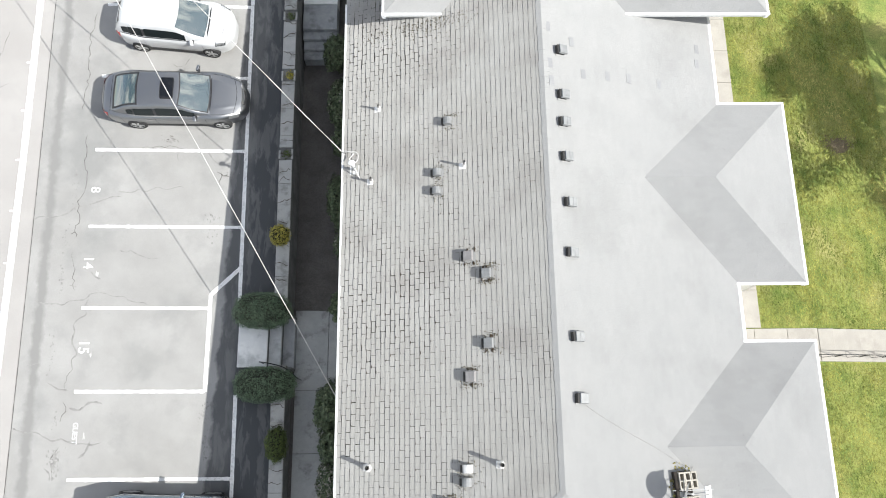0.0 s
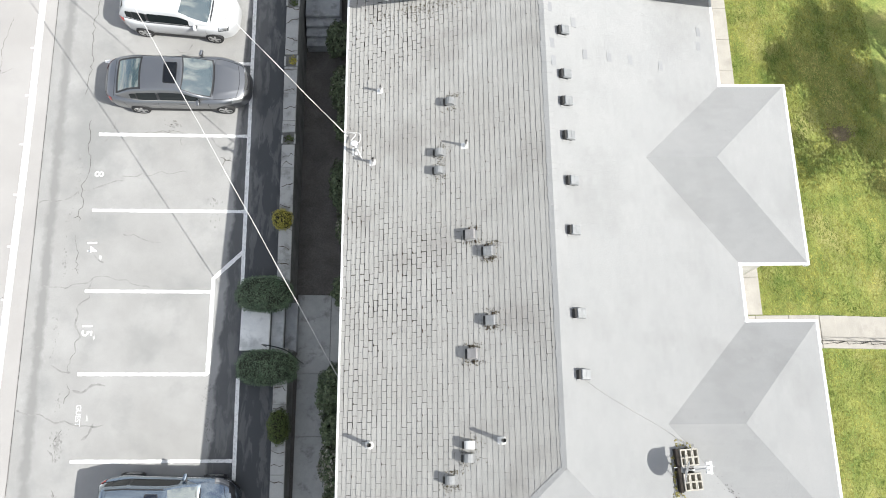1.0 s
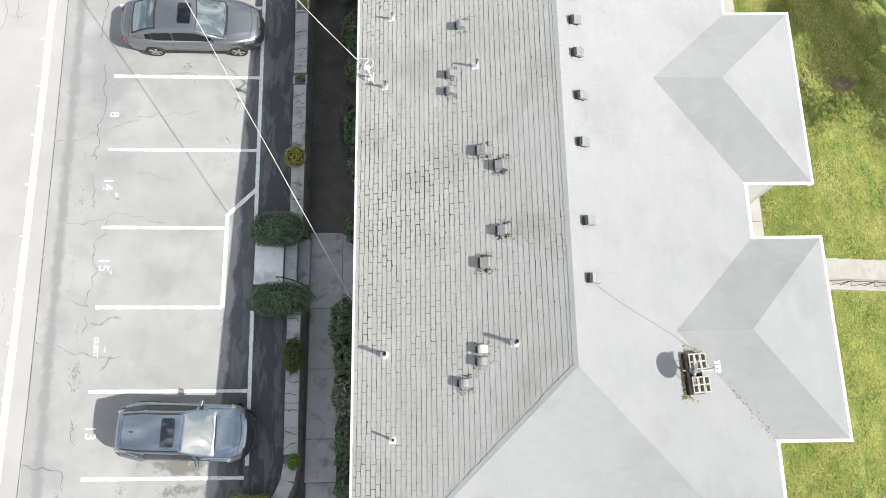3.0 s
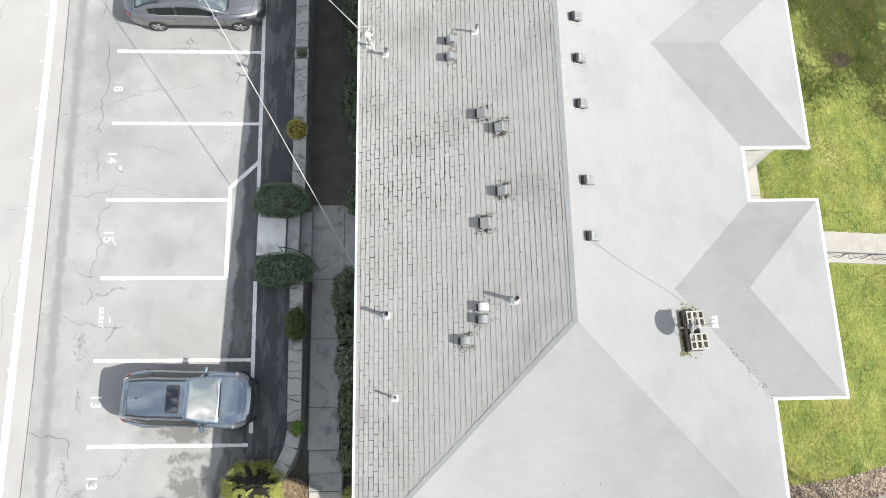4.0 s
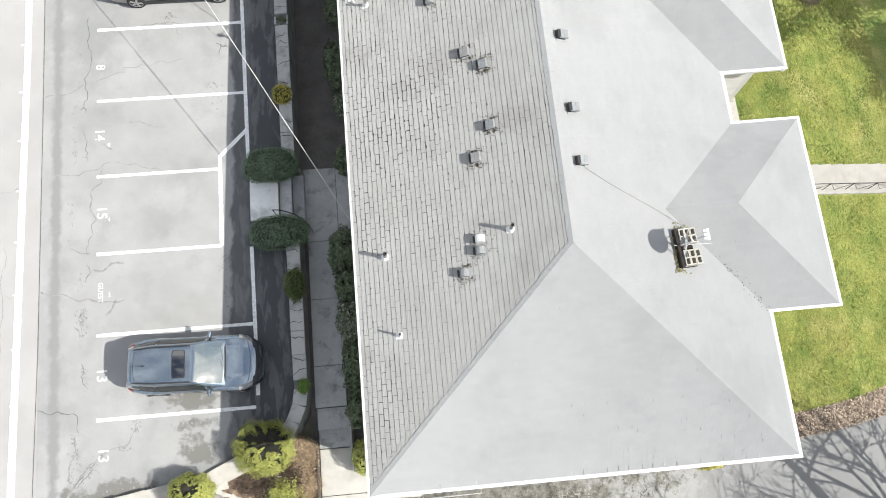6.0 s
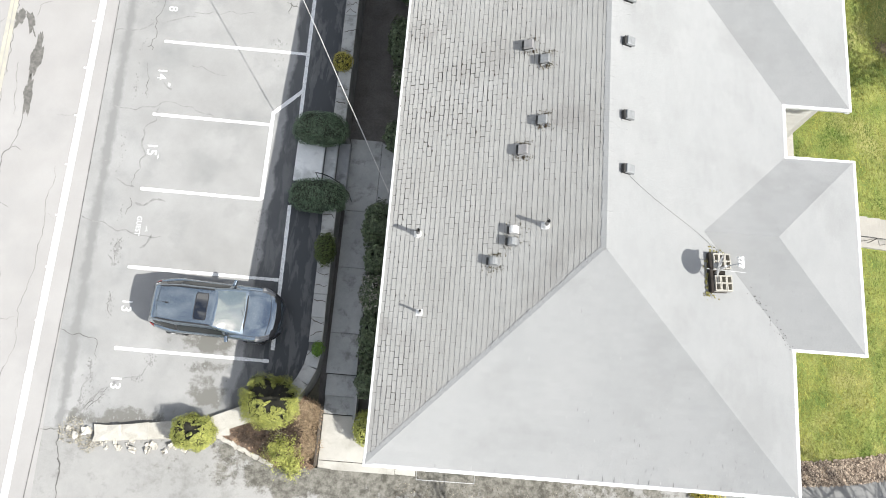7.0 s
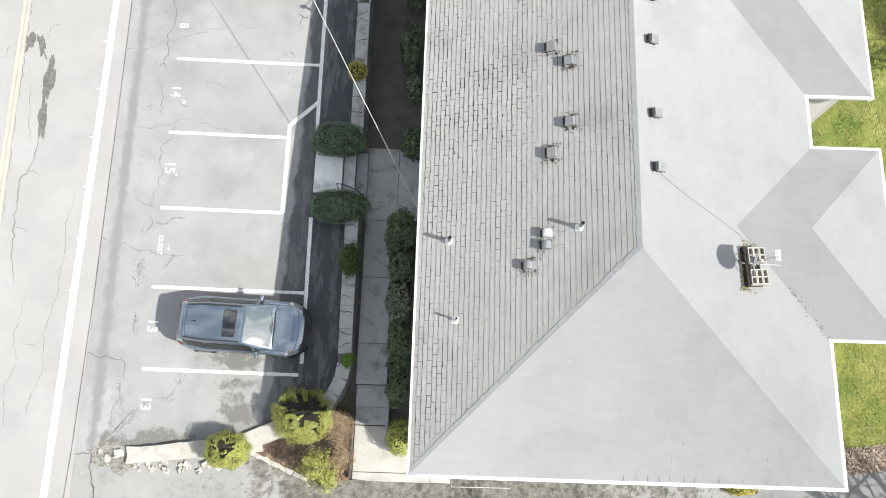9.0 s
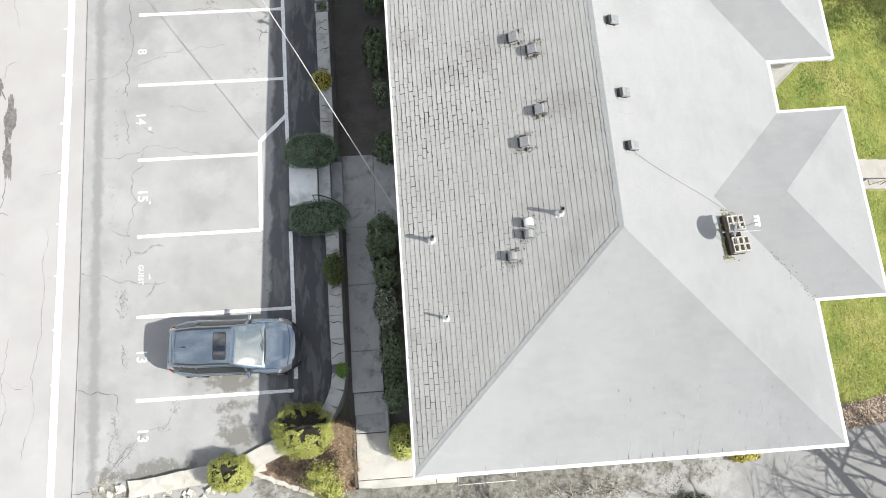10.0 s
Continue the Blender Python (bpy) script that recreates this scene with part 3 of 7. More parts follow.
# the long seam along the gutter, then cracks across the lot and along its stall heads
strip([(-14.05, 26), (-14.04, 6), (-14.08, -2), (-14.18, -7.1), (-14.4, -12), (-14.9, -20)], 0.022, 0.004, z_lot, "gutter_seam", M["crack"], lot, 0.4)
for pts, w in (
    ([(-14.02, 7.11), (-13.31, 7.24), (-12.63, 7.62), (-11.84, 7.8), (-11.13, 7.97)], 0.055), ([(-11.23, 8.16), (-10.1, 8.23), (-8.96, 8.29)], 0.035),
    ([(-11.02, 6.04), (-10.66, 6.04), (-10.33, 5.87), (-9.69, 5.76)], 0.045), ([(-13.75, 4.32), (-13.14, 4.19), (-12.78, 4.15), (-12.36, 4.31), (-11.9, 4.52)], 0.05),
    ([(-11.9, 4.52), (-11.42, 4.55), (-10.78, 4.44), (-9.95, 4.14)], 0.035), ([(-11.93, 4.4), (-11.98, 3.82), (-12.37, 3.45), (-12.37, 3.0), (-12.26, 2.68), (-12.27, 1.98)], 0.06),
    ([(-13.07, 1.56), (-12.67, 1.33), (-12.36, 1.29)], 0.07), ([(-12.27, 0.72), (-11.85, 0.71), (-11.49, 0.9), (-11.22, 0.86)], 0.08), ([(-13.8, 2.1), (-13.4, 2.2)], 0.05),
    ([(-14.03, 0.09), (-13.51, -0.07), (-13.04, -0.19), (-12.72, -0.34), (-12.27, -0.35), (-11.72, -0.43), (-11.15, -0.4)], 0.06), ([(-11.5, -0.36), (-11.84, -0.89)], 0.08),
    ([(-12.85, -4.8), (-12.8, -5.4), (-13.0, -6.1)], 0.05), ([(-11.95, 5.3), (-11.6, 5.05)], 0.07),
    ([(-11.78, -5.38), (-12.16, -5.69), (-12.53, -6.0), (-12.78, -6.33), (-13.08, -6.7)], 0.10), ([(-10.88, -4.72), (-11.14, -5.23), (-11.78, -5.38)], 0.045), ([(-12.9, -1.2), (-12.7, -1.6)], 0.06),
    ([(-9.0, 13.3), (-9.2, 12.8), (-9.0, 12.4)], 0.035), ([(-12.1, 9.3), (-11.8, 9.6), (-11.6, 10.2)], 0.05), ([(-9.2, 9.7), (-9.2, 9.3)], 0.05), ([(-8.25, 9.7), (-7.8, 9.2)], 0.05)):
    crack(pts, w, M["faint_crack"], lot)
for pts, w in (
    ([(-12.46, 10.26), (-12.5, 9.3), (-12.36, 8.69), (-12.4, 8.18), (-12.61, 7.79), (-12.47, 7.16), (-12.62, 6.66)], 0.03), ([(-12.63, 6.0), (-12.54, 5.49), (-12.55, 5.07), (-12.43, 4.65)], 0.03),
    ([(-12.75, 6.62), (-12.6, 6.7), (-12.55, 6.5)], 0.035), ([(-12.65, 4.8), (-12.4, 4.78)], 0.03), ([(-12.27, 1.98), (-12.44, 1.75), (-12.48, 1.36)], 0.035), ([(-12.48, 0.91), (-12.37, 0.6), (-12.53, 0.27)], 0.03),
    ([(-12.5, -0.55), (-12.7, -0.85), (-12.52, -1.1)], 0.05), ([(-12.6, -1.1), (-12.65, -1.55)], 0.025), ([(-14.1, -3.87), (-13.63, -4.06), (-13.4, -3.97), (-13.08, -4.09), (-12.78, -4.15), (-12.77, -4.47), (-12.69, -4.75)], 0.036), ([(-12.16, -5.69), (-12.53, -6.0), (-12.78, -6.33), (-13.08, -6.7)], 0.05), ([(-12.21, -5.89), (-12.53, -6.19), (-12.8, -6.52)], 0.03),
    ([(-12.65, -2.46), (-12.56, -2.69), (-12.66, -2.9), (-12.6, -3.09), (-12.43, -3.3)], 0.05), ([(-7.85, 8.89), (-7.62, 8.75), (-7.39, 8.72)], 0.07), ([(-7.7, 8.9), (-7.72, 8.4)], 0.04), ([(-12.5, 15.0), (-12.7, 13.6), (-12.6, 12.4), (-12.75, 11.2)], 0.03),
    ([(-9.6, 13.0), (-9.3, 12.9)], 0.03), ([(-10.9, 9.7), (-9.9, 9.85), (-9.0, 9.75)], 0.02)):
    crack(pts, w, M["crack"], lot, wander=0.06)
for pts, w in (
    ([(-16.78, 3.8), (-16.75, 3.4), (-16.84, 2.71), (-16.96, 2.36), (-17.2, 2.04), (-17.18, 1.52), (-17.18, 0.65), (-17.1, -0.26), (-17.1, -0.69), (-16.86, -1.64)], 0.06), ([(-16.96, 2.36), (-16.78, 2.42), (-16.6, 2.3)], 0.045),
    ([(-17.18, 0.37), (-16.93, 0.33), (-16.62, 0.19)], 0.03), ([(-15.24, 1.86), (-15.21, 1.28), (-15.35, 0.68), (-15.34, 0.18), (-15.28, -0.24), (-15.32, -0.95), (-15.32, -1.72), (-15.6, -3.2), (-15.5, -4.6), (-15.9, -6.0)], 0.028),
    ([(-15.22, 0.09), (-14.97, -0.09)], 0.025), ([(-17.72, 9.0), (-17.7, 6.96), (-17.67, 5.63), (-17.66, 4.09), (-17.65, 2.66), (-17.58, 0.5)], 0.04), ([(-18.75, 6.67), (-18.33, 6.73), (-18.33, 7.05), (-18.09, 7.28)], 0.03),
    ([(-16.99, 3.51), (-17.18, 4.17), (-17.16, 4.55), (-17.28, 5.08), (-17.27, 5.62)], 0.03), ([(-15.55, 3.71), (-15.06, 3.74), (-14.73, 3.86)], 0.02), ([(-16.5, -3.4), (-16.1, -3.7), (-15.7, -3.6)], 0.025),
    ([(-16.4, -2.0), (-16.6, -3.2), (-16.4, -4.4), (-16.7, -5.2), (-16.5, -6.4)], 0.03), ([(-17.0, 7.4), (-16.9, 7.9), (-16.5, 8.1)], 0.03), ([(-18.6, 5.4), (-18.6, 4.9), (-18.4, 4.7)], 0.025),
    ([(-16.3, 14.6), (-16.6, 13.2), (-16.2, 12.2), (-16.7, 10.4), (-16.5, 9.4)], 0.035), ([(-15.6, 14.2), (-15.9, 12.9), (-15.8, 11.8)], 0.03), ([(-16.2, 12.2), (-15.8, 12.0), (-15.4, 12.2)], 0.025), ([(-16.6, 13.2), (-17.1, 12.8)], 0.025),
    ([(-16.9, -7.0), (-16.5, -8.2), (-16.7, -9.6)], 0.03)):
    crack(pts, w * 0.6, M["crack"], road, lambda x, y: z_lot(x, y) - 0.012, 0.055)

for pts, w in (([(-13.5, -7.15), (-13.55, -7.6), (-13.3, -8.25), (-13.32, -8.97), (-13.1, -10.2)], 0.05), ([(-14.15, -7.2), (-13.8, -7.15), (-13.5, -7.15)], 0.03)):
    crack(pts, w, M["crack"], lot, lambda x, y: z_south(x, y) + 0.003, 0.06)


def crumble(x, y, sx, sy, n):
    """A patch where the asphalt has broken up into crumbs."""
    verts, faces = [], []
    for k in range(n * 2):
        r, a = 0.006 + 0.03 * random.random() ** 2, random.uniform(0, 6.3)
        cx, cy = x + random.gauss(0, sx), y + random.gauss(0, sy)
        b = len(verts)
        for j in range(5):
            s = r * random.uniform(0.4, 1.6)
            px, py = cx + s * math.cos(a + j * 1.257), cy + 1.5 * s * math.sin(a + j * 1.257)
            verts.append((px, py, z_lot(px, py) + 0.003 + 0.00005 * k))
        faces.append(tuple(range(b, b + 5)))
    part("broken_asphalt", mesh_of("broken_asphalt", verts, faces, M["faint_crack"]), None, lot, kind="stuff")


def blotch(name, centre, rx, ry, mat, parent, z, n=26, lift=0.005, rag=0.35, turn=0.0, label=""):
    """A ragged flat patch on the ground."""
    verts, seed = [], random.uniform(0, 99)
    for i in range(n):
        a = 2 * math.pi * i / n
        r = 1 + rag * noise.noise((math.cos(a) * 1.7 + seed, math.sin(a) * 1.7, seed)) * 1.6 + rag * 0.35 * random.uniform(-1, 1)
        u, v = math.cos(a) * rx * r, math.sin(a) * ry * r
        x, y = centre[0] + u * math.cos(turn) - v * math.sin(turn), centre[1] + u * math.sin(turn) + v * math.cos(turn)
        verts.append((x, y, z(x, y) + lift))
    cx, cy = centre[0], centre[1]
    verts.append((cx, cy, z(cx, cy) + lift))
    return part(name, mesh_of(name, verts, [(i, (i + 1) % n, n) for i in range(n)], mat), None, parent, label)


zr = lambda x, y: z_lot(x, y) - 0.012
blotch("road_patch", (-16.68, 5.85), 0.16, 0.85, M["patch"], road, zr, 90, rag=0.42, turn=-0.05, label="crumbled dark asphalt patch")
blotch("road_patch", (-16.72, 4.5), 0.15, 0.72, M["patch"], road, zr, 90, rag=0.42, turn=0.08, label="crumbled dark asphalt patch")
blotch("road_patch", (-17.1, 7.15), 0.1, 0.42, M["patch"], road, zr, 60, rag=0.5, turn=0.35, label="crumbled dark asphalt patch")
blotch("road_patch", (-17.57, 7.35), 0.19, 0.4, M["patch"], road, zr, 60, rag=0.35, label="crumbled dark asphalt patch")
for k in range(24):
    r = random.uniform(0.012, 0.045)
    blotch("oil_stain", (-9.58 + random.gauss(0, 0.12), 10.1 + random.gauss(0, 0.1)), r, r * 0.8, M["faint_crack"] if k % 3 else M["patch"], lot, z_lot, 9, 0.003 + 0.0002 * k, 0.5)


for x, y, sx, sy, n in ((-12.6, -0.85, 0.09, 0.14, 44), (-12.55, -1.3, 0.08, 0.22, 18), (-12.55, -2.9, 0.07, 0.22, 24), (-12.9, 6.5, 0.05, 0.2, 12), (-12.9, 5.0, 0.05, 0.25, 12), (-12.7, 8.2, 0.05, 0.4, 14),
                         (-13.0, 2.4, 0.06, 0.4, 14), (-7.35, 8.8, 0.1, 0.1, 12), (-7.9, 7.2, 0.15, 0.12, 16), (-12.7, 0.3, 0.05, 0.2, 10), (-12.85, -4.9, 0.08, 0.08, 14), (-12.85, -5.4, 0.12, 0.07, 16), (-13.0, -6.1, 0.06, 0.1, 14), (-12.5, -6.0, 0.28, 0.24, 46), (-12.9, -6.45, 0.16, 0.16, 30), (-10.88, -4.72, 0.08, 0.12, 22), (-11.2, -5.3, 0.12, 0.08, 18), (-7.78, -0.7, 0.04, 0.5, 26), (-7.85, 0.5, 0.12, 0.25, 18), (-7.9, 6.6, 0.1, 0.15, 9), (-8.0, -5.4, 0.25, 0.3, 15),
                         (-10.4, -6.6, 0.9, 0.12, 30), (-12.2, -6.75, 0.5, 0.12, 18), (-9.1, -4.85, 0.35, 0.1, 26)):
    crumble(x, y, sx, sy, n)


def lettering(text, x, y, size, mat, name, z=z_lot):
    cu = bpy.data.curves.new(name, "FONT")
    cu.body, cu.size, cu.align_x, cu.align_y = text, size, "CENTER", "CENTER"
    cu.offset = 0.004 * size / 0.5
    tmp = new(name, cu)
    me = bpy.data.meshes.new_from_object(tmp.evaluated_get(bpy.context.evaluated_depsgraph_get()))
    bpy.data.objects.remove(tmp)
    for v in me.vertices:
        px, py = x + v.co.y, y - v.co.x
        v.co = (px, py, z(px, py) + 0.006)
    me.materials.clear()
    me.materials.append(mat)
    return part(name, me, None, lot, "white painted parking number")


for text, x, y, s in (("8", -12.03, 8.22, 0.45), ("14", -12.06, 5.62, 0.47), ("15", -11.98, 2.73, 0.49), ("13", -11.98, -2.9, 0.49), ("13", -11.93, -5.5, 0.49)):
    lettering(text, x, y, s, M["paint_faded"] if text == "8" else M["paint"], "parking_number")
lettering("GUEST", -12.02, -0.1, 0.235, M["paint_faded"], "parking_word")
blotch("paint_ghost", (-11.72, -0.2), 0.035, 0.09, M["paint_old"], lot, z_lot, 18, 0.003, 0.6)
blotch("paint_ghost", (-11.72, 2.45), 0.03, 0.09, M["paint_old"], lot, z_lot, 14, 0.003, 0.6)
blotch("paint_ghost", (-11.72, 5.2), 0.05, 0.1, M["paint_old"], lot, z_lot, 14, 0.003, 0.6)


# ---- the house ----
EAVE, PITCH = 5.06, 0.43
W, EA, S_, RX = -2.77, 8.39, -7.27, 2.81
N_ = 14.0
RZ = EAVE + PITCH * (RX - W)
BAY = 10.33
house = empty("house", pose(0, 0, 0), "long pale sided house with grey shingle hip roof and white eaves", "house")


def slab(name, poly, mat, parent, thick=0.09, label=""):
    """A flat roof plane with thickness, from its corners in order, seen from above anticlockwise."""
    bm = bmesh.new()
    f = bm.faces.new([bm.verts.new(p) for p in poly])
    out = bmesh.ops.extrude_face_region(bm, geom=[f])
    bmesh.ops.translate(bm, vec=(0, 0, -thick), verts=[v for v in out["geom"] if isinstance(v, bmesh.types.BMVert)])
    bmesh.ops.recalc_face_normals(bm, faces=bm.faces)
    return part(name, bm, mat, parent, label)


def inside(p, poly):
    hit_ = False
    for (x1, y1), (x2, y2) in zip(poly, poly[1:] + poly[:1]):
        if (y1 > p[1]) != (y2 > p[1]) and p[0] < (x2 - x1) * (p[1] - y1) / (y2 - y1) + x1:
            hit_ = not hit_
    return hit_


COURSE, TAB = 0.143, 0.305


def trimmed(pts, poly):
    """The points' outline cut off at a convex outline seen from above."""
    area = sum(x1 * y2 - x2 * y1 for (x1, y1), (x2, y2) in zip(poly, poly[1:] + poly[:1]))
    edge = poly if area > 0 else poly[::-1]
    for (x1, y1), (x2, y2) in zip(edge, edge[1:] + edge[:1]):
        side = lambda p: (x2 - x1) * (p.y - y1) - (y2 - y1) * (p.x - x1)
        out = []
        for p, q in zip(pts, pts[1:] + pts[:1]):
            a, b = side(p), side(q)
            if a >= 0:
                out.append(p)
            if (a >= 0) != (b >= 0):
                out.append(p + (q - p) * (a / (a - b)))
        pts = out
    return pts


def tabs(origin, u, v, length, height, poly, lift, single=None, rough=lambda p: 0.4, old=False):
    """Three-tab shingles over a plane: u runs along the eave, v up the slope. Gives the joined rest and the single ones."""
    u, v = Vector(u).normalized(), Vector(v).normalized()
    n = u.cross(v).normalized()
    if n.z < 0:
        n = -n
    joined_v, joined_f, singles = [], [], []
    global joint_grit
    for r in range(int(height / COURSE) + 1):
        shift = (r % 2) * TAB / 2 + random.uniform(-0.02, 0.02)
        for c in range(-1, int(length / TAB) + 2):
            a = c * TAB + shift
            mid = Vector(origin) + u * (a + TAB / 2) + v * ((r + 0.5) * COURSE)
            ends = [Vector(origin) + u * s + v * w_ for s, w_ in ((a, r * COURSE), (a + TAB, r * COURSE), (a + TAB, (r + 1) * COURSE), (a, (r + 1) * COURSE))]
            held = [inside((q.x, q.y), poly) for q in ends]
            if not any(held):
                continue
            if not all(held):
                cut = trimmed(ends, poly)
                if len(cut) > 2:
                    b = len(joined_v)
                    joined_v += [q + n * (lift + (0.006 if old else 0.003)) for q in cut]
                    joined_f.append(tuple(range(b, b + len(cut))))
                continue
            k = rough(mid)
            gap = 0.0006 + 0.013 * max(0, k - 0.2) * random.random() ** 1.8 if old else 0.0005 + 0.003 * k * k * random.random()
            t = 0.007 + 0.009 * k * random.uniform(0.2, 1.0) if old else 0.002 + 0.003 * k * k
            drop = random.uniform(-0.008, 0.008) * k
            lo, hi = r * COURSE + drop, (r + 1) * COURSE + 0.02
            if old:
                open_ = 0.5 + 1.1 * noise.noise((mid.y * 0.9, r * 0.83, 5.0))
                hi = (r + 1) * COURSE - max(0.0, 0.0025 + 0.006 * open_ * (0.4 + 0.6 * k) + 0.016 * k * random.random() ** 4)
            skew = random.uniform(-0.004, 0.004)
            if old and random.random() < 0.2 + 0.35 * k + 0.35 * math.exp(-((mid.x - 0.1) / 0.9) ** 2 - ((mid.y - 2.7) / 1.3) ** 2):
                q = Vector(origin) + u * (a + random.gauss(0, 0.01)) + v * (lo + random.uniform(0, 0.02)) + n * (lift + t)
                joint_grit.append((q, 0.005 + 0.009 * random.random() ** 2 * (0.6 + k)))
            cs = []
            for (s, w_, h) in ((a + gap, lo, t), (a + TAB - gap, lo + skew, t), (a + TAB - gap, hi + (skew if old else 0), 0.0008), (a + gap, hi, 0.0008)):
                cs.append(Vector(origin) + u * s + v * w_ + n * (lift + h))
            for (s, w_) in ((a + gap, lo), (a + TAB - gap, lo + skew)):
                cs.append(Vector(origin) + u * s + v * w_ + n * (lift - 0.004))
            faces = [(0, 1, 2, 3), (4, 5, 1, 0), (4, 0, 3), (5, 2, 1)]
            if single and single(mid):
                singles.append((mid, cs, faces))
            else:
                b = len(joined_v)
                joined_v += cs
                joined_f += [tuple(b + i for i in f) for f in faces]
    return joined_v, joined_f, singles


def rough_west(p):
    """Old weathered patches where the tabs have curled and opened."""
    k = 0.5 + 0.5 * noise.noise((p.x * 0.45, p.y * 0.35, 2.0))
    k += 0.9 * math.exp(-((p.x + 1.1) / 1.3) ** 2 - ((p.y - 2.6) / 1.5) ** 2) + 1.2 * math.exp(-((p.x + 1.5) / 1.4) ** 2 - ((p.y - 10.9) / 1.0) ** 2)
    k += 0.35 * math.exp(-((p.x + 2.3) / 0.5) ** 2) + 0.3 * min(max((0.9 - p.x) / 3.0, -0.6), 1.0)
    k -= 0.3 * min(max((0.3 - p.y) / 3.0, 0.0), 1.0)
    return min(max(k, 0.12), 1.5)


def rough_low(p):
    return min(max(0.25 + 0.5 * noise.noise((p.x * 0.5, p.y * 0.5, 7.0)), 0.05), 0.9)


def roof_plane(name, poly, u, v, origin, length, height, single=None, rough=rough_low, flip=False):
    plane = slab(name, poly, M["underlay"] if rough is rough_west else M["roof"], house)
    flat = [(p[0], p[1]) for p in poly]
    jv, jf, singles = tabs(origin, u, v, length, height, flat, 0.008 if rough is rough_west else 0.004, single, rough, rough is rough_west)
    if jv:
        part("shingles", mesh_of("shingles", jv, jf, M["roof_west"] if rough is rough_west else M["roof"]), None, plane, kind="stuff")
    return plane, singles


joint_grit = []
cosp = 1 / math.sqrt(1 + PITCH ** 2)
rise = (RX - W) / cosp
AP = S_ + (RX - W)
west_plane, west_singles = roof_plane("roof_plane", [(W, S_, EAVE), (RX, AP, RZ), (RX, N_, RZ), (W, N_, EAVE)], (0, 1, 0), (cosp, 0, PITCH * cosp),
                                      (W, S_, EAVE), N_ - S_, rise, lambda p: 1.62 < p.y < 3.85, rough_west)
roof_plane("roof_plane", [(EA, N_, EAVE), (RX, N_, RZ), (RX, AP, RZ), (EA, S_, EAVE)], (0, 1, 0), (-cosp, 0, PITCH * cosp), (EA, S_, EAVE), N_ - S_, rise)
roof_plane("roof_plane", [(W, S_, EAVE), (EA, S_, EAVE), (RX, AP, RZ)], (1, 0, 0), (0, cosp, PITCH * cosp), (W, S_, EAVE), EA - W, rise)


def cap_row(a, b, name, parent, width=0.26, pitch=0.16, thick=0.007, lift=0.005):
    """Cap shingles folded over a ridge or hip, lapped from a to b."""
    a, b = Vector(a), Vector(b)
    d = (b - a).normalized()
    side = d.cross(Vector((0, 0, 1))).normalized()
    n = int((b - a).length / pitch)
    verts, faces = [], []
    for i in range(n):
        p, q = a + d * (i * pitch), a + d * ((i + 1) * pitch + 0.015)
        w2 = width / 2 * random.uniform(0.88, 1.06)
        fall = w2 * PITCH * (0.74 if abs(d.z) > 0.1 else 1.0)
        up = Vector((0, 0, lift + random.uniform(0, 0.004)))
        b0 = len(verts)
        for r, h in ((p, thick), (q, 0.0)):
            for s, dz in ((-1, -fall), (0, 0), (1, -fall)):
                verts.append(r + side * s * w2 + up + Vector((0, 0, dz + h)))
        for s in (-1, 0, 1):
            verts.append(p + side * s * w2 + up + Vector((0, 0, (-fall if s else 0) - 0.012)))
        faces += [(b0, b0 + 1, b0 + 4, b0 + 3), (b0 + 1, b0 + 2, b0 + 5, b0 + 4), (b0 + 6, b0 + 7, b0 + 1, b0), (b0 + 7, b0 + 8, b0 + 2, b0 + 1)]
    return part(name, mesh_of(name, verts, faces, M["roof"]), None, parent, kind="stuff")


grit_v, grit_f = [], []
for q, r in joint_grit:
    b, a0 = len(grit_v), random.uniform(0, 6.3)
    for j in range(5):
        rr = r * random.uniform(0.6, 1.3)
        long_x, long_y = (2.6, 0.7) if b % 3 else (0.7, 2.4)
        dx_, dy_ = math.cos(a0 + j * 1.257) * rr * long_x, math.sin(a0 + j * 1.257) * rr * long_y
        grit_v.append(q + Vector((dx_, dy_, PITCH * dx_ + 0.001)))
    grit_v.append(q + Vector((0, 0, 0.006)))
    grit_f += [(b + j, b + (j + 1) % 5, b + 5) for j in range(5)]
part("joint_dirt", mesh_of("joint_dirt", grit_v, grit_f, M["grit"]), None, west_plane, "dark grit caught at the shingle joints", kind="stuff")

cap_row((RX, AP, RZ), (RX, N_, RZ), "ridge_cap", house, lift=0.016)
cap_row((W, S_, EAVE), (RX, AP, RZ), "hip_cap", house, lift=0.02)
cap_row((EA, S_, EAVE), (RX, AP, RZ), "hip_cap", house)

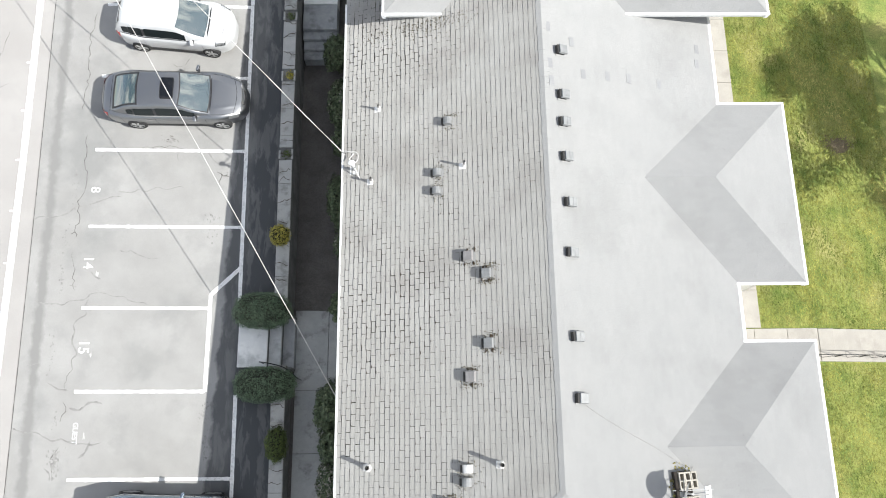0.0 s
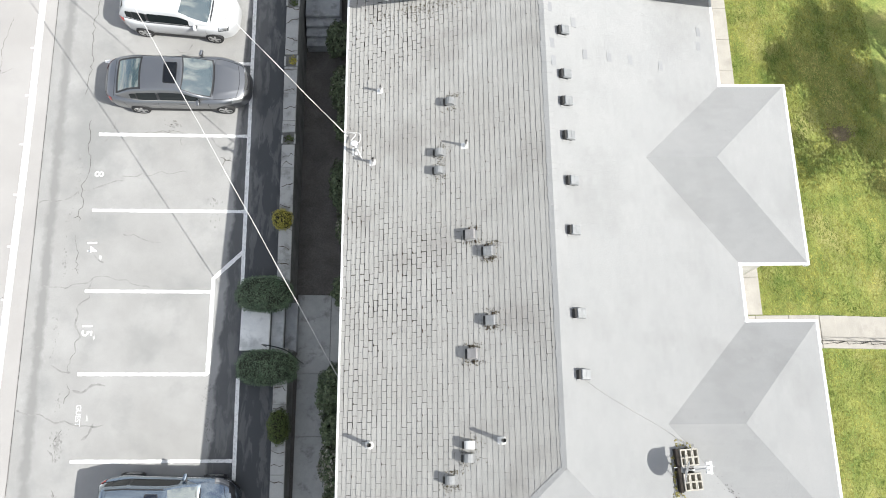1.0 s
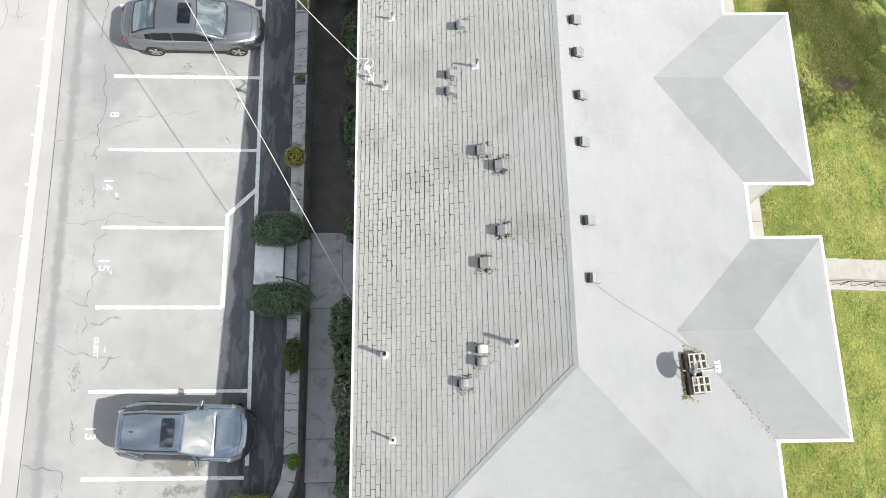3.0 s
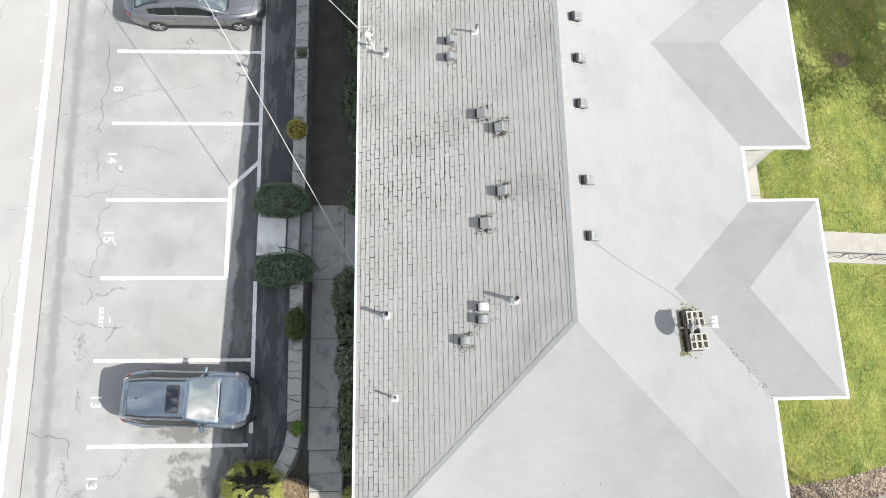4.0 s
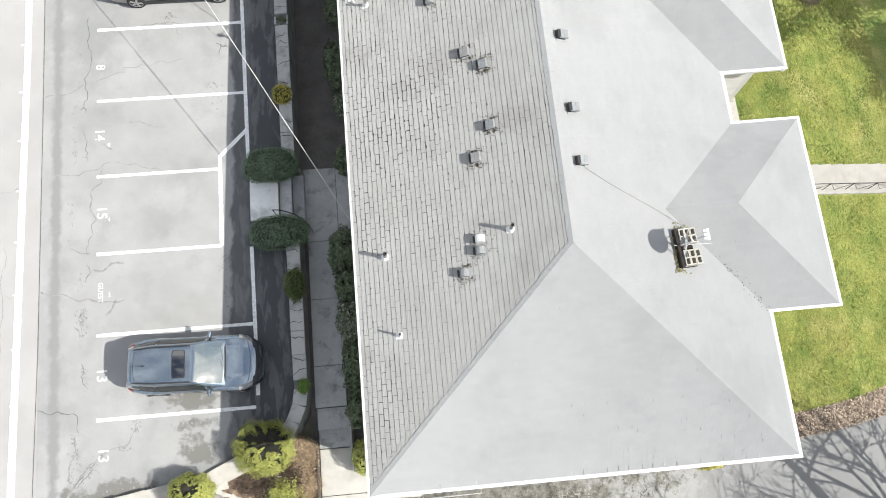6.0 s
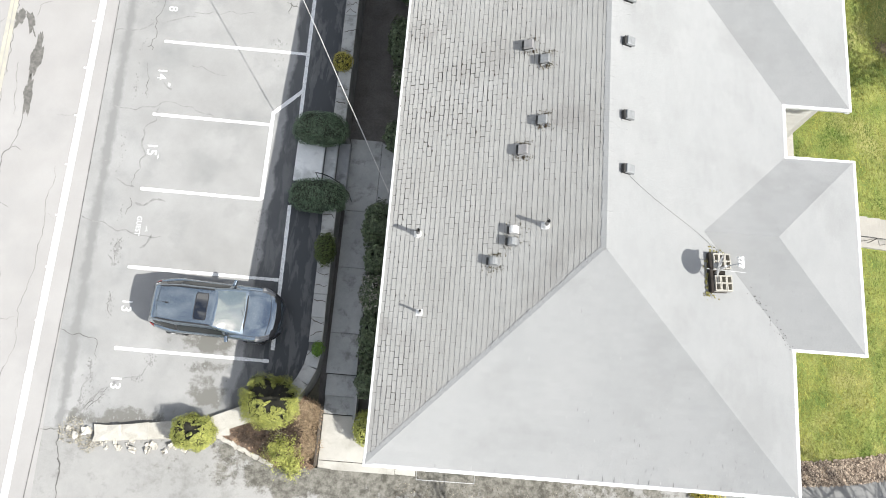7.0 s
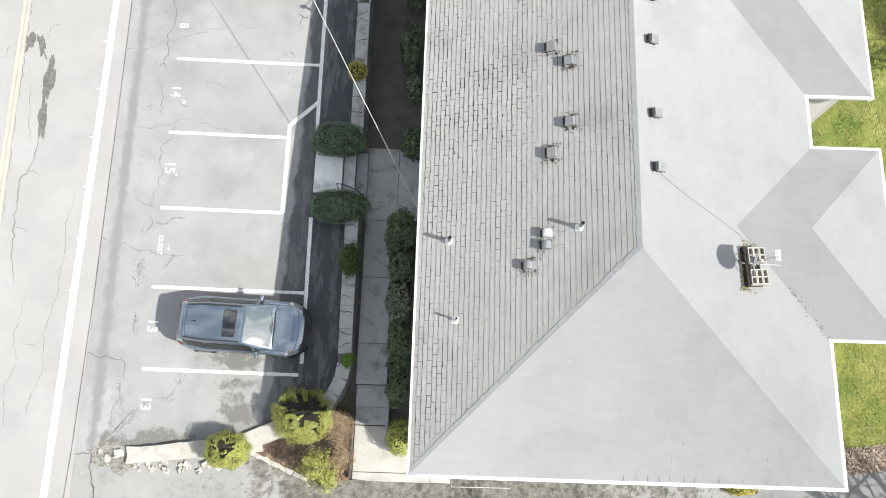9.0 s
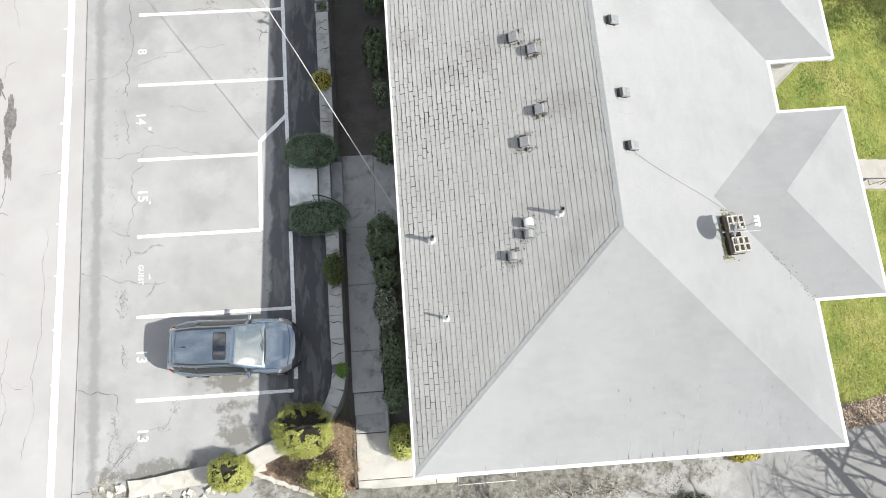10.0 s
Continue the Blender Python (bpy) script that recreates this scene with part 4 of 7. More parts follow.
for y0, y1 in ((3.72, 9.2), (-3.45, 2.06)):
    half, mid = (y1 - y0) / 2, (y0 + y1) / 2
    ax, az = BAY - half, EAVE + PITCH * half
    vx = EA - half - 0.4
    e = EAVE + 0.006
    roof_plane("bay_roof_plane", [(BAY, y0, e), (BAY, y1, e), (ax, mid, az)], (0, 1, 0), (-cosp, 0, PITCH * cosp), (BAY, y0, e), y1 - y0, half / cosp)
    roof_plane("bay_roof_plane", [(vx, mid, az), (ax, mid, az), (BAY, y1, e), (EA - 0.4, y1, e)], (1, 0, 0), (0, -cosp, PITCH * cosp), (vx - 2, y1, e), BAY - vx + 4, half / cosp)
    roof_plane("bay_roof_plane", [(EA - 0.4, y0, e), (BAY, y0, e), (ax, mid, az), (vx, mid, az)], (1, 0, 0), (0, cosp, PITCH * cosp), (vx - 2, y0, e), BAY - vx + 4, half / cosp)
    cap_row((BAY, y0, e), (ax, mid, az), "hip_cap", house, 0.22)
    cap_row((BAY, y1, e), (ax, mid, az), "hip_cap", house, 0.22)
    cap_row((ax, mid, az), (vx + 0.5, mid, az), "ridge_cap", house, 0.22)

# the taller north part of the house, with its own hip roof
UZ, UW, UE, US, UN = 6.3, -1.57, 9.66, 11.5, 40.0
uh = (UE - UW) / 2
ux = (UW + UE) / 2
roof_plane("upper_roof_plane", [(UW, US, UZ), (UE, US, UZ), (ux, US + uh, UZ + PITCH * uh)], (1, 0, 0), (0, cosp, PITCH * cosp), (UW, US, UZ), UE - UW, 3.2)
roof_plane("upper_roof_plane", [(UW, US, UZ), (ux, US + uh, UZ + PITCH * uh), (ux, UN, UZ + PITCH * uh), (UW, UN, UZ)], (0, 1, 0), (cosp, 0, PITCH * cosp), (UW, US, UZ), 5, 3.2)
roof_plane("upper_roof_plane", [(UE, UN, UZ), (ux, UN, UZ + PITCH * uh), (ux, US + uh, UZ + PITCH * uh), (UE, US, UZ)], (0, 1, 0), (-cosp, 0, PITCH * cosp), (UE, US, UZ), 5, 3.2)


def gutter(a, b, z, name="gutter", wide=0.08):
    """White eaves trough with a rolled lip over a fascia board, from a to b."""
    a, b = Vector((*a, z)), Vector((*b, z))
    d = (b - a).normalized()
    out = Vector((d.y, -d.x, 0))
    prof = [(-0.065, -0.15), (wide - 0.03, -0.15), (wide - 0.005, -0.05), (wide, 0.014), (wide - 0.015, 0.022), (0.03, 0.024), (0.0, 0.024), (-0.065, 0.004)]
    verts, faces = [], []
    for p in (a, b):
        for s, h in prof:
            verts.append(p + out * s + Vector((0, 0, h)))
    n = len(prof)
    faces = [(i, (i + 1) % n, n + (i + 1) % n, n + i) for i in range(n)] + [tuple(range(n))[::-1], tuple(range(n, 2 * n))]
    return part(name, mesh_of(name, verts, faces, M["fascia"]), None, house, "white painted eaves trough")


for a, b in (((W, 12.6), (W, S_ - 0.06)), ((W - 0.06, S_), (EA + 0.06, S_)), ((EA, S_ - 0.06), (EA, -3.45)), ((EA - 0.06, -3.45), (BAY + 0.06, -3.45)),
             ((BAY, -3.51), (BAY, 2.12)), ((BAY, 2.06), (EA - 0.06, 2.06)), ((EA, 2.0), (EA, 3.78)), ((EA - 0.06, 3.72), (BAY + 0.06, 3.72)),
             ((BAY, 3.66), (BAY, 9.26)), ((BAY, 9.2), (EA - 0.06, 9.2)), ((EA, 9.14), (EA, 12.2))):
    gutter(a, b, EAVE, wide=0.055 if a[0] == W else 0.064)
for a, b in (((UW, UN), (UW, US - 0.06)), ((UW - 0.06, US), (UE + 0.06, US)), ((UE, US - 0.06), (UE, UN))):
    gutter(a, b, UZ, "upper_gutter", 0.05)

# walls under the eaves, with lapped boards where the notch between the bays shows them
def wall_box(name, x0, x1, y0, y1, z0, z1):
    return part(name, boxed(((x0 + x1) / 2, (y0 + y1) / 2, (z0 + z1) / 2), (x1 - x0, y1 - y0, z1 - z0)), M["siding"], house)


wall_box("wall_west", W + 0.42, W + 0.64, S_ + 0.42, 40, -2.0, EAVE + 0.02)
wall_box("wall_south", W + 0.645, EA - 0.645, S_ + 0.42, S_ + 0.64, -5.0, EAVE + 0.02)
wall_box("wall_east", EA - 0.64, EA - 0.42, S_ + 0.42, 40, -5.0, EAVE + 0.02)
wall_box("upper_wall", UW + 0.4, EA - 0.3, US + 0.75, 39, EAVE - 0.4, UZ - 0.03)
for y0, y1 in ((3.72, 9.2), (-3.45, 2.06)):
    wall_box("bay_wall", EA - 0.415, BAY - 0.4, y0 + 0.4, y1 - 0.4, -5.0, EAVE - 0.02)
board = mesh_of("siding_board", [(-0.78, -0.025, 0), (0.76, -0.025, 0), (0.76, 0.02, 0.17), (-0.78, 0.02, 0.17), (-0.78, 0.03, -0.004), (0.76, 0.03, -0.004)],
                [(0, 1, 2, 3), (4, 5, 1, 0), (4, 0, 3), (5, 2, 1)], M["siding"])
for y0 in (3.72, -3.45):
    for i in range(55):
        ob = part("siding_board", board, None, house)
        ob.location = ((EA - 0.415 + BAY - 0.4) / 2 + 0.01, y0 + 0.37, -4.4 + 0.17 * i)
soffit = bmesh.new()
box(soffit, (W + 0.24, (S_ + 40) / 2, EAVE - 0.16), (0.4, 40 - S_, 0.02))
part("soffit", soffit, M["fascia"], house)


# ---- on the roof ----
def west_z(x):
    return EAVE + PITCH * (x - W)


def east_z(x):
    return EAVE + PITCH * (EA - x)


def on_west(x, y, turn=0.0):
    return pose(x, y, west_z(x) + 0.012, 0, -math.degrees(math.atan(PITCH)), 0) @ pose(0, 0, 0, 0, 0, turn)


def on_east(x, y, turn=0.0):
    return pose(x, y, east_z(x) + 0.012, 0, math.degrees(math.atan(PITCH)), 0) @ pose(0, 0, 0, 0, 0, turn)


def moss_clump(name, spots, mat, parent, size=0.03):
    verts, faces = [], []
    for x, y, z, r in spots:
        for _ in range(9):
            c = Vector((x + random.gauss(0, r), y + random.gauss(0, r), z + random.uniform(0, 0.02)))
            a, s = random.uniform(0, 6.3), size * random.uniform(0.4, 1.2)
            b = len(verts)
            for k in range(4):
                verts.append(c + Vector((math.cos(a + k * 1.57) * s, math.sin(a + k * 1.57) * s, random.uniform(0, 0.02))))
            verts.append(c + Vector((0, 0, 0.03)))
            faces += [(b + k, b + (k + 1) % 4, b + 4) for k in range(4)]
    return part(name, mesh_of(name, verts, faces, mat), None, parent, "tuft of yellow-green moss", kind="stuff")


def box_vent(m, size, high, mat, moss, label, taper=0.86, group="roof vents"):
    """A low square roof vent: base flashing, throat and hood with a turned-down rim; the hood leans level."""
    ob = empty("roof_vent", m, label, "roof vent", group)
    part("flashing", boxed((0, 0, 0.004), (size * 1.25, size * 1.2, 0.008)), M["roof"], ob)
    part("throat", boxed((-size * 0.03, 0, high * 0.36), (size * 0.8, size * 0.78, high * 0.72)), M["ventdark"], ob)
    bm = boxed((size * 0.02, 0, high * 0.8), (size, size, high * 0.42), 0.012)
    for v in bm.verts:
        if v.co.z > high * 0.8:
            v.co.x *= taper
            v.co.y *= taper
    part("hood", bm, mat, ob)
    part("top_seam", boxed((size * 0.02, 0, high * 1.012), (0.012, size * taper * 0.96, 0.008)), mat, ob)
    if group != "ridge vents":
        # near-black box paints the shaded west face and widens the vent's shadow
        part("mouth", boxed((-size * 0.5 - 0.01, 0, high * 0.42), (0.07, size * 0.9, high * 0.8), 0.006), M["ventdark"], ob)
        for sy in (-1, 1):
            for k in range(3):
                part("curled_edge", boxed((size * random.uniform(-0.55, 0.55), sy * size * random.uniform(0.56, 0.72), 0.012), (random.uniform(0.02, 0.03), random.uniform(0.06, 0.13), 0.014)), M["grit"], ob)
    if group == "ridge vents":
        # near-black box paints the shaded west face here too
        part("louvre", boxed((-size * 0.5 - 0.012, 0, high * 0.45), (0.075, size * 0.84, high * 0.72), 0.008), M["ventdark"], ob)
    if moss:
        moss_clump("moss", [(random.uniform(-0.8, 0.6) * size, s * size * random.uniform(0.55, 0.75), 0, 0.05) for s in (-1, 1, -1, 1, -1)], M["moss"], ob, 0.016)
    return ob


WV = (((0.76, 4.16), 0.28, 0.16, "vent_brown", 0, "weathered brown box vent on the shingle roof"), ((1.20, 3.66), 0.265, 0.15, "vent", 1, "grey metal box vent with moss at its foot"),
      ((1.21, 1.87), 0.265, 0.15, "vent", 1, "grey metal box vent with moss at its foot"), ((0.76, 1.06), 0.28, 0.16, "vent_brown", 1, "weathered brown box vent on the shingle roof"))
for (x, y), s, h, c, mo, lab in WV:
    box_vent(on_west(x, y), s, h, M[c], mo, lab)
for x, y in ((3.32, 9.73), (3.31, 8.41), (3.30, 7.62), (3.31, 6.64), (3.33, 5.39), (3.30, 4.06), (3.31, 1.94), (3.33, 0.46)):
    box_vent(on_east(x, y, random.uniform(-2, 2)), 0.265, 0.17, M["vent"], 0, "small grey metal box vent near the ridge", 0.9, "ridge vents")


def hood_vent(m, mat, label, moss=1):
    """A small exhaust hood with a half-round cowl that opens down the slope."""
    ob = empty("exhaust_hood", m, label, "exhaust vent", "exhaust hoods")
    ob.scale = (0.86, 0.86, 0.86)
    part("flashing", boxed((0, 0, 0.004), (0.38, 0.27, 0.008)), M["roof"], ob)
    part("throat", boxed((-0.02, 0, 0.08), (0.2, 0.2, 0.15)), M["ventdark"], ob)
    part("mouth", boxed((-0.16, 0, 0.075), (0.11, 0.21, 0.14), 0.006), M["ventdark"], ob)
    bm = bmesh.new()
    prof = [(0.13, 0.0), (0.13, 0.09), (0.09, 0.17), (0.02, 0.205), (-0.06, 0.2), (-0.13, 0.16)]
    verts = [[bm.verts.new((x, s * 0.115, z)) for x, z in prof] for s in (-1, 1)]
    for i in range(len(prof) - 1):
        bm.faces.new((verts[0][i], verts[0][i + 1], verts[1][i + 1], verts[1][i]))
    for row, sgn in ((verts[0], -1), (verts[1], 1)):
        foot = bm.verts.new((-0.1, sgn * 0.115, 0.0))
        bm.faces.new((row + [foot]) if sgn > 0 else (row + [foot])[::-1])
    bmesh.ops.recalc_face_normals(bm, faces=bm.faces)
    part("cowl", bm, mat, ob, smooth=False)
    if moss:
        moss_clump("moss", [(random.uniform(-0.3, 0.2), s * random.uniform(0.14, 0.2), 0, 0.06) for s in (-1, 1, -1, 1)], M["moss"], ob, 0.016)
    return ob


for (x, y), c, mo, lab in (((0.28, 8.06), "vent", 0, "small grey exhaust hood on the shingle roof"), ((-0.02, 6.60), "vent", 1, "grey exhaust hood among moss"), ((-0.04, 6.08), "vent", 1, "grey exhaust hood among moss"),
                           ((0.64, -1.15), "vent_white", 1, "white exhaust hood on the shingle roof"), ((0.62, -1.46), "vent", 1, "grey exhaust hood beside a white one"), ((0.17, -1.97), "vent", 1, "grey exhaust hood with curled shingles round it")):
    hood_vent(on_west(x, y), M[c], lab, mo)


def soil_pipe(x, y, high, r, label):
    """A plumbing vent pipe in a white lead boot."""
    z = west_z(x)
    ob = empty("vent_pipe", pose(x, y, z + 0.012), label, "vent pipe", "plumbing pipes")
    tilt = pose(0, 0, 0, 0, -math.degrees(math.atan(PITCH)), 0)
    bm = boxed((-0.03, 0.0, 0.004), (0.2, 0.18, 0.008), 0, tilt)
    part("boot", bm, M["flashing"], ob, "white lead boot")
    part("collar", rod(bmesh.new(), (0, 0, -0.03), (0, 0, 0.13), r * 2.2, r * 1.25, 14), M["flashing"], ob)
    bm = bmesh.new()
    rod(bm, (0, 0, 0.1), (0, 0, high), r, n=14, caps=False)
    rod(bm, (0, 0, 0.1), (0, 0, high), r * 0.8, n=14, caps=False)
    part("pipe", bm, M["pipe"], ob, smooth=True)
    part("bore", rod(bmesh.new(), (0, 0, high - 0.05), (0, 0, high - 0.04), r * 0.8, n=14), M["ventdark"], ob)
    return ob


for x, y, h, r in ((-1.73, 8.86, 0.3, 0.03), (-1.92, 6.66, 0.34, 0.035), (0.66, 6.7, 0.36, 0.03), (-1.9, -1.13, 0.40, 0.055), (1.40, -1.05, 0.42, 0.05), (-1.66, -3.31, 0.34, 0.03)):
    soil_pipe(x, y, h, r, "plumbing vent pipe in a white lead boot")

# service mast where the power cable meets the house
mast = empty("service_mast", pose(-2.42, 7.1, west_z(-2.42)), "white service mast with weatherhead at the eave", "service mast")
part("boot", boxed((0, 0, 0.01), (0.3, 0.26, 0.01), 0, pose(0, 0, 0, 0, -math.degrees(math.atan(PITCH)), 0)), M["flashing"], mast)
part("mast_pipe", rod(bmesh.new(), (0, 0, -0.05), (0, 0, 0.55), 0.035, n=12), M["whiteplastic"], mast, smooth=True)
bm = bmesh.new()
bmesh.ops.create_uvsphere(bm, u_segments=12, v_segments=8, radius=0.085)
bmesh.ops.scale(bm, vec=(1.3, 1, 0.8), verts=bm.verts)
bmesh.ops.translate(bm, vec=(-0.03, 0, 0.58), verts=bm.verts)
part("weatherhead", bm, M["whiteplastic"], mast, smooth=True)
part("drip_loop", tube(spline([(-0.08, 0.02, 0.52), (-0.12, 0.2, 0.36), (-0.02, 0.38, 0.34), (-0.28, 0.5, 0.24)]), 0.016, mat=M["cable"], name="drip_loop"), None, mast)
part("drip_loop", tube(spline([(-0.06, -0.02, 0.5), (0.1, 0.16, 0.34), (0.08, 0.42, 0.3), (-0.28, 0.49, 0.22)]), 0.014, mat=M["cable"], name="drip_loop"), None, mast)
part("clamp", boxed((0.02, 0, 0.3), (0.11, 0.1, 0.05), 0.008), M["vent"], mast)
bm = bmesh.new()
rod(bm, (0.25, -0.45, -0.02), (0.02, -0.02, 0.3), 0.014, n=6)
part("brace", bm, M["flashing"], mast)

# overhead cables to the street
def sagging(a, b, sag, n=40):
    a, b = Vector(a), Vector(b)
    return [a + (b - a) * (i / n) - Vector((0, 0, 4 * sag * (i / n) * (1 - i / n))) for i in range(n + 1)]


def overhead(name, label, paths, r, mat):
    ob = empty(name, pose(*paths[0][0]), label, "cable")
    inv = Matrix.Translation(-Vector(paths[0][0]))
    for p in paths:
        part("strand", tube([inv @ q for q in p], r, mat=mat, name="strand"), None, ob)
    return ob


main = sagging((-2.7, 7.56, 5.2), (-17.89, 22.51, 11.6), 0.6)
twist = [p + Vector((0.013 * math.sin(i * 1.3), 0.013 * math.cos(i * 1.3), 0.008)) for i, p in enumerate(main)]
overhead("service_cable", "pale twisted power cable from street to roof mast", [main, twist], 0.008, M["cable"])
line = sagging((-2.36, -0.45, 2.72), (-18.0, 27.6, 11.4), 0.3)
twist = [p + Vector((0.01 * math.sin(i * 1.7), 0.01 * math.cos(i * 1.7), 0.006)) for i, p in enumerate(line)]
overhead("telephone_cable", "pale thin cable slung across the parking lot", [line, twist], 0.0094, M["cable"])

# the dish on its weighted mount
mx, my = 5.98, -1.78
mount = empty("satellite_dish", pose(mx, my, east_z(mx)), "round grey satellite dish on a short mast, seen edge on", "satellite dish")
n_dish = Vector((0.79, -0.25, 0.30)).normalized()
turn = n_dish.to_track_quat("Z", "Y").to_matrix().to_4x4()
centre = Vector((5.76, -1.80, 6.98)) - Vector((mx, my, east_z(mx)))
bm = bmesh.new()
rings, seg = 7, 32
vs = [bm.verts.new((0, 0, -0.05))]
for i in range(1, rings + 1):
    for k in range(seg):
        a = 2 * math.pi * k / seg
        rr = 0.31 * i / rings
        vs.append(bm.verts.new((rr * math.cos(a), rr * 1.06 * math.sin(a), -0.05 + 0.05 * (i / rings) ** 2)))
for k in range(seg):
    bm.faces.new((vs[0], vs[1 + k], vs[1 + (k + 1) % seg]))
for i in range(rings - 1):
    for k in range(seg):
        a, b = 1 + i * seg + k, 1 + i * seg + (k + 1) % seg
        bm.faces.new((vs[a], vs[a + seg], vs[b + seg], vs[b]))
bmesh.ops.solidify(bm, geom=bm.faces[:], thickness=0.012)
bmesh.ops.transform(bm, matrix=Matrix.Translation(centre) @ turn, verts=bm.verts)
part("reflector", bm, M["dish"], mount, smooth=True)
bm = bmesh.new()
rod(bm, (-0.06, 0, 0.05), (-0.06, 0, 0.86), 0.024, n=10)
part("mast", bm, M["whiteplastic"], mount)
part("bracket", boxed(tuple(centre - n_dish * 0.08), (0.12, 0.12, 0.14), 0.015), M["vent"], mount)
lnb = centre + n_dish * 0.54 + Vector((0, 0.24, 0.02))
part("feed_arm", rod(bmesh.new(), centre - Vector((0, 0, 0.26)), lnb - Vector((0, 0, 0.03)), 0.012, n=8), M["dish"], mount)
head = part("feed_horns", boxed(tuple(lnb), (0.06, 0.3, 0.05), 0.012, None), M["whiteplastic"], mount)
for k in (-1, 0, 1):
    bm = bmesh.new()
    rod(bm, lnb + Vector((-0.02, 0.1 * k, 0.02)), lnb + Vector((-0.13, 0.1 * k, 0.04)), 0.034, n=12)
    part("horn", bm, M["whiteplastic"], mount, smooth=False)
part("strut", rod(bmesh.new(), (0.02, 0.42, 0.06), tuple(centre - n_dish * 0.06), 0.012, n=6), M["vent"], mount)
part("strut", rod(bmesh.new(), (0.02, -0.42, 0.06), tuple(centre - n_dish * 0.06), 0.012, n=6), M["vent"], mount)
part("tail_rod", rod(bmesh.new(), (-0.35, 0.05, 0.28), (0.72, 0.06, 0.12), 0.009, n=6), M["dish"], mount)
part("coax", tube(spline([(0.0, 0.1, 0.3), (0.18, 0.4, 0.1), (0.3, 0.62, -0.06), (0.1, 0.84, 0.02)]), 0.009, mat=M["coax"], name="coax"), None, mount)

tray_m = Matrix.Translation((6.0, -1.79, east_z(6.0) + 0.1)) @ pose(0, 0, 0, 0, 7, 4)
tray = empty("mount_tray", tray_m, "rusty tray that carries concrete blocks on the roof, painted black as their shaded side", "tray")
part("base", boxed((-0.05, 0, -0.03), (0.5, 1.02, 0.06), 0.01), M["tray"], tray)
# near-black upright: the blocks' shaded west side, put into its colour
part("rail", boxed((-0.26, 0, 0.06), (0.08, 1.04, 0.2), 0.01), M["tray"], tray)
for sx in (-0.24, 0.15):
    for sy in (-0.45, 0.45):
        part("foot", boxed((sx, sy, -0.12 if sx < 0 else -0.2), (0.08, 0.08, 0.16 if sx < 0 else 0.3)), M["tray"], tray)


def hollow_block():
    """A concrete block set on end so that its two hollows look up."""
    bm = bmesh.new()
    gx, gy = (-0.095, -0.062, 0.062, 0.095), (-0.2, -0.168, -0.018, 0.018, 0.168, 0.2)
    solid = {(i, j) for i in range(3) for j in range(5)} - {(1, 1), (1, 3)}
    at = {}
    def corner(i, j, k):
        if (i, j, k) not in at:
            at[i, j, k] = bm.verts.new((gx[i], gy[j], 0.095 if k else -0.095))
        return at[i, j, k]
    for i, j in solid:
        bm.faces.new([corner(*c, 1) for c in ((i, j), (i + 1, j), (i + 1, j + 1), (i, j + 1))])
        bm.faces.new([corner(*c, 0) for c in ((i, j + 1), (i + 1, j + 1), (i + 1, j), (i, j))])
        for (di, dj), (a, b) in (((-1, 0), ((i, j + 1), (i, j))), ((1, 0), ((i + 1, j), (i + 1, j + 1))), ((0, -1), ((i, j), (i + 1, j))), ((0, 1), ((i + 1, j + 1), (i, j + 1)))):
            if (i + di, j + dj) not in solid:
                bm.faces.new((corner(*a, 0), corner(*b, 0), corner(*b, 1), corner(*a, 1)))
    me = bpy.data.meshes.new("concrete_block")
    bm.to_mesh(me)
    bm.free()
    me.materials.append(M["block"])
    return me


block_mesh = hollow_block()
for sy in (-0.29, 0.29):
    for k in range(3):
        ob = new("concrete_block", block_mesh)
        ob.matrix_world = tray_m @ pose(-0.118 + 0.156 * k, sy, 0.098, 0, 0, random.uniform(-2.0, 2.0)) @ Matrix.Diagonal((0.79, 1.02, 1, 1))
        tagged(ob, "pale hollow concrete block weighing down the dish mount", "concrete block", "ballast blocks")
ob = moss_clump("moss_tufts", [(5.6 + random.uniform(-0.06, 0.5), y, east_z(5.75) + 0.0 + random.uniform(-0.12, 0.02), 0.05) for y in (-1.2, -1.16, -1.22, -2.4, -2.42, -2.36, -2.34, -1.24)] + [(5.66 + random.uniform(-0.04, 0.04), -1.5 - 0.17 * k, east_z(5.66) + 0.03, 0.035) for k in range(6)], M["tuft"], None, 0.026)
tagged(ob, "yellow-green moss tufts round the block tray", "moss", kind="stuff")
ob = part("coax_cable", tube(spline([(3.4, 0.34, east_z(3.4) + 0.03), (3.9, 0.02, east_z(3.9) + 0.02), (4.6, -0.36, east_z(4.6) + 0.02), (5.2, -0.66, east_z(5.2) + 0.02), (5.75, -0.98, east_z(5.75) + 0.04), (6.05, -1.25, east_z(6.05) + 0.22)]), 0.0065, mat=M["coax"], name="coax_cable"), None)
tagged(ob, "thin grey cable lying across the roof to the dish", "cable")


# a few newer tabs let into the east plane
for x, y in ((3.67, 10.11), (3.97, 9.2), (4.72, 9.3), (5.39, 9.38), (6.39, 9.42), (7.85, 10.9), (7.8, 10.4), (2.98, 10.42), (3.0, 9.32), (3.02, 8.8)):
    ob = part("newer_shingle", boxed((0, 0, 0.0), (0.15, 0.29, 0.004)), M["newer_tab"], house)
    ob.matrix_world = on_east(x, y, random.uniform(-1, 1)) @ Matrix.Translation((0, 0, 0.002))


# ---- retaining wall, landing, steps and walk on the west side ----
wall = empty("retaining_wall", pose(0, 0, 0), "low concrete retaining wall with cracked pale coping blocks", "wall", kind="structure")


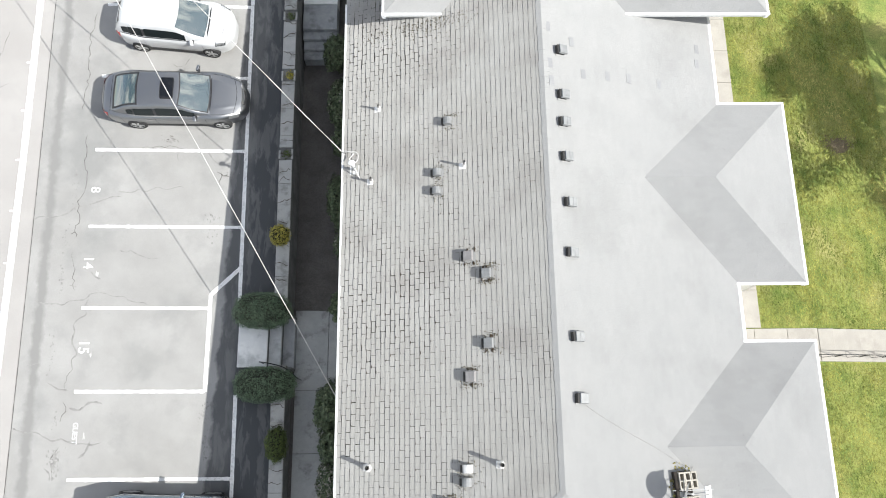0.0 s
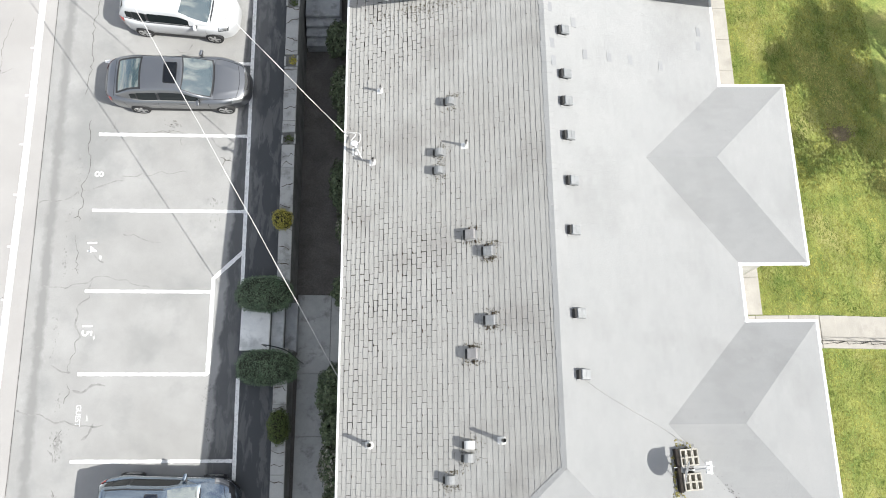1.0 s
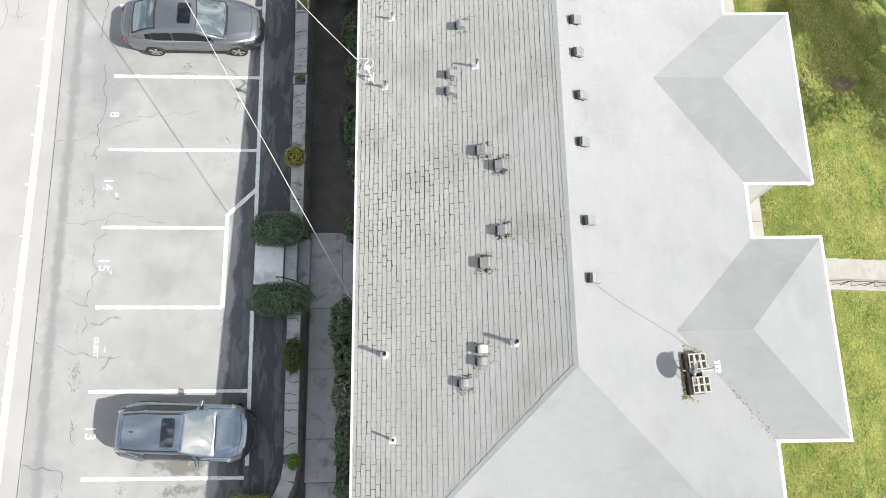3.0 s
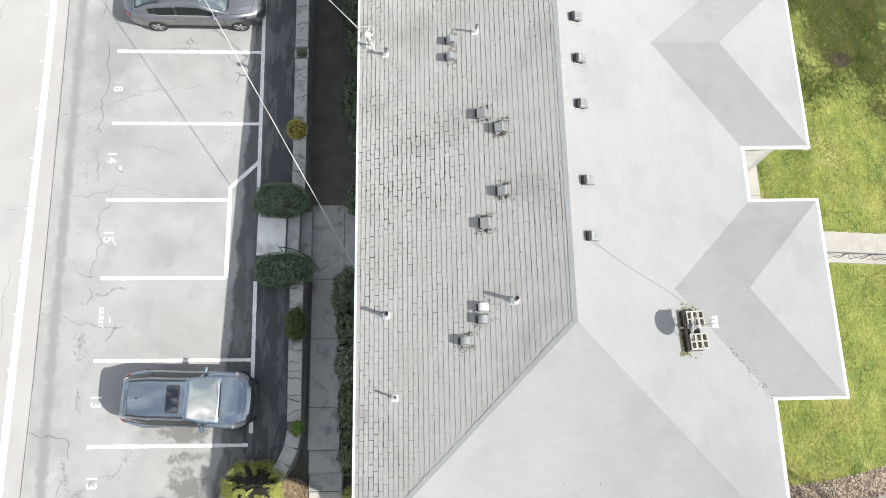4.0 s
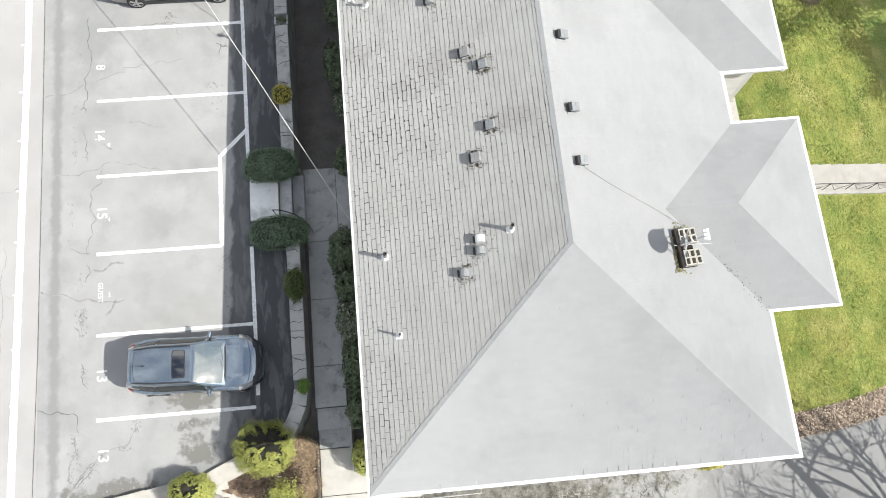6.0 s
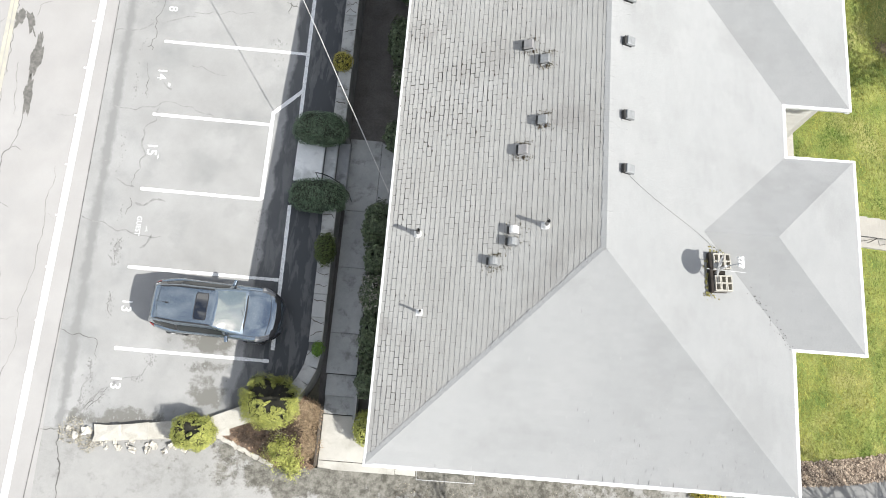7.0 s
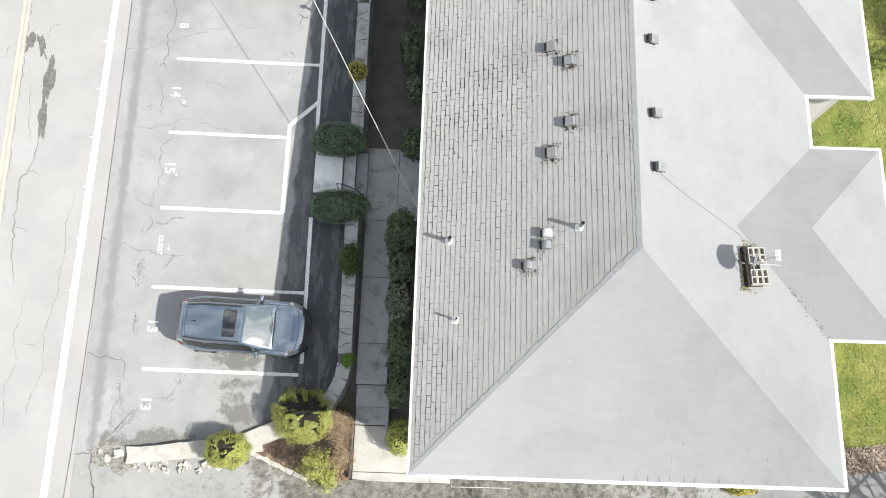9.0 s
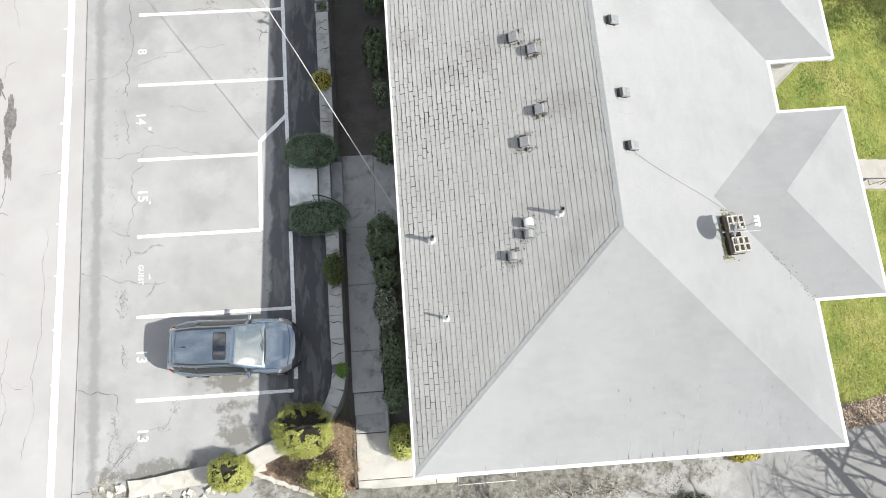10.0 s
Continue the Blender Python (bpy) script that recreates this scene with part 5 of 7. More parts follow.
def wall_run(points, width, top, bottom, name, mat, parent, z):
    """A wall that follows the points, its top a little over the ground beside it."""
    pts = [Vector(p) for p in points]
    verts, faces = [], []
    for i, p in enumerate(pts):
        d = (pts[min(i + 1, len(pts) - 1)] - pts[max(i - 1, 0)]).normalized()
        side = Vector((-d.y, d.x)) * width / 2
        for q in (p + side, p - side):
            h = z(p.x, p.y) + top
            verts += [(q.x, q.y, h), (q.x, q.y, bottom)]
    for i in range(len(pts) - 1):
        a, b = 4 * i, 4 * i + 4
        faces += [(a, a + 2, b + 2, b), (a + 1, a, b, b + 1), (a + 2, a + 3, b + 3, b + 2), (a + 3, a + 1, b + 1, b + 3)]
    n = 4 * (len(pts) - 1)
    faces += [(0, 1, 3, 2), (n + 2, n + 3, n + 1, n)]
    me = mesh_of(name, verts, faces, mat)
    return part(name, me, None, parent)


TOP = 0.45
NORTH_RUN = [(-5.34, 24.0), (-5.34, 3.72)]
SOUTH_RUN = [(-5.34, 2.02), (-5.32, -4.0), (-5.4, -4.5), (-5.62, -5.0), (-5.95, -5.5)]
for run in (NORTH_RUN, SOUTH_RUN):
    wall_run(run, 0.44, TOP - 0.07, -1.4, "wall_body", M["wall"], wall, z_lot)
POCKETS = [14.75, 12.4, 9.42, 6.46, -0.52, -3.92]


def coping(a, b, wid=0.52):
    """One coping block from a to b along the wall, its corners a little knocked."""
    a, b = Vector(a), Vector(b)
    d = (b - a).normalized()
    side = Vector((-d.y, d.x))
    mid = (a + b) / 2
    bm = bmesh.new()
    half = (b - a).length / 2 - random.uniform(0.0, 0.004)
    vs = []
    for h in (-0.07, 0.0):
        for s, w_ in ((-1, -1), (1, -1), (1, 1), (-1, 1)):
            q = d * s * (half + random.uniform(-0.008, 0.008)) + side * w_ * (wid / 2 + random.uniform(-0.008, 0.006))
            vs.append(bm.verts.new((q.x, q.y, h + random.uniform(-0.006, 0.004))))
    for f in ((3, 2, 1, 0), (4, 5, 6, 7), (0, 1, 5, 4), (1, 2, 6, 5), (2, 3, 7, 6), (3, 0, 4, 7)):
        bm.faces.new([vs[i] for i in f])
    bmesh.ops.bevel(bm, geom=[e for e in bm.edges if e.verts[0].co.z > -0.02 and e.verts[1].co.z > -0.02], offset=0.012, segments=1, affect="EDGES")
    ob = part("coping_block", bm, M["coping"], wall)
    ob.location = (mid.x, mid.y, z_lot(mid.x, mid.y) + TOP)
    ob.rotation_euler = (math.atan(0.057), 0, 0)
    return ob


for run in (NORTH_RUN, SOUTH_RUN):
    pts = [Vector(p) for p in run]
    for a, b in zip(pts, pts[1:]):
        s, full = 0.0, (b - a).length
        holes = sorted((a.y - y) * full / (a.y - b.y) for y in POCKETS if b.y < y < a.y)
        while s < full - 0.02:
            hole = next((h for h in holes if h + 0.24 > s + 0.01), 1e9)
            if s > hole - 0.25:
                s = hole + 0.24
                continue
            e = min(full, hole - 0.24, s + random.uniform(0.55, 1.35))
            if min(full, hole - 0.24) - e < 0.3:
                e = min(full, hole - 0.24)
            coping(a + (b - a) * (s / full), a + (b - a) * (e / full), 0.46)
            s = e
for y in POCKETS[:4]:
    # the low rims of a planting pocket, broken at the front
    for x in (-5.56, -5.12):
        part("pocket_rim", boxed((x, y + random.uniform(-0.03, 0.03), z_lot(-5.3, y) + TOP - 0.04), (0.07, random.uniform(0.3, 0.42), 0.06), 0.012), M["coping"], wall)

crack_y = 21.5
while crack_y > -3.8:
    crack_y -= random.uniform(0.35, 0.8)
    if 1.9 < crack_y < 3.9:
        continue
    y = crack_y
    pts, px_ = [], -5.57
    py_ = y
    while px_ < -5.1:
        pts.append((px_, py_))
        px_ += random.uniform(0.06, 0.16)
        py_ += random.gauss(0, 0.06)
    strip(pts + [(-5.11, py_)], 0.022, TOP + 0.007, z_lot, "coping_crack", M["grit"], wall, 0.6)

stair = empty("stair", pose(0, 0, 0), "three concrete steps from parking lot down to walk", "stair", kind="structure")
part("landing", boxed((-6.32, 2.86, -0.165), (1.0, 1.72, 0.5), 0.012), M["whitened"], stair)
for i, (x0, x1) in enumerate(((-5.82, -5.40), (-5.40, -5.0))):
    top = -0.1 - 0.29 * i
    part("step", boxed(((x0 + x1) / 2 + 0.003, 2.86, top - 0.35), (x1 - x0 + 0.02, 1.72, 0.7), 0.015), M["step_grey"] if i else M["step_pale"], stair)
    part("riser", boxed((x0 + 0.018, 2.86, top + 0.09), (0.012, 1.7, 0.17)), M["wall"], stair, "dark riser")
for y in (1.96, 3.76):
    part("cheek_wall", boxed((-5.42, y, -0.45), (0.85, 0.08, 1.0)), M["wall"], stair)
rail = empty("handrail", pose(-5.7, 2.06, 0), "thin black iron handrail beside the steps", "handrail")
part("rail", tube(spline([(-0.22, 0.05, 0.72), (0.1, 0.0, 0.74), (0.55, -0.12, 0.4), (0.95, -0.45, 0.1)]), 0.018, mat=M["iron"], name="rail"), None, rail)
part("post", rod(bmesh.new(), (-0.2, 0.05, 0.0), (-0.2, 0.05, 0.73), 0.014), M["iron"], rail)
part("post", rod(bmesh.new(), (0.93, -0.44, -0.78), (0.93, -0.44, 0.12), 0.014), M["iron"], rail)

walk_ = empty("walkway", pose(0, 0, 0), "grey concrete walkway slabs in the shade of the eaves", "walkway", kind="structure")


def paving(name, corners, top, parent, mat=None, thick=0.12):
    bm = bmesh.new()
    f = bm.faces.new([bm.verts.new((x, y, top)) for x, y in corners])
    out = bmesh.ops.extrude_face_region(bm, geom=[f])
    bmesh.ops.translate(bm, vec=(0, 0, -thick), verts=[v for v in out["geom"] if isinstance(v, bmesh.types.BMVert)])
    bmesh.ops.recalc_face_normals(bm, faces=bm.faces)
    bmesh.ops.bevel(bm, geom=[e for e in bm.edges if all(abs(v.co.z - top) < 1e-5 for v in e.verts)], offset=0.008, segments=1, affect="EDGES")
    return part(name, bm, mat or M["concrete"], parent)


WZ = -0.75
paving("slab", [(-5.03, 1.28), (-3.87, 1.28), (-3.87, 4.05), (-5.05, 4.07)], WZ, walk_)
paving("slab", [(-3.855, 1.28), (-2.4, 1.28), (-2.4, 3.2), (-3.3, 3.7), (-3.855, 4.0)], WZ, walk_)
for y1, y0 in ((1.265, -0.84), (-0.855, -3.19), (-3.205, -4.6)):
    paving("slab", [(-4.98, y0), (-3.92, y0), (-3.92, y1), (-4.98, y1)], WZ, walk_)
for i, (y1, y0) in enumerate(((-4.62, -5.35), (-5.35, -5.95))):
    paving("slab", [(-4.96, y0), (-3.92, y0), (-3.92, y1), (-4.96, y1)], WZ - 0.16 * (i + 1), walk_, thick=0.3)
paving("patio_slab", [(-4.98, -7.5), (-2.35, -7.5), (-2.35, -6.0), (-4.98, -5.98)], -1.24, walk_, M["patio"])
paving("patio_slab", [(-4.98, -7.8), (-2.35, -7.8), (-2.35, -7.52), (-4.98, -7.52)], -1.245, walk_, M["patio"])
paving("patio_slab", [(-2.335, -7.78), (-1.66, -7.8), (-1.66, -7.2), (-2.335, -7.2)], -1.245, walk_, M["patio"], thick=0.7)
guard = empty("guard_rail", pose(-0.62, -7.68, -1.9), "thin pale metal guard rail below the south eave", "guard rail")
part("top_rail", tube([(-0.98, 0.24, 0.62), (-0.98, -0.22, 0.62), (1.0, -0.2, 0.62), (1.0, 0.24, 0.62)], 0.013, mat=M["dish"], name="top_rail"), None, guard)
for px_ in (-0.98, 0.01, 1.0):
    part("post", rod(bmesh.new(), (px_, -0.2, -0.35), (px_, -0.2, 0.62), 0.011), M["dish"], guard)
part("side_kerb", boxed((-3.86, -5.35, -1.0), (0.1, 1.5, 0.5), 0.01), M["concrete"], walk_)
part("edging_board", boxed((-5.03, -6.75, -1.05), (0.05, 1.95, 0.42), 0.006), M["bark"], walk_, "weathered dark timber edging")

nstair = empty("north_stair", pose(0, 0, 0), "shaded concrete steps between wall and shrubs", "stair", kind="structure")
for i in range(3):
    part("step", boxed((-4.4, 13.945 + 0.33 * i, -0.66 + 0.17 * i), (1.3, 0.36, 0.6), 0.012), M["step_grey"], nstair)
part("landing", boxed((-4.4, 15.3, -0.15), (1.3, 1.08, 0.6), 0.012), M["step_grey"], nstair)
part("upper_slab", boxed((-4.4, 16.75, -0.13), (1.3, 1.8, 0.6), 0.012), M["whitened"], nstair, "pale concrete slab at the head of the steps")

# ---- east side: walk, steps, rail, leaf bed, grass ----
def lawn_y(x):
    """Where the lawn ends to the south, a slow curve."""
    return -6.45 + 0.025 * max(0, x - 8) ** 1.0 + 0.0225 * max(0, x - 11.5) ** 2


def bed_y(x):
    return lawn_y(x) - 0.86 - 0.02 * max(0, x - 12)


east_walk = empty("east_walkway", pose(0, 0, 0), "pale sunlit concrete walk and steps across the lawn", "walkway", kind="structure")
y = 3.82
for i in range(10):
    paving("slab", [(11.3, y), (13.15, y), (13.15, y + 1.55), (11.3, y + 1.55)], LAWN + 0.05, east_walk, M["walk_tan"])
    y += 1.565
x = 9.6
for x1 in (11.4, 12.85, 14.2, 15.45):
    paving("slab", [(x, 2.44), (x1 - 0.012, 2.44), (x1 - 0.012, 3.78), (x, 3.78)], LAWN + 0.05, east_walk, M["walk_tan"])
    x = x1
for i in range(9):
    paving("step", [(x, 2.44), (x + 0.62, 2.44), (x + 0.62, 3.76), (x, 3.76)], LAWN + 0.06 - 0.12 * i, east_walk, M["walk_tan"], thick=0.3)
    x += 0.6
erail = empty("stair_rail", pose(14.9, 2.62, LAWN), "black iron rail along the lawn steps", "handrail")
part("rail", tube([(0, 0, 0.9), (0.6, 0, 0.9), (6, 0, -0.2)], 0.015, mat=M["iron"], name="rail"), None, erail)
for i in range(6):
    h = 0.9 - max(0, 1.1 * i - 0.6) * 0.204
    part("post", rod(bmesh.new(), (1.1 * i, 0, h - 1.15), (1.1 * i, 0, h), 0.016), M["iron"], erail)
    if i < 5:
        h2 = 0.9 - max(0, 1.1 * (i + 1) - 0.6) * 0.204
        part("brace", rod(bmesh.new(), (1.1 * i, 0, h - 0.02), (1.1 * i + 0.55, -0.02, h - 0.85), 0.009), M["iron"], erail)
        part("brace", rod(bmesh.new(), (1.1 * i + 0.55, -0.02, h - 0.85), (1.1 * (i + 1), 0, h2 - 0.02), 0.009), M["iron"], erail)


def flakes(name, spots, size, mat, flat=0.5, parent=None, label="", category=""):
    """Loose chips or fallen leaves, each a small bent quad."""
    verts, faces = [], []
    for p in spots:
        a, s, w_ = random.uniform(0, 6.3), size * random.uniform(0.5, 1.4), random.uniform(0.3, 0.7)
        d, e = Vector((math.cos(a), math.sin(a), random.uniform(-flat, flat))) * s, Vector((-math.sin(a), math.cos(a), random.uniform(-flat, flat))) * s * w_
        b = len(verts)
        c = Vector(p) + Vector((0, 0, size * flat * 0.6))
        verts += [c - d, c - e, c + d, c + e]
        faces.append((b, b + 1, b + 2, b + 3))
    ob = part(name, mesh_of(name, verts, faces, mat), None, parent)
    return tagged(ob, label, category, kind="stuff")


xs = steps(8.2, 30, 0.5)
verts = [(x, bed_y(x) + (lawn_y(x) - bed_y(x)) * k / 3 , LAWN + (0.03 if k in (1, 2) else 0.0) - 0.2 * max(0, x - 15.4)) for x in xs for k in range(4)]
faces = [(4 * i + k, 4 * i + 4 + k, 4 * i + 5 + k, 4 * i + 1 + k) for i in range(len(xs) - 1) for k in range(3)]
part("leaf_bed", mesh_of("leaf_bed", verts, faces, M["mulch"], True), None, label="curved bed of brown leaf litter edging the lawn", kind="structure")
spots = []
for _ in range(9000):
    x = random.uniform(8.2, 20)
    y = bed_y(x) + (lawn_y(x) - bed_y(x)) * random.uniform(-0.04, 1.03)
    spots.append((x, y, LAWN + 0.02 - 0.2 * max(0, x - 15.4)))
flakes("fallen_leaves", spots, 0.045, M["litter"], 0.5, None, "brown and tan fallen leaves in the bed", "leaves")

verts, faces = [], []
count = 0
while count < 190000:
    x = 8.1 + 12.5 * random.random()
    y = -6.4 + 27.0 * random.random()
    if y < lawn_y(x) - 0.02 or (11.25 < x < 13.2 and y > 3.7 and y < 19.6) or (2.38 < y < 3.83 and x > 9.5) or (x > 13.5 and x > 20.5 - 0.02 * y):
        continue
    count += 1
    z = LAWN - 0.2 * max(0, x - 15.4)
    k = 0.7 + 0.8 * (noise.noise((x * 1.3, y * 0.9, 3.0)) + 0.3)
    h = max(0.014, 0.034 * k) * random.uniform(0.6, 1.5)
    a = random.uniform(0, 6.28)
    w_ = 0.009 + 0.007 * random.random()
    lean = Vector((random.gauss(0, 0.045) - 0.012, random.gauss(0.02, 0.075), h))
    b = len(verts)
    verts += [(x + math.cos(a) * w_, y + math.sin(a) * w_, z), (x - math.cos(a) * w_, y - math.sin(a) * w_, z), (x + lean.x, y + lean.y, z + lean.z)]
    faces.append((b, b + 1, b + 2))
tagged(part("grass_blades", mesh_of("grass_blades", verts, faces, M["grass"]), None), "short yellow-green lawn grass with paler dry patches", "grass", kind="stuff")


# ---- planting ----
def foliage(shape, n, size, flat=0.35, shell=0.75, bare=None):
    """n small leaves in a rounded mass; shape(direction) gives its radius in three axes."""
    verts, faces = [], []
    for _ in range(n):
        d = Vector((random.gauss(0, 1), random.gauss(0, 1), random.gauss(0, 1))).normalized()
        if bare and bare(d):
            continue
        r = shape(d) * (1 - (1 - shell) * random.random() ** 1.6) * random.uniform(0.96, 1.05)
        c = Vector((d.x * r.x, d.y * r.y, d.z * r.z)) if isinstance(r, Vector) else d * r
        nrm = (d + Vector((random.gauss(0, 1), random.gauss(0, 1), random.gauss(0, 1))) * flat + Vector((0, 0, 0.25))).normalized()
        u = nrm.orthogonal().normalized()
        u.rotate(Matrix.Rotation(random.uniform(0, 6.28), 3, nrm))
        v = nrm.cross(u)
        s = size * random.uniform(0.6, 1.3)
        b = len(verts)
        verts += [c - u * s, c - v * s * 0.5 + nrm * s * 0.12, c + u * s, c + v * s * 0.5 + nrm * s * 0.12]
        faces.append((b, b + 1, b + 2, b + 3))
    return verts, faces


def lumpy(rx, ry, rz, lump=0.12, freq=2.2, square=2.0, seed=0.0, low=0.35):
    def shape(d):
        k = 1 + lump * noise.noise((d.x * freq + seed, d.y * freq, d.z * freq)) * 1.6
        p = (abs(d.x) ** square + abs(d.y) ** square + abs(d.z) ** square) ** (-1 / square)
        rz_ = rz if d.z > 0 else rz * low
        return Vector((rx, ry, rz_)) * k * p
    return shape


def bush(name, x, y, z, shape, n, size, mat, label, category="shrub", group="", core=0.8, stems=4, tall=0.4, extra=None, shell=0.75, bare=None):
    """A shrub on its own stems: stems, a near-black core for its shaded inside, and leaves."""
    ob = empty(name, pose(x, y, z), label, category, group)
    lift = Vector((0, 0, tall))
    bm = bmesh.new()
    for k in range(stems):
        a = random.uniform(0, 6.28)
        reach = 0.2 if stems < 20 else random.uniform(0.1, 0.7)
        rod(bm, (0.04 * math.cos(a), 0.04 * math.sin(a), -0.05), (reach * math.cos(a), reach * math.sin(a), tall + 0.1 + 0.2 * (stems > 19) * random.random()), 0.022 if stems < 20 else 0.013, 0.01 if stems < 20 else 0.005, 6)
    part("stems", bm, M["bark"], ob)
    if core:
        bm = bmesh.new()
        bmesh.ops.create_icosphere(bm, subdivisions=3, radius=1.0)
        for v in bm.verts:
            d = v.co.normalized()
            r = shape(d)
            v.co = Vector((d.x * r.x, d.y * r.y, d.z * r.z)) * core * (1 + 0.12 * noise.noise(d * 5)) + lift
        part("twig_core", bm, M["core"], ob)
    vs, fs = foliage(shape, n, size, shell=shell, bare=bare)
    part("leaves", mesh_of("leaves", [v + lift for v in vs], fs, mat), None, ob)
    if extra:
        vs, fs = foliage(shape, extra[1], size * extra[2], shell=0.95)
        part("blossom", mesh_of("blossom", [v + lift for v in vs], fs, extra[0]), None, ob)
    return ob


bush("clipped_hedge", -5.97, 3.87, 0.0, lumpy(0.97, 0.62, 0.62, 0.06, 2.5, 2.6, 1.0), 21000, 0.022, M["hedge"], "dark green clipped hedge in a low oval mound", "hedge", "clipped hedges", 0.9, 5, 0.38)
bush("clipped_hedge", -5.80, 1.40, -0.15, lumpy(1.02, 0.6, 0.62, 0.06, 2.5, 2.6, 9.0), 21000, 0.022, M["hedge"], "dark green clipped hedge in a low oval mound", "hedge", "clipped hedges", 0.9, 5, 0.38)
bush("gold_bush", -5.44, 6.46, 0.25, lumpy(0.37, 0.39, 0.4, 0.08, 3.0, 2.0, 4.0), 2600, 0.025, M["gold"], "small round golden bush in a wall pocket", "bush", "", 0.85, 3, 0.4)
bush("olive_bush", -5.30, -0.53, 0.0, lumpy(0.36, 0.58, 0.55, 0.14, 2.4, 2.0, 6.0), 3600, 0.03, M["olive"], "olive green bush growing in a wall pocket", "bush", "", 0.82, 4, 0.42)
bush("wall_plant", -5.18, -3.92, 0.02, lumpy(0.2, 0.26, 0.24, 0.3, 3.0, 2.0, 2.0), 420, 0.045, M["bright"], "small bright green plant in a wall pocket", "plant", "", 0, 3, 0.2)
for y, c, n in ((9.42, "olive", 170), (12.4, "gold", 220), (14.75, "olive", 130)):
    bush("wall_plant", -5.3, y, z_lot(-5.3, y) + 0.2, lumpy(0.17, 0.17, 0.13, 0.3, 3.0, 2.0, y), n, 0.04, M[c], "sparse small plant in a wall pocket", "plant", "", 0, 3, 0.16)
for x, y, rx, ry, rz, n, c, lab, ex in (
    (-3.78, 14.0, 0.5, 0.75, 0.75, 3200, "shrub", "loose dark shrub against the house", None), (-3.6, 11.9, 0.42, 0.9, 0.65, 3200, "shrub", "loose dark shrub against the house", (M["flower"], 130, 0.8)),
    (-3.5, 10.3, 0.36, 0.6, 0.5, 1800, "shrub", "loose dark shrub against the house", (M["flower"], 90, 0.8)), (-3.55, 8.0, 0.42, 0.95, 0.6, 3400, "shrub", "loose dark shrub against the house", None),
    (-3.4, 6.3, 0.3, 0.5, 0.5, 900, "shrub", "thin shrub with pale flowers against the house", (M["flower"], 160, 0.9)), (-3.35, 4.1, 0.42, 0.55, 0.55, 2200, "shrub", "dark shrub beside the paved pad", None),
    (-3.62, 0.62, 0.55, 0.85, 0.95, 5200, "shrub", "full green shrub leaning over the walk", None), (-3.55, -0.62, 0.45, 0.6, 0.7, 3000, "shrub", "green shrub beside the walk", None),
    (-3.58, -1.85, 0.42, 0.8, 0.65, 2600, "shrub", "shrub with pale dry blossom beside the walk", (M["flower"], 900, 0.8)), (-3.5, -3.35, 0.42, 0.9, 0.6, 3200, "shrub", "dark green shrub beside the walk", None),
    (-3.5, -4.75, 0.38, 0.6, 0.5, 2000, "shrub", "dark green shrub beside the walk", None)):
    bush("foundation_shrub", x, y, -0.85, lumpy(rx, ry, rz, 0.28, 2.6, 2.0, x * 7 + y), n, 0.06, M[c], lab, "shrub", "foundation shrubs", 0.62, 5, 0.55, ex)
bush("foundation_shrub", -3.35, -6.35, -1.3, lumpy(0.48, 0.62, 0.7, 0.2, 2.6, 2.0, 3.3), 3800, 0.04, M["lime"], "lime green shrub at the house corner, half in sun", "shrub", "foundation shrubs", 0.7, 4, 0.55)


def hollow(rx, ry, rz, seed, dip, gap=0.55):
    """A mound whose crown has opened in the middle, so that its twigs show."""
    base = lumpy(rx, ry, rz, 0.16, 2.4, 2.3, seed, 0.5)
    def shape(d):
        flat_d = math.hypot(d.x - dip[0], d.y - dip[1]) + 0.5 * noise.noise((d.x * 2.5, d.y * 2.5, seed))
        k = 1 - gap * math.exp(-(flat_d / 0.42) ** 2) if d.z > 0 else 1
        return base(d) * k
    return shape


def open_crown(dip, wide, seed):
    return lambda d: d.z > 0.1 and math.hypot(d.x - dip[0], d.y - dip[1]) < wide * (1 + 1.6 * noise.noise((d.x * 4 + seed, d.y * 4, seed)))


bush("lime_bush", -8.86, -6.92, -0.3, hollow(0.7, 0.57, 0.62, 5.0, (0.0, 0.1), 0.35), 21000, 0.024, M["lime"], "rounded lime green bush with a bare hollow crown", "bush", "lime bushes", 0.86, 60, 0.6, bare=open_crown((0.0, 0.2), 0.42, 5.0))
bush("lime_bush", -6.49, -5.73, -0.4, hollow(0.93, 0.86, 0.58, 8.0, (0.16, 0.26), 0.66), 30000, 0.024, M["lime"], "large lime green bush with a bare hollow crown", "bush", "lime bushes", 0.74, 90, 0.78, bare=open_crown((0.16, 0.28), 0.76, 8.0))
bush("lime_bush", -6.15, -7.3, -0.75, lumpy(0.55, 0.5, 0.35, 0.7, 2.9, 2.0, 12.0), 2600, 0.032, M["lime"], "low straggling lime bush at the bed's edge", "bush", "lime bushes", 0.0, 6, 0.3, None, 0.5)
bush("lime_bush", -5.75, -7.75, -0.95, lumpy(0.34, 0.4, 0.28, 0.7, 2.9, 2.0, 15.0), 1600, 0.032, M["lime"], "low straggling lime bush at the bed's edge", "bush", "lime bushes", 0.0, 4, 0.25, None, 0.5)

# mulch bed with chips and dry stalks, and the whitewashed wall beside it
BED = [(-8.3, -6.85), (-7.4, -7.45), (-6.4, -7.85), (-5.06, -7.85), (-5.06, -5.72), (-5.75, -5.35), (-6.3, -5.3), (-7.3, -5.95), (-8.0, -6.4)]


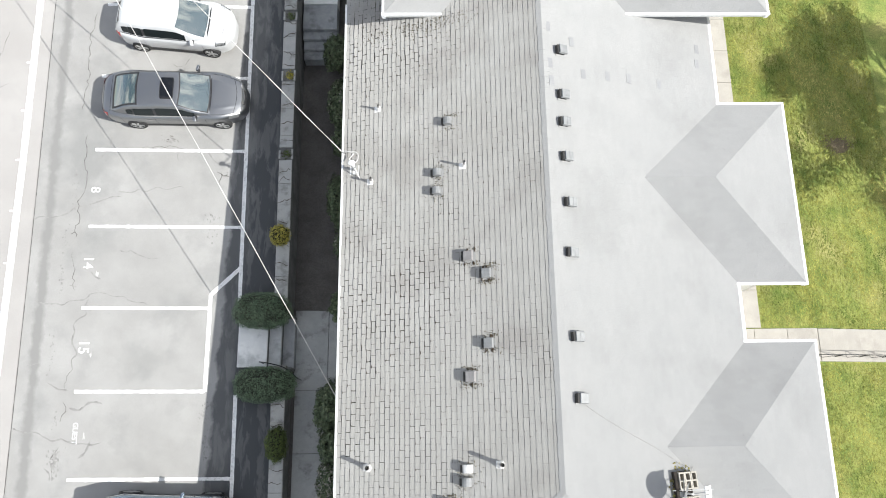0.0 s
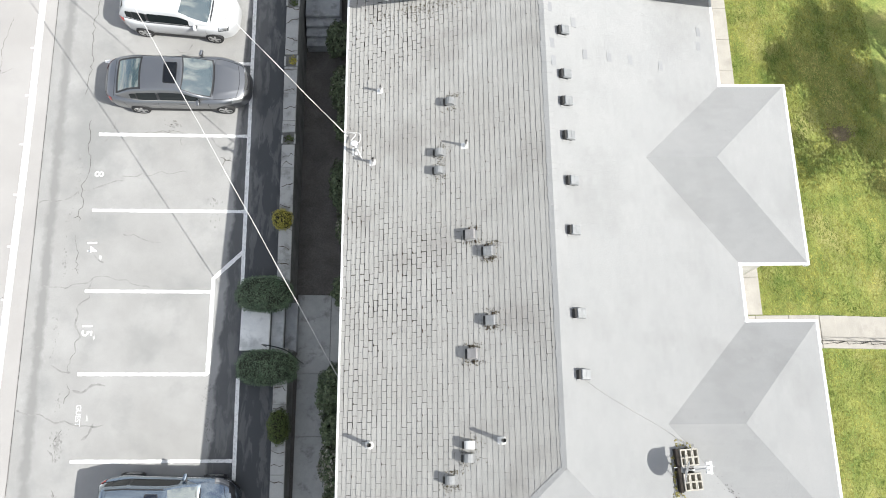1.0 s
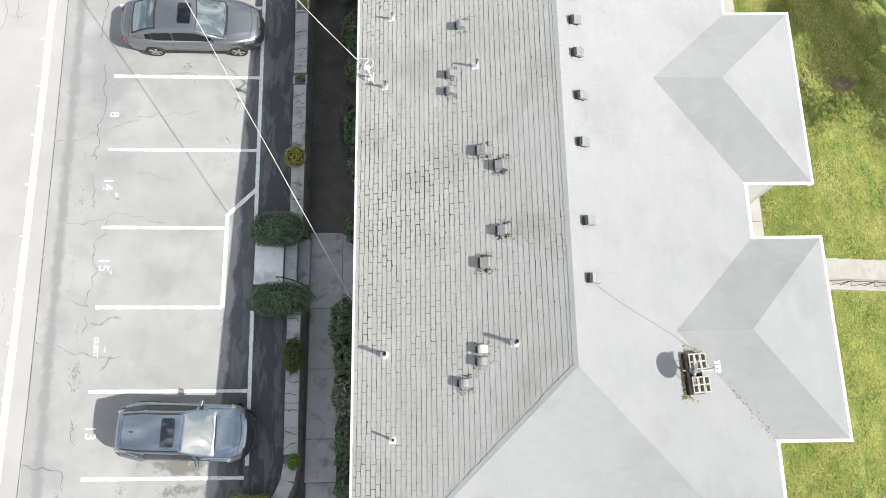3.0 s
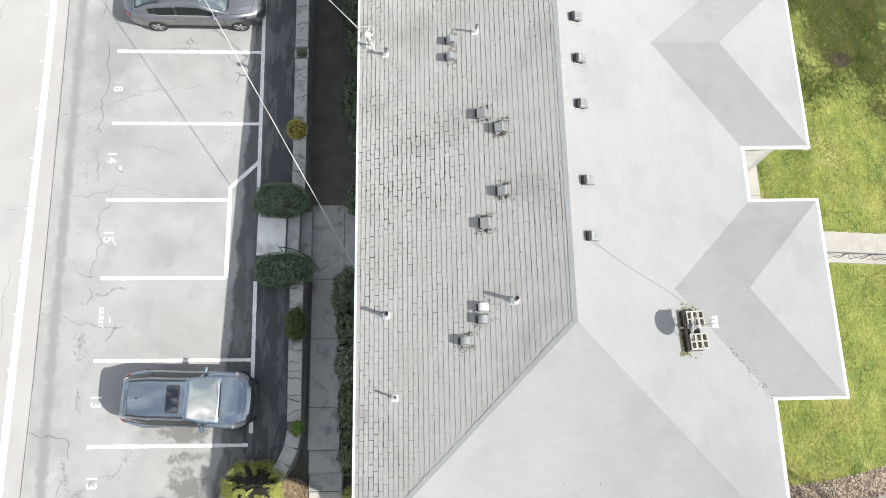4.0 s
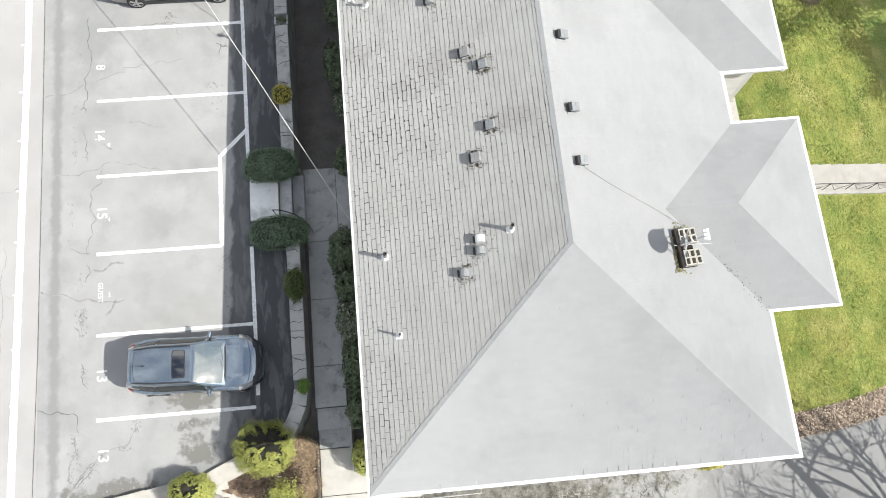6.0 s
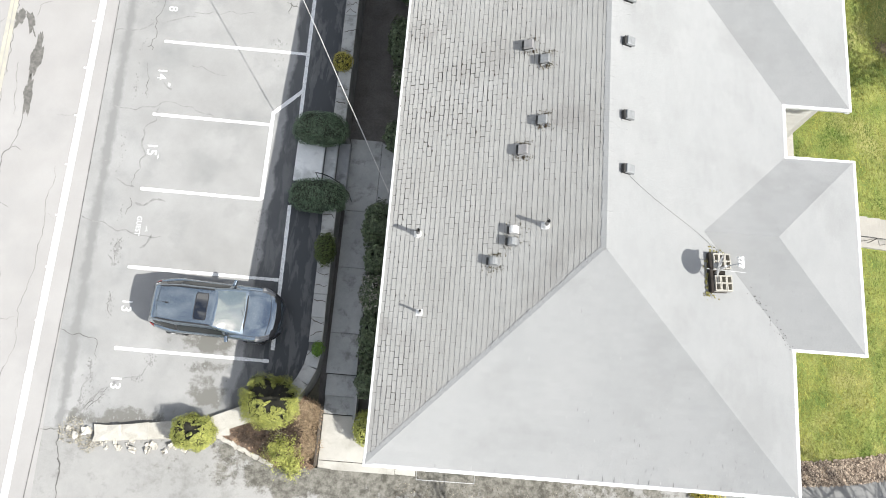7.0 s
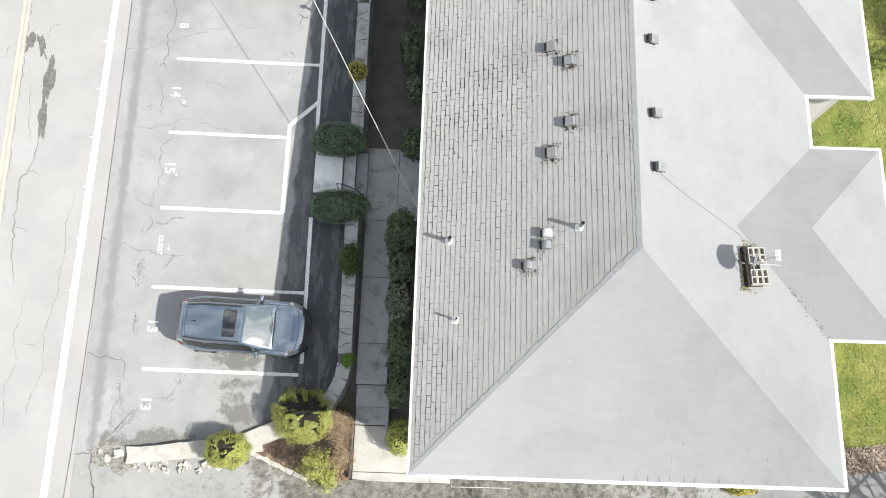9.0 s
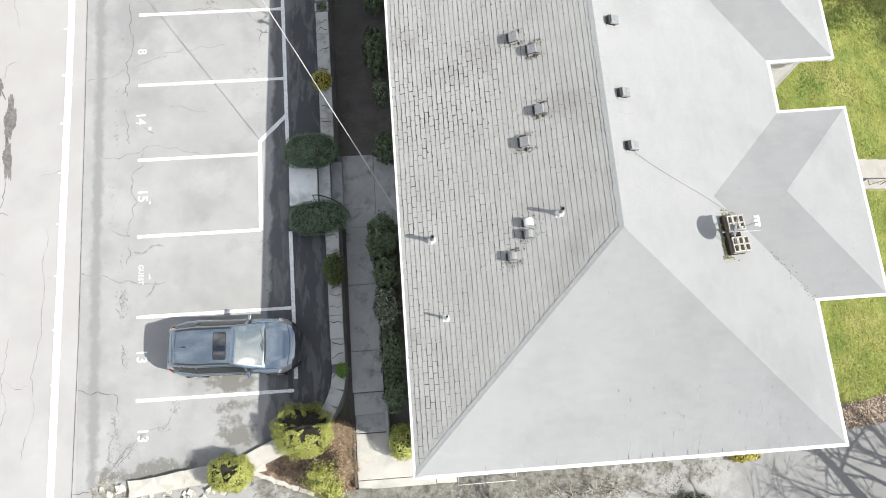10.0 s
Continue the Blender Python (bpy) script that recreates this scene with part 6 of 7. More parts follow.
def z_bed(x, y):
    k = min(max((x + 8.3) / 3.2, 0), 1)
    return z_lot(-8.3, -6.8) + 0.05 - 0.75 * k ** 1.3 + 0.12 * (y + 7.8) * 0.5


bm = bmesh.new()
f = bm.faces.new([bm.verts.new((x, y, 0)) for x, y in BED])
out = bmesh.ops.triangulate(bm, faces=[f])
bmesh.ops.subdivide_edges(bm, edges=bm.edges[:], cuts=4, use_grid_fill=True)
for v in bm.verts:
    v.co.z = z_bed(v.co.x, v.co.y) + 0.05 * noise.noise((v.co.x * 3, v.co.y * 3, 0))
for v in lot.data.vertices:
    if inside((v.co.x, v.co.y), BED) or (v.co.x > -5.75 and 1.9 < v.co.y < 3.85):
        v.co.z -= 1.0
tagged(part("mulch_bed", bm, M["mulch"], None, "reddish bark mulch bed at the lot's corner"), kind="structure")
spots = []
while len(spots) < 2600:
    x, y = random.uniform(-8.3, -5.05), random.uniform(-7.85, -5.3)
    if inside((x, y), BED) and (x > -5.95 or random.random() < 0.12):
        spots.append((x, y, z_bed(x, y) + 0.02))
flakes("bark_chips", spots, 0.035, M["chips"], 0.5, None, "loose red-brown bark chips on the bed", "mulch")


def dry_clump(x, y, z, n, tall, spread, label, mat="dry"):
    ob = empty("dry_grass", pose(x, y, z), label, "dry grass", "dry clumps")
    verts, faces = [], []
    for _ in range(n):
        a, s = random.uniform(0, 6.28), spread * random.random() ** 0.6
        b_, l_ = random.uniform(0, 6.28), tall * random.uniform(0.3, 0.9)
        root = Vector((math.cos(a) * s, math.sin(a) * s, 0))
        tip = root + Vector((math.cos(b_) * l_ * 0.8, math.sin(b_) * l_ * 0.8, tall * random.uniform(0.15, 0.8)))
        side = Vector((-math.sin(b_), math.cos(b_), 0)) * 0.007
        mid_ = (root + tip) / 2 + Vector((0, 0, tall * 0.2))
        b = len(verts)
        verts += [root - side, root + side, mid_ + side, mid_ - side, tip]
        faces += [(b, b + 1, b + 2, b + 3), (b + 3, b + 2, b + 4)]
    part("stalks", mesh_of("stalks", verts, faces, M[mat]), None, ob)
    return ob


dry_clump(-5.45, -6.2, z_bed(-5.45, -6.2), 1100, 0.42, 0.42, "tan dry grass clump on the mulch bed")
dry_clump(-5.35, -7.05, z_bed(-5.35, -7.05), 900, 0.4, 0.4, "tan dry grass clump on the mulch bed")
dry_clump(-6.8, -6.85, z_bed(-6.8, -6.85), 900, 0.35, 0.5, "dark dead stalks on the mulch bed", "dead")
dry_clump(-6.0, -6.75, z_bed(-6.0, -6.75), 900, 0.35, 0.45, "dark dead stalks on the mulch bed", "dead")
dry_clump(-7.35, -6.75, z_bed(-7.35, -6.75), 500, 0.25, 0.4, "dark dead stalks on the mulch bed", "dead")
dry_clump(-6.45, -7.0, z_bed(-6.45, -7.0), 260, 0.35, 0.4, "pale dry stalks among dead leaves", "straw")
dry_clump(-5.4, -5.9, z_bed(-5.4, -5.9), 700, 0.35, 0.35, "tan dry grass clump on the mulch bed")

swall = empty("south_wall", pose(0, 0, 0), "low whitewashed stone wall at the lot's south end", "wall", kind="structure")


def rough_block(centre, size, mat, name, parent, jag=0.06, turn=0.0):
    bm = bmesh.new()
    bmesh.ops.create_cube(bm, size=1.0)
    bmesh.ops.subdivide_edges(bm, edges=bm.edges[:], cuts=1, use_grid_fill=True)
    for v in bm.verts:
        d = Vector((noise.noise(v.co * 2 + Vector(centre)), noise.noise(v.co * 2 + Vector((9, 0, 0)) + Vector(centre)), noise.noise(v.co * 2 + Vector((0, 9, 0)) + Vector(centre))))
        v.co = Vector((v.co.x * size[0], v.co.y * size[1], v.co.z * size[2])) + d * jag
    bmesh.ops.rotate(bm, cent=(0, 0, 0), matrix=Matrix.Rotation(turn, 3, "Z"), verts=bm.verts)
    ob = part(name, bm, mat, parent)
    ob.location = centre
    return ob


for i in range(5):
    x = -11.85 + 0.88 * i
    y = -7.15 + 0.105 * i
    rough_block((x, y, z_lot(x, y) + 0.02), (0.9, 0.5, 0.34), M["whitewall"], "wall_stone", swall, 0.09, 0.12)
apron = [(-8.5, -6.95), (-7.9, -6.72), (-6.9, -6.3), (-7.1, -5.75), (-7.6, -5.95), (-8.55, -6.38)]
bm = bmesh.new()
f = bm.faces.new([bm.verts.new((x, y, z_lot(x, y) + 0.17)) for x, y in apron])
out = bmesh.ops.extrude_face_region(bm, geom=[f])
bmesh.ops.translate(bm, vec=(0, 0, -0.3), verts=[v for v in out["geom"] if isinstance(v, bmesh.types.BMVert)])
bmesh.ops.recalc_face_normals(bm, faces=bm.faces)
part("wall_apron", bm, M["whitewall"], swall)
for x, y, s in ((-12.6, -7.15, 0.42), (-12.95, -7.3, 0.3), (-11.0, -7.62, 0.36), (-10.5, -7.62, 0.3), (-9.7, -7.4, 0.4), (-9.4, -7.3, 0.28), (-11.5, -7.6, 0.28), (-12.3, -7.55, 0.24), (-9.95, -7.62, 0.22), (-13.2, -7.1, 0.2)):
    ob = rough_block((x, y, z_lot(x, y) + s * 0.16), (s * 0.6, s * random.uniform(0.35, 0.55), s * 0.36), M["stone"], "rubble_stone", None, 0.1, random.uniform(0, 3))
    tagged(ob, "tumbled pale rubble stone at the wall's foot", "stone", "rubble stones")
for k in range(16):
    x = random.uniform(-12.9, -9.2)
    y, s = -7.5 + 0.05 * (x + 11) + random.uniform(-0.1, 0.16), random.uniform(0.08, 0.17)
    ob = rough_block((x, y, z_lot(x, y) + s * 0.15), (s, s * random.uniform(0.6, 0.9), s * 0.6), M["stone"], "rubble_stone", None, 0.035, random.uniform(0, 3))
    tagged(ob, "small tumbled rubble stone at the wall's foot", "stone", "rubble stones")
for k in range(8):
    x, y = -8.15 + 0.235 * k, -7.02 - 0.105 * k
    ob = rough_block((x, y, z_bed(x, y) + 0.03), (random.uniform(0.2, 0.3), random.uniform(0.1, 0.15), 0.12), M["whitewall"], "edging_stone", None, 0.04, -0.42 + random.uniform(-0.2, 0.2))
    tagged(ob, "pale flat edging stone along the mulch bed", "stone", "edging stones")
dry_clump(-13.1, -7.15, z_lot(-13.1, -7.15), 500, 0.1, 0.45, "straw-coloured weeds at the wall's end", "straw")
dry_clump(-12.5, -7.45, z_lot(-12.5, -7.45), 380, 0.1, 0.4, "straw-coloured weeds at the wall's end", "straw")


def bare_shrub(x, y, z, tall, n, mat, label):
    ob = empty("bare_shrub", pose(x, y, z), label, "shrub", "bare shrubs")
    bm = bmesh.new()
    for _ in range(n):
        a = random.uniform(0, 6.28)
        p = Vector((0.05 * math.cos(a), 0.05 * math.sin(a), 0))
        d = Vector((math.cos(a) * random.uniform(0.1, 0.7), math.sin(a) * random.uniform(0.1, 0.7), 1)).normalized()
        r = 0.014
        for k in range(4):
            q = p + d * tall * 0.28
            rod(bm, p, q, r, r * 0.7, 5, False)
            if k:
                for _ in range(2):
                    e = (d + Vector((random.gauss(0, 0.5), random.gauss(0, 0.5), 0.1))).normalized()
                    rod(bm, p, p + e * tall * 0.22, r * 0.5, r * 0.2, 4, False)
            p, r = q, r * 0.68
            d = (d + Vector((random.gauss(0, 0.22), random.gauss(0, 0.22), 0))).normalized()
    part("branches", bm, mat, ob)
    return ob


for x, y, h in ((3.2, -8.55, 1.3), (3.9, -8.5, 1.6), (2.4, -8.7, 1.1), (5.2, -8.8, 1.0)):
    bare_shrub(x, y, z_south(x, y) - 0.02, h, 7, M["paletwig"], "bare shrub with pale twigs below the eave")
bush("south_shrub", 9.0, -7.75, z_south(9.0, -7.75), lumpy(0.55, 0.25, 0.35, 0.3, 2.6, 2, 3.0), 900, 0.05, M["gold"], "yellowing low shrub at the house's south corner", "shrub", "", 0.6, 3, 0.25)


# ---- trees whose shade falls on lawn and drive ----
def limbs(bm, p, d, length, r, depth, tips, spread=0.55, kids=3):
    q = p + d * length
    rod(bm, p, q, r, r * 0.62, 7 if depth > 2 else 5, False)
    if depth == 0:
        tips.append(q)
        return
    for k in range(kids):
        e = (d + Vector((random.gauss(0, spread), random.gauss(0, spread), random.gauss(0.08, spread * 0.6)))).normalized()
        limbs(bm, p + d * length * random.uniform(0.65, 1.0), e, length * random.uniform(0.6, 0.82), r * 0.58, depth - 1, tips, spread, kids)


def tree(x, y, z, high, r, depth, leaves, label, group, spread=0.5, mat="olive", leaf_size=0.09, clump=0.55, kids=3):
    ob = empty("tree", pose(x, y, z), label, "tree", group)
    bm, tips = bmesh.new(), []
    limbs(bm, Vector((0, 0, -0.2)), Vector((0.04, 0.02, 1)).normalized(), high * 0.3, r, depth, tips, spread, kids)
    part("trunk", bm, M["bark"], ob)
    if leaves:
        verts, faces = [], []
        for t in tips:
            vs, fs = foliage(lambda d: Vector((1, 1, 0.7)) * clump, leaves, leaf_size, 0.8, 0.2)
            b = len(verts)
            verts += [v + t for v in vs]
            faces += [tuple(b + i for i in f_) for f_ in fs]
        part("crown", mesh_of("crown", verts, faces, M[mat]), None, ob)
    return ob


def smooth(a, b, t):
    t = min(max((t - a) / (b - a), 0), 1)
    return t * t * (3 - 2 * t)


random.seed(11)
tree(27.4, 11.7, LAWN - 2.3, 15.0, 0.34, 5, 200, "leafy broad tree standing out on the lawn", "lawn trees", 0.42, "olive", 0.07, 0.8)
tree(30.0, 9.5, LAWN - 2.8, 15.0, 0.34, 5, 200, "leafy broad tree standing out on the lawn", "lawn trees", 0.42, "olive", 0.07, 0.8)
random.seed(5)
tree(21.6, -13.4, LAWN - 1.4, 11.5, 0.22, 6, 0, "tall bare tree beside the driveway", "bare trees", 0.45)
tree(19.6, -12.0, LAWN - 0.9, 13.0, 0.25, 6, 0, "tall bare tree beside the driveway", "bare trees", 0.42)


def leaning_tree():
    """A bare tree that leans out over the drive, forked low down."""
    base = Vector((15.06, -12.1, LAWN - 0.35))
    ob = empty("tree", pose(*base), "bare forked tree leaning over the driveway", "tree", "bare trees")
    bm, tips = bmesh.new(), []
    low, fork, high = Vector((16.97, -10.97, LAWN + 3.5)), Vector((17.44, -10.55, LAWN + 4.6)), Vector((18.1, -10.2, LAWN + 6.2))
    runs = [[base, low, fork, high], [fork, Vector((18.5, -9.9, LAWN + 5.1)), Vector((19.78, -9.38, LAWN + 5.6))],
            [low, Vector((16.62, -11.12, LAWN + 4.2)), Vector((16.42, -11.02, LAWN + 4.8)), Vector((15.43, -10.65, LAWN + 6.0))],
            [fork, Vector((19.52, -11.16, LAWN + 5.2))]]
    for run, r in zip(runs, (0.2, 0.075, 0.055, 0.06)):
        for i, (p, q) in enumerate(zip(run, run[1:])):
            r2 = r * (0.88 if run is runs[0] else 0.66)
            rod(bm, p - base, q - base, r, r2, 9, False)
            for _ in range(5 if i or run is not runs[0] else 0):
                side = ((q - p).normalized() + Vector((random.gauss(0, 0.6), random.gauss(0, 0.6), random.gauss(0.1, 0.4)))).normalized()
                limbs(bm, p.lerp(q, random.uniform(0.3, 0.95)) - base, side, random.uniform(0.55, 0.95), min(r2 * 0.42, 0.035), 4, tips, 0.5, 2)
            r = r2
    part("trunk", bm, M["bark"], ob)


leaning_tree()
tree(11.8, -12.6, LAWN - 0.1, 11.0, 0.1, 5, 0, "tall bare tree beside the driveway", "bare trees", 0.42)
tree(0.2, -13.4, z_south(0.2, -13.4), 9.0, 0.2, 6, 0, "bare tree with many fine limbs beside the driveway", "bare trees", 0.5)
tree(-2.9, -12.9, z_south(-2.9, -12.9), 7.0, 0.16, 6, 0, "bare tree with many fine limbs beside the driveway", "bare trees", 0.5)
tree(4.6, -13.6, z_south(4.6, -13.6), 12.5, 0.3, 5, 0, "tall bare tree beside the driveway", "bare trees", 0.42)
random.seed(21)

# litter and grit caught on the roof
def on_bay(x, y):
    return EAVE + PITCH * (y + 3.45) + 0.02


def on_south(x, y):
    return EAVE + PITCH * (y - S_) + 0.015


spots = []
for _ in range(46):
    k = random.random()
    x, y = 6.9 + 1.4 * k + random.gauss(0, 0.07), -2.0 - 1.35 * k + random.gauss(0, 0.06)
    spots.append((x, y, max(on_bay(x, y), east_z(x)) + 0.015))
flakes("valley_litter", spots, 0.02, M["tray"], 0.6, None, "dark twigs and leaves caught in a roof valley", "leaves")
def ticks(name, spots, label, category, fall=PITCH):
    """Lifted tab edges and slipped chips, each a thin sliver along the slope."""
    verts, faces = [], []
    for x, y, z, w_, l_ in spots:
        b = len(verts)
        verts += [(x - w_, y - l_, z - fall * l_), (x + w_, y - l_, z - fall * l_), (x + w_ * 0.4, y + l_, z + fall * l_), (x - w_ * 0.6, y + l_, z + fall * l_), (x, y, z + 0.004)]
        faces += [(b, b + 1, b + 4), (b + 1, b + 2, b + 4), (b + 2, b + 3, b + 4), (b + 3, b, b + 4)]
    tagged(part(name, mesh_of(name, verts, faces, M["chip"]), None), label, category, kind="stuff")


spots = []
for _ in range(130):
    x, y = random.gauss(5.2, 1.9), S_ + 0.25 + abs(random.gauss(0, 1.4))
    if abs(x - RX) < (EA - RX) - (y - S_) - 0.2:
        spots.append((x, y, on_south(x, y), random.uniform(0.003, 0.007), random.uniform(0.015, 0.045)))
for k in range(34):
    x = W + 0.3 + 0.305 * k + random.uniform(-0.03, 0.03)
    if random.random() < 0.35 + 0.5 * smooth(0, 5, x):
        spots.append((x, S_ + 0.1, on_south(x, S_ + 0.1), random.uniform(0.006, 0.014), random.uniform(0.03, 0.07)))
ticks("shingle_chips", spots, "small broken shingle slivers on the south slope", "shingle chips")
for sign in (1, -1):
    spots = []
    for y0, y1 in ((3.72, 9.2), (-3.45, 2.06)):
        half, mid_y = (y1 - y0) / 2, (y0 + y1) / 2
        for _ in range(20):
            up = random.uniform(0.05, 0.95) * half
            x, y = random.uniform(EA - up + 0.15, BAY - up - 0.15), (y0 + up) if sign > 0 else (y1 - up)
            spots.append((x, y, EAVE + PITCH * up + 0.018, random.uniform(0.002, 0.005), random.uniform(0.012, 0.032)))
    ticks("shingle_chips", spots, "lifted shingle edges on the slopes of the bays", "shingle chips", sign * PITCH)
spots = [(x, y, west_z(x) + 0.012) for x, y in ((random.gauss(-0.6, 0.8), 11.42 - abs(random.gauss(0, 0.3))) for _ in range(800)) if -2.6 < x < 1.2]
spots += [(x, y, west_z(x) + 0.012) for x, y in ((random.gauss(-0.05, 0.12), random.gauss(6.3, 0.35)) for _ in range(110))]
for vx_, vy_ in ((1.2, 3.66), (1.21, 1.87), (0.76, 1.06), (0.76, 4.16), (0.6, -1.3), (0.17, -1.97), (0.28, 8.06)):
    spots += [(x, y, west_z(x) + 0.012) for x, y in ((vx_ + random.gauss(0.05, 0.15), vy_ + random.choice((-1, 1)) * random.gauss(0.19, 0.05)) for _ in range(90))]
flakes("roof_moss", spots, 0.02, M["moss"], 0.5, None, "olive moss and grit lodged between old shingles", "moss")


# leaf litter and soil along the foot of the south wall
spots = []
for _ in range(8000):
    x = random.uniform(-2.4, 8.6)
    y = -8.75 + random.gauss(0, 0.33) + 0.1 * math.sin(x * 1.7)
    if noise.noise((x * 0.9, y * 1.2, 4.0)) > -0.25 - 0.2 * (x < 4) + 0.4 * smooth(3.5, 5.5, x):
        spots.append((x, y, z_south(x, y) + 0.004))
flakes("foundation_litter", spots[::2], 0.024, M["drylitter"], 0.35, None, "dark leaf litter and twigs along the foundation", "leaves")
flakes("dry_leaves", spots[1::9], 0.02, M["straw"], 0.3, None, "pale dry leaves along the foundation", "leaves")
bush("ground_cover", 6.7, -9.2, z_south(6.7, -9.2), lumpy(0.75, 0.32, 0.3, 0.4, 2.6, 2, 31.0), 1500, 0.04, M["shrub"], "low dark ground cover below the south eave", "shrub", "", 0.5, 4, 0.12)
spots = [(x, y, LAWN + 0.012 - 0.2 * max(0, x - 15.4)) for x, y in ((random.gauss(17.85, 0.27), random.gauss(11.95, 0.18)) for _ in range(900)) if (x - 17.2) * 0.5 + 11.2 < y]
flakes("bare_earth", spots, 0.04, M["earth"], 0.4, None, "patch of brown dead turf on the lawn", "dead turf")


# ---- cars ----
def car(m, paint, label, length, width, height, hood, deck, cabin, belt, sunroof, wagon, clearance=0.2, wheel=0.33, dark_lower=False, antenna=False, tail_lamps=True):
    """A parked car, its nose towards +x. cabin: x of the glass's foot behind, the roof's ends, and the screen's foot."""
    rear_foot, roof_back, roof_front, screen_foot = cabin
    L, Wd = length / 2, width / 2
    axles = (-L + length * (0.205 if wagon else 0.23), L - length * (0.195 if wagon else 0.176))
    ob = empty("car", m, label, "car", "parked cars")
    seam = M["pale_seam"] if paint is M["white_car"] else M["trim"]

    def half_w(x):
        e = abs(x) / L
        nose, start, power = (0.4, 0.42, 2.4) if not wagon else (0.36, 0.72, 1.5) if antenna else (0.36, 0.5, 2.2)
        if x <= 0:
            nose, start, power = 0.26, 0.5, 2.4
        w = Wd * (1 - nose * max(0, (e - start) / (1 - start)) ** power)
        flare = sum(math.exp(-((x - xw) / 0.34) ** 2) for xw in axles)
        return w * (0.985 + 0.02 * flare) * math.sqrt(1 - (0.45 if antenna else 0.62) * max(0, (e - 0.88) / 0.12) ** 2)

    def top(x):
        """Height of hood, waist and deck along the car."""
        if x > screen_foot - 0.1:
            s = (x - screen_foot + 0.1) / (L - screen_foot + 0.1)
            return belt + 0.02 - (belt + 0.02 - hood) * s ** 1.8 - 0.12 * max(0, (s - 0.86) / 0.14) ** 2
        if x < rear_foot + 0.05:
            s = (rear_foot + 0.05 - x) / max(rear_foot + 0.05 + L, 0.05)
            return belt + 0.02 - (belt + 0.02 - deck) * s - 0.1 * max(0, (s - 0.85) / 0.15) ** 2
        return belt + 0.02

    def hull(x, v):
        w, t = half_w(x), top(x)
        a = abs(v)
        if a < 0.72:
            y = w * 0.9 * a / 0.72
            z = t - 0.045 * (a / 0.72) ** 3
            if x > screen_foot:
                z += 0.016 * math.exp(-((a - 0.5 + 0.16 * (x - screen_foot)) / 0.05) ** 2) * min(1, (x - screen_foot) / 0.2) * min(1, max(0, (L - 0.3 - x) / 0.2))
        elif a < 0.86:
            k = (a - 0.72) / 0.14
            y = w * (0.9 + 0.1 * math.sin(k * 1.57))
            z = t - 0.045 - 0.16 * k ** 1.3
        else:
            k = (a - 0.86) / 0.14
            y = w * (1.0 - 0.055 * k ** 1.5)
            z = (t - 0.205) * (1 - k) + clearance * k
        return Vector((x, math.copysign(y, v) if v else 0.0, z))

    def roof_h(x):
        if x >= roof_front:
            s = (screen_foot - x) / (screen_foot - roof_front)
            s = min(max(s, 0), 1)
            return belt + (height - belt - 0.03) * (1.14 * s - 0.14 * s * s)
        if x <= roof_back:
            s = (x - rear_foot) / (roof_back - rear_foot)
            return belt + (height - belt - 0.045) * math.sin(min(max(s, 0), 1) * 1.5708) ** 0.92
        s = (x - roof_back) / (roof_front - roof_back)
        return height - 0.045 + 0.015 * s + 0.035 * math.sin(s * math.pi)

    def cab(x, v):
        hz = max(roof_h(x), belt)
        k = (hz - belt) / (height - belt)
        bow = smooth(roof_front - 0.05, roof_front + 0.4, x) * min(1, k * 3)
        taper = 1 - 0.12 * smooth(screen_foot - 0.7, screen_foot + 0.05, x) - (0.14 if not wagon else 0.16) * smooth(-(rear_foot + 1.1), -rear_foot, -x) - 0.1 * max(0, (rear_foot + 0.3 - x) / 0.3) ** 2
        wb, wt = Wd * 0.92 * taper, Wd * 0.68 * taper
        wt = wb + (wt - wb) * k
        a = abs(v)
        if a < 0.66:
            y = wt * 0.94 * a / 0.66
            z = hz - (0.035 * k + 0.05 * bow) * (a / 0.66) ** 2
        elif a < 0.76:
            q = (a - 0.66) / 0.1
            y = wt * (0.94 + 0.06 * q)
            z = hz - 0.035 * k - 0.05 * bow - 0.05 * k * q
        else:
            q = (a - 0.76) / 0.24
            y = wt + (wb - wt) * q ** 0.9
            z = (hz - 0.085 * k - 0.05 * bow) * (1 - q) + (belt - 0.04) * q
        return Vector((x, math.copysign(y, v) if v else 0.0, z))

    def sheet(fn, x0, x1, v0, v1, nx, nv, lift=0.0, taper=0.0, ends=False, corner=0.0):
        """A patch of the body's surface, lifted off it, its corners drawn in."""
        verts, faces = [], []
        for i in range(nx + 1):
            x = x0 + (x1 - x0) * i / nx
            for j in range(nv + 1):
                v = v0 + (v1 - v0) * j / nv
                xx = x
                if corner:
                    xx = (x0 + x1) / 2 + (x - (x0 + x1) / 2) * (1 - corner * max(0, (abs(2 * j / nv - 1) - 0.76) / 0.24) ** 2)
                if taper:
                    xx = x - taper * (abs(v) / max(abs(v0), abs(v1))) ** 2
                p = fn(min(max(xx, -L), L), v)
                if lift:
                    e = 0.01
                    n = (fn(min(max(xx + e, -L), L), v) - fn(min(max(xx - e, -L), L), v)).cross(fn(xx, min(v + e, 1)) - fn(xx, max(v - e, -1)))
                    n = n.normalized() if n.length > 1e-9 else Vector((0, 0, 1))
                    if n.dot(Vector((0, p.y, p.z - belt + 0.3))) < 0:
                        n = -n
                    p = p + n * lift
                verts.append(p)
        w_ = nv + 1
        faces = [(i * w_ + j, (i + 1) * w_ + j, (i + 1) * w_ + j + 1, i * w_ + j + 1) for i in range(nx) for j in range(nv)]
        if ends:
            faces += [tuple(range(w_)), tuple(nx * w_ + j for j in range(nv, -1, -1))]
        return verts, faces

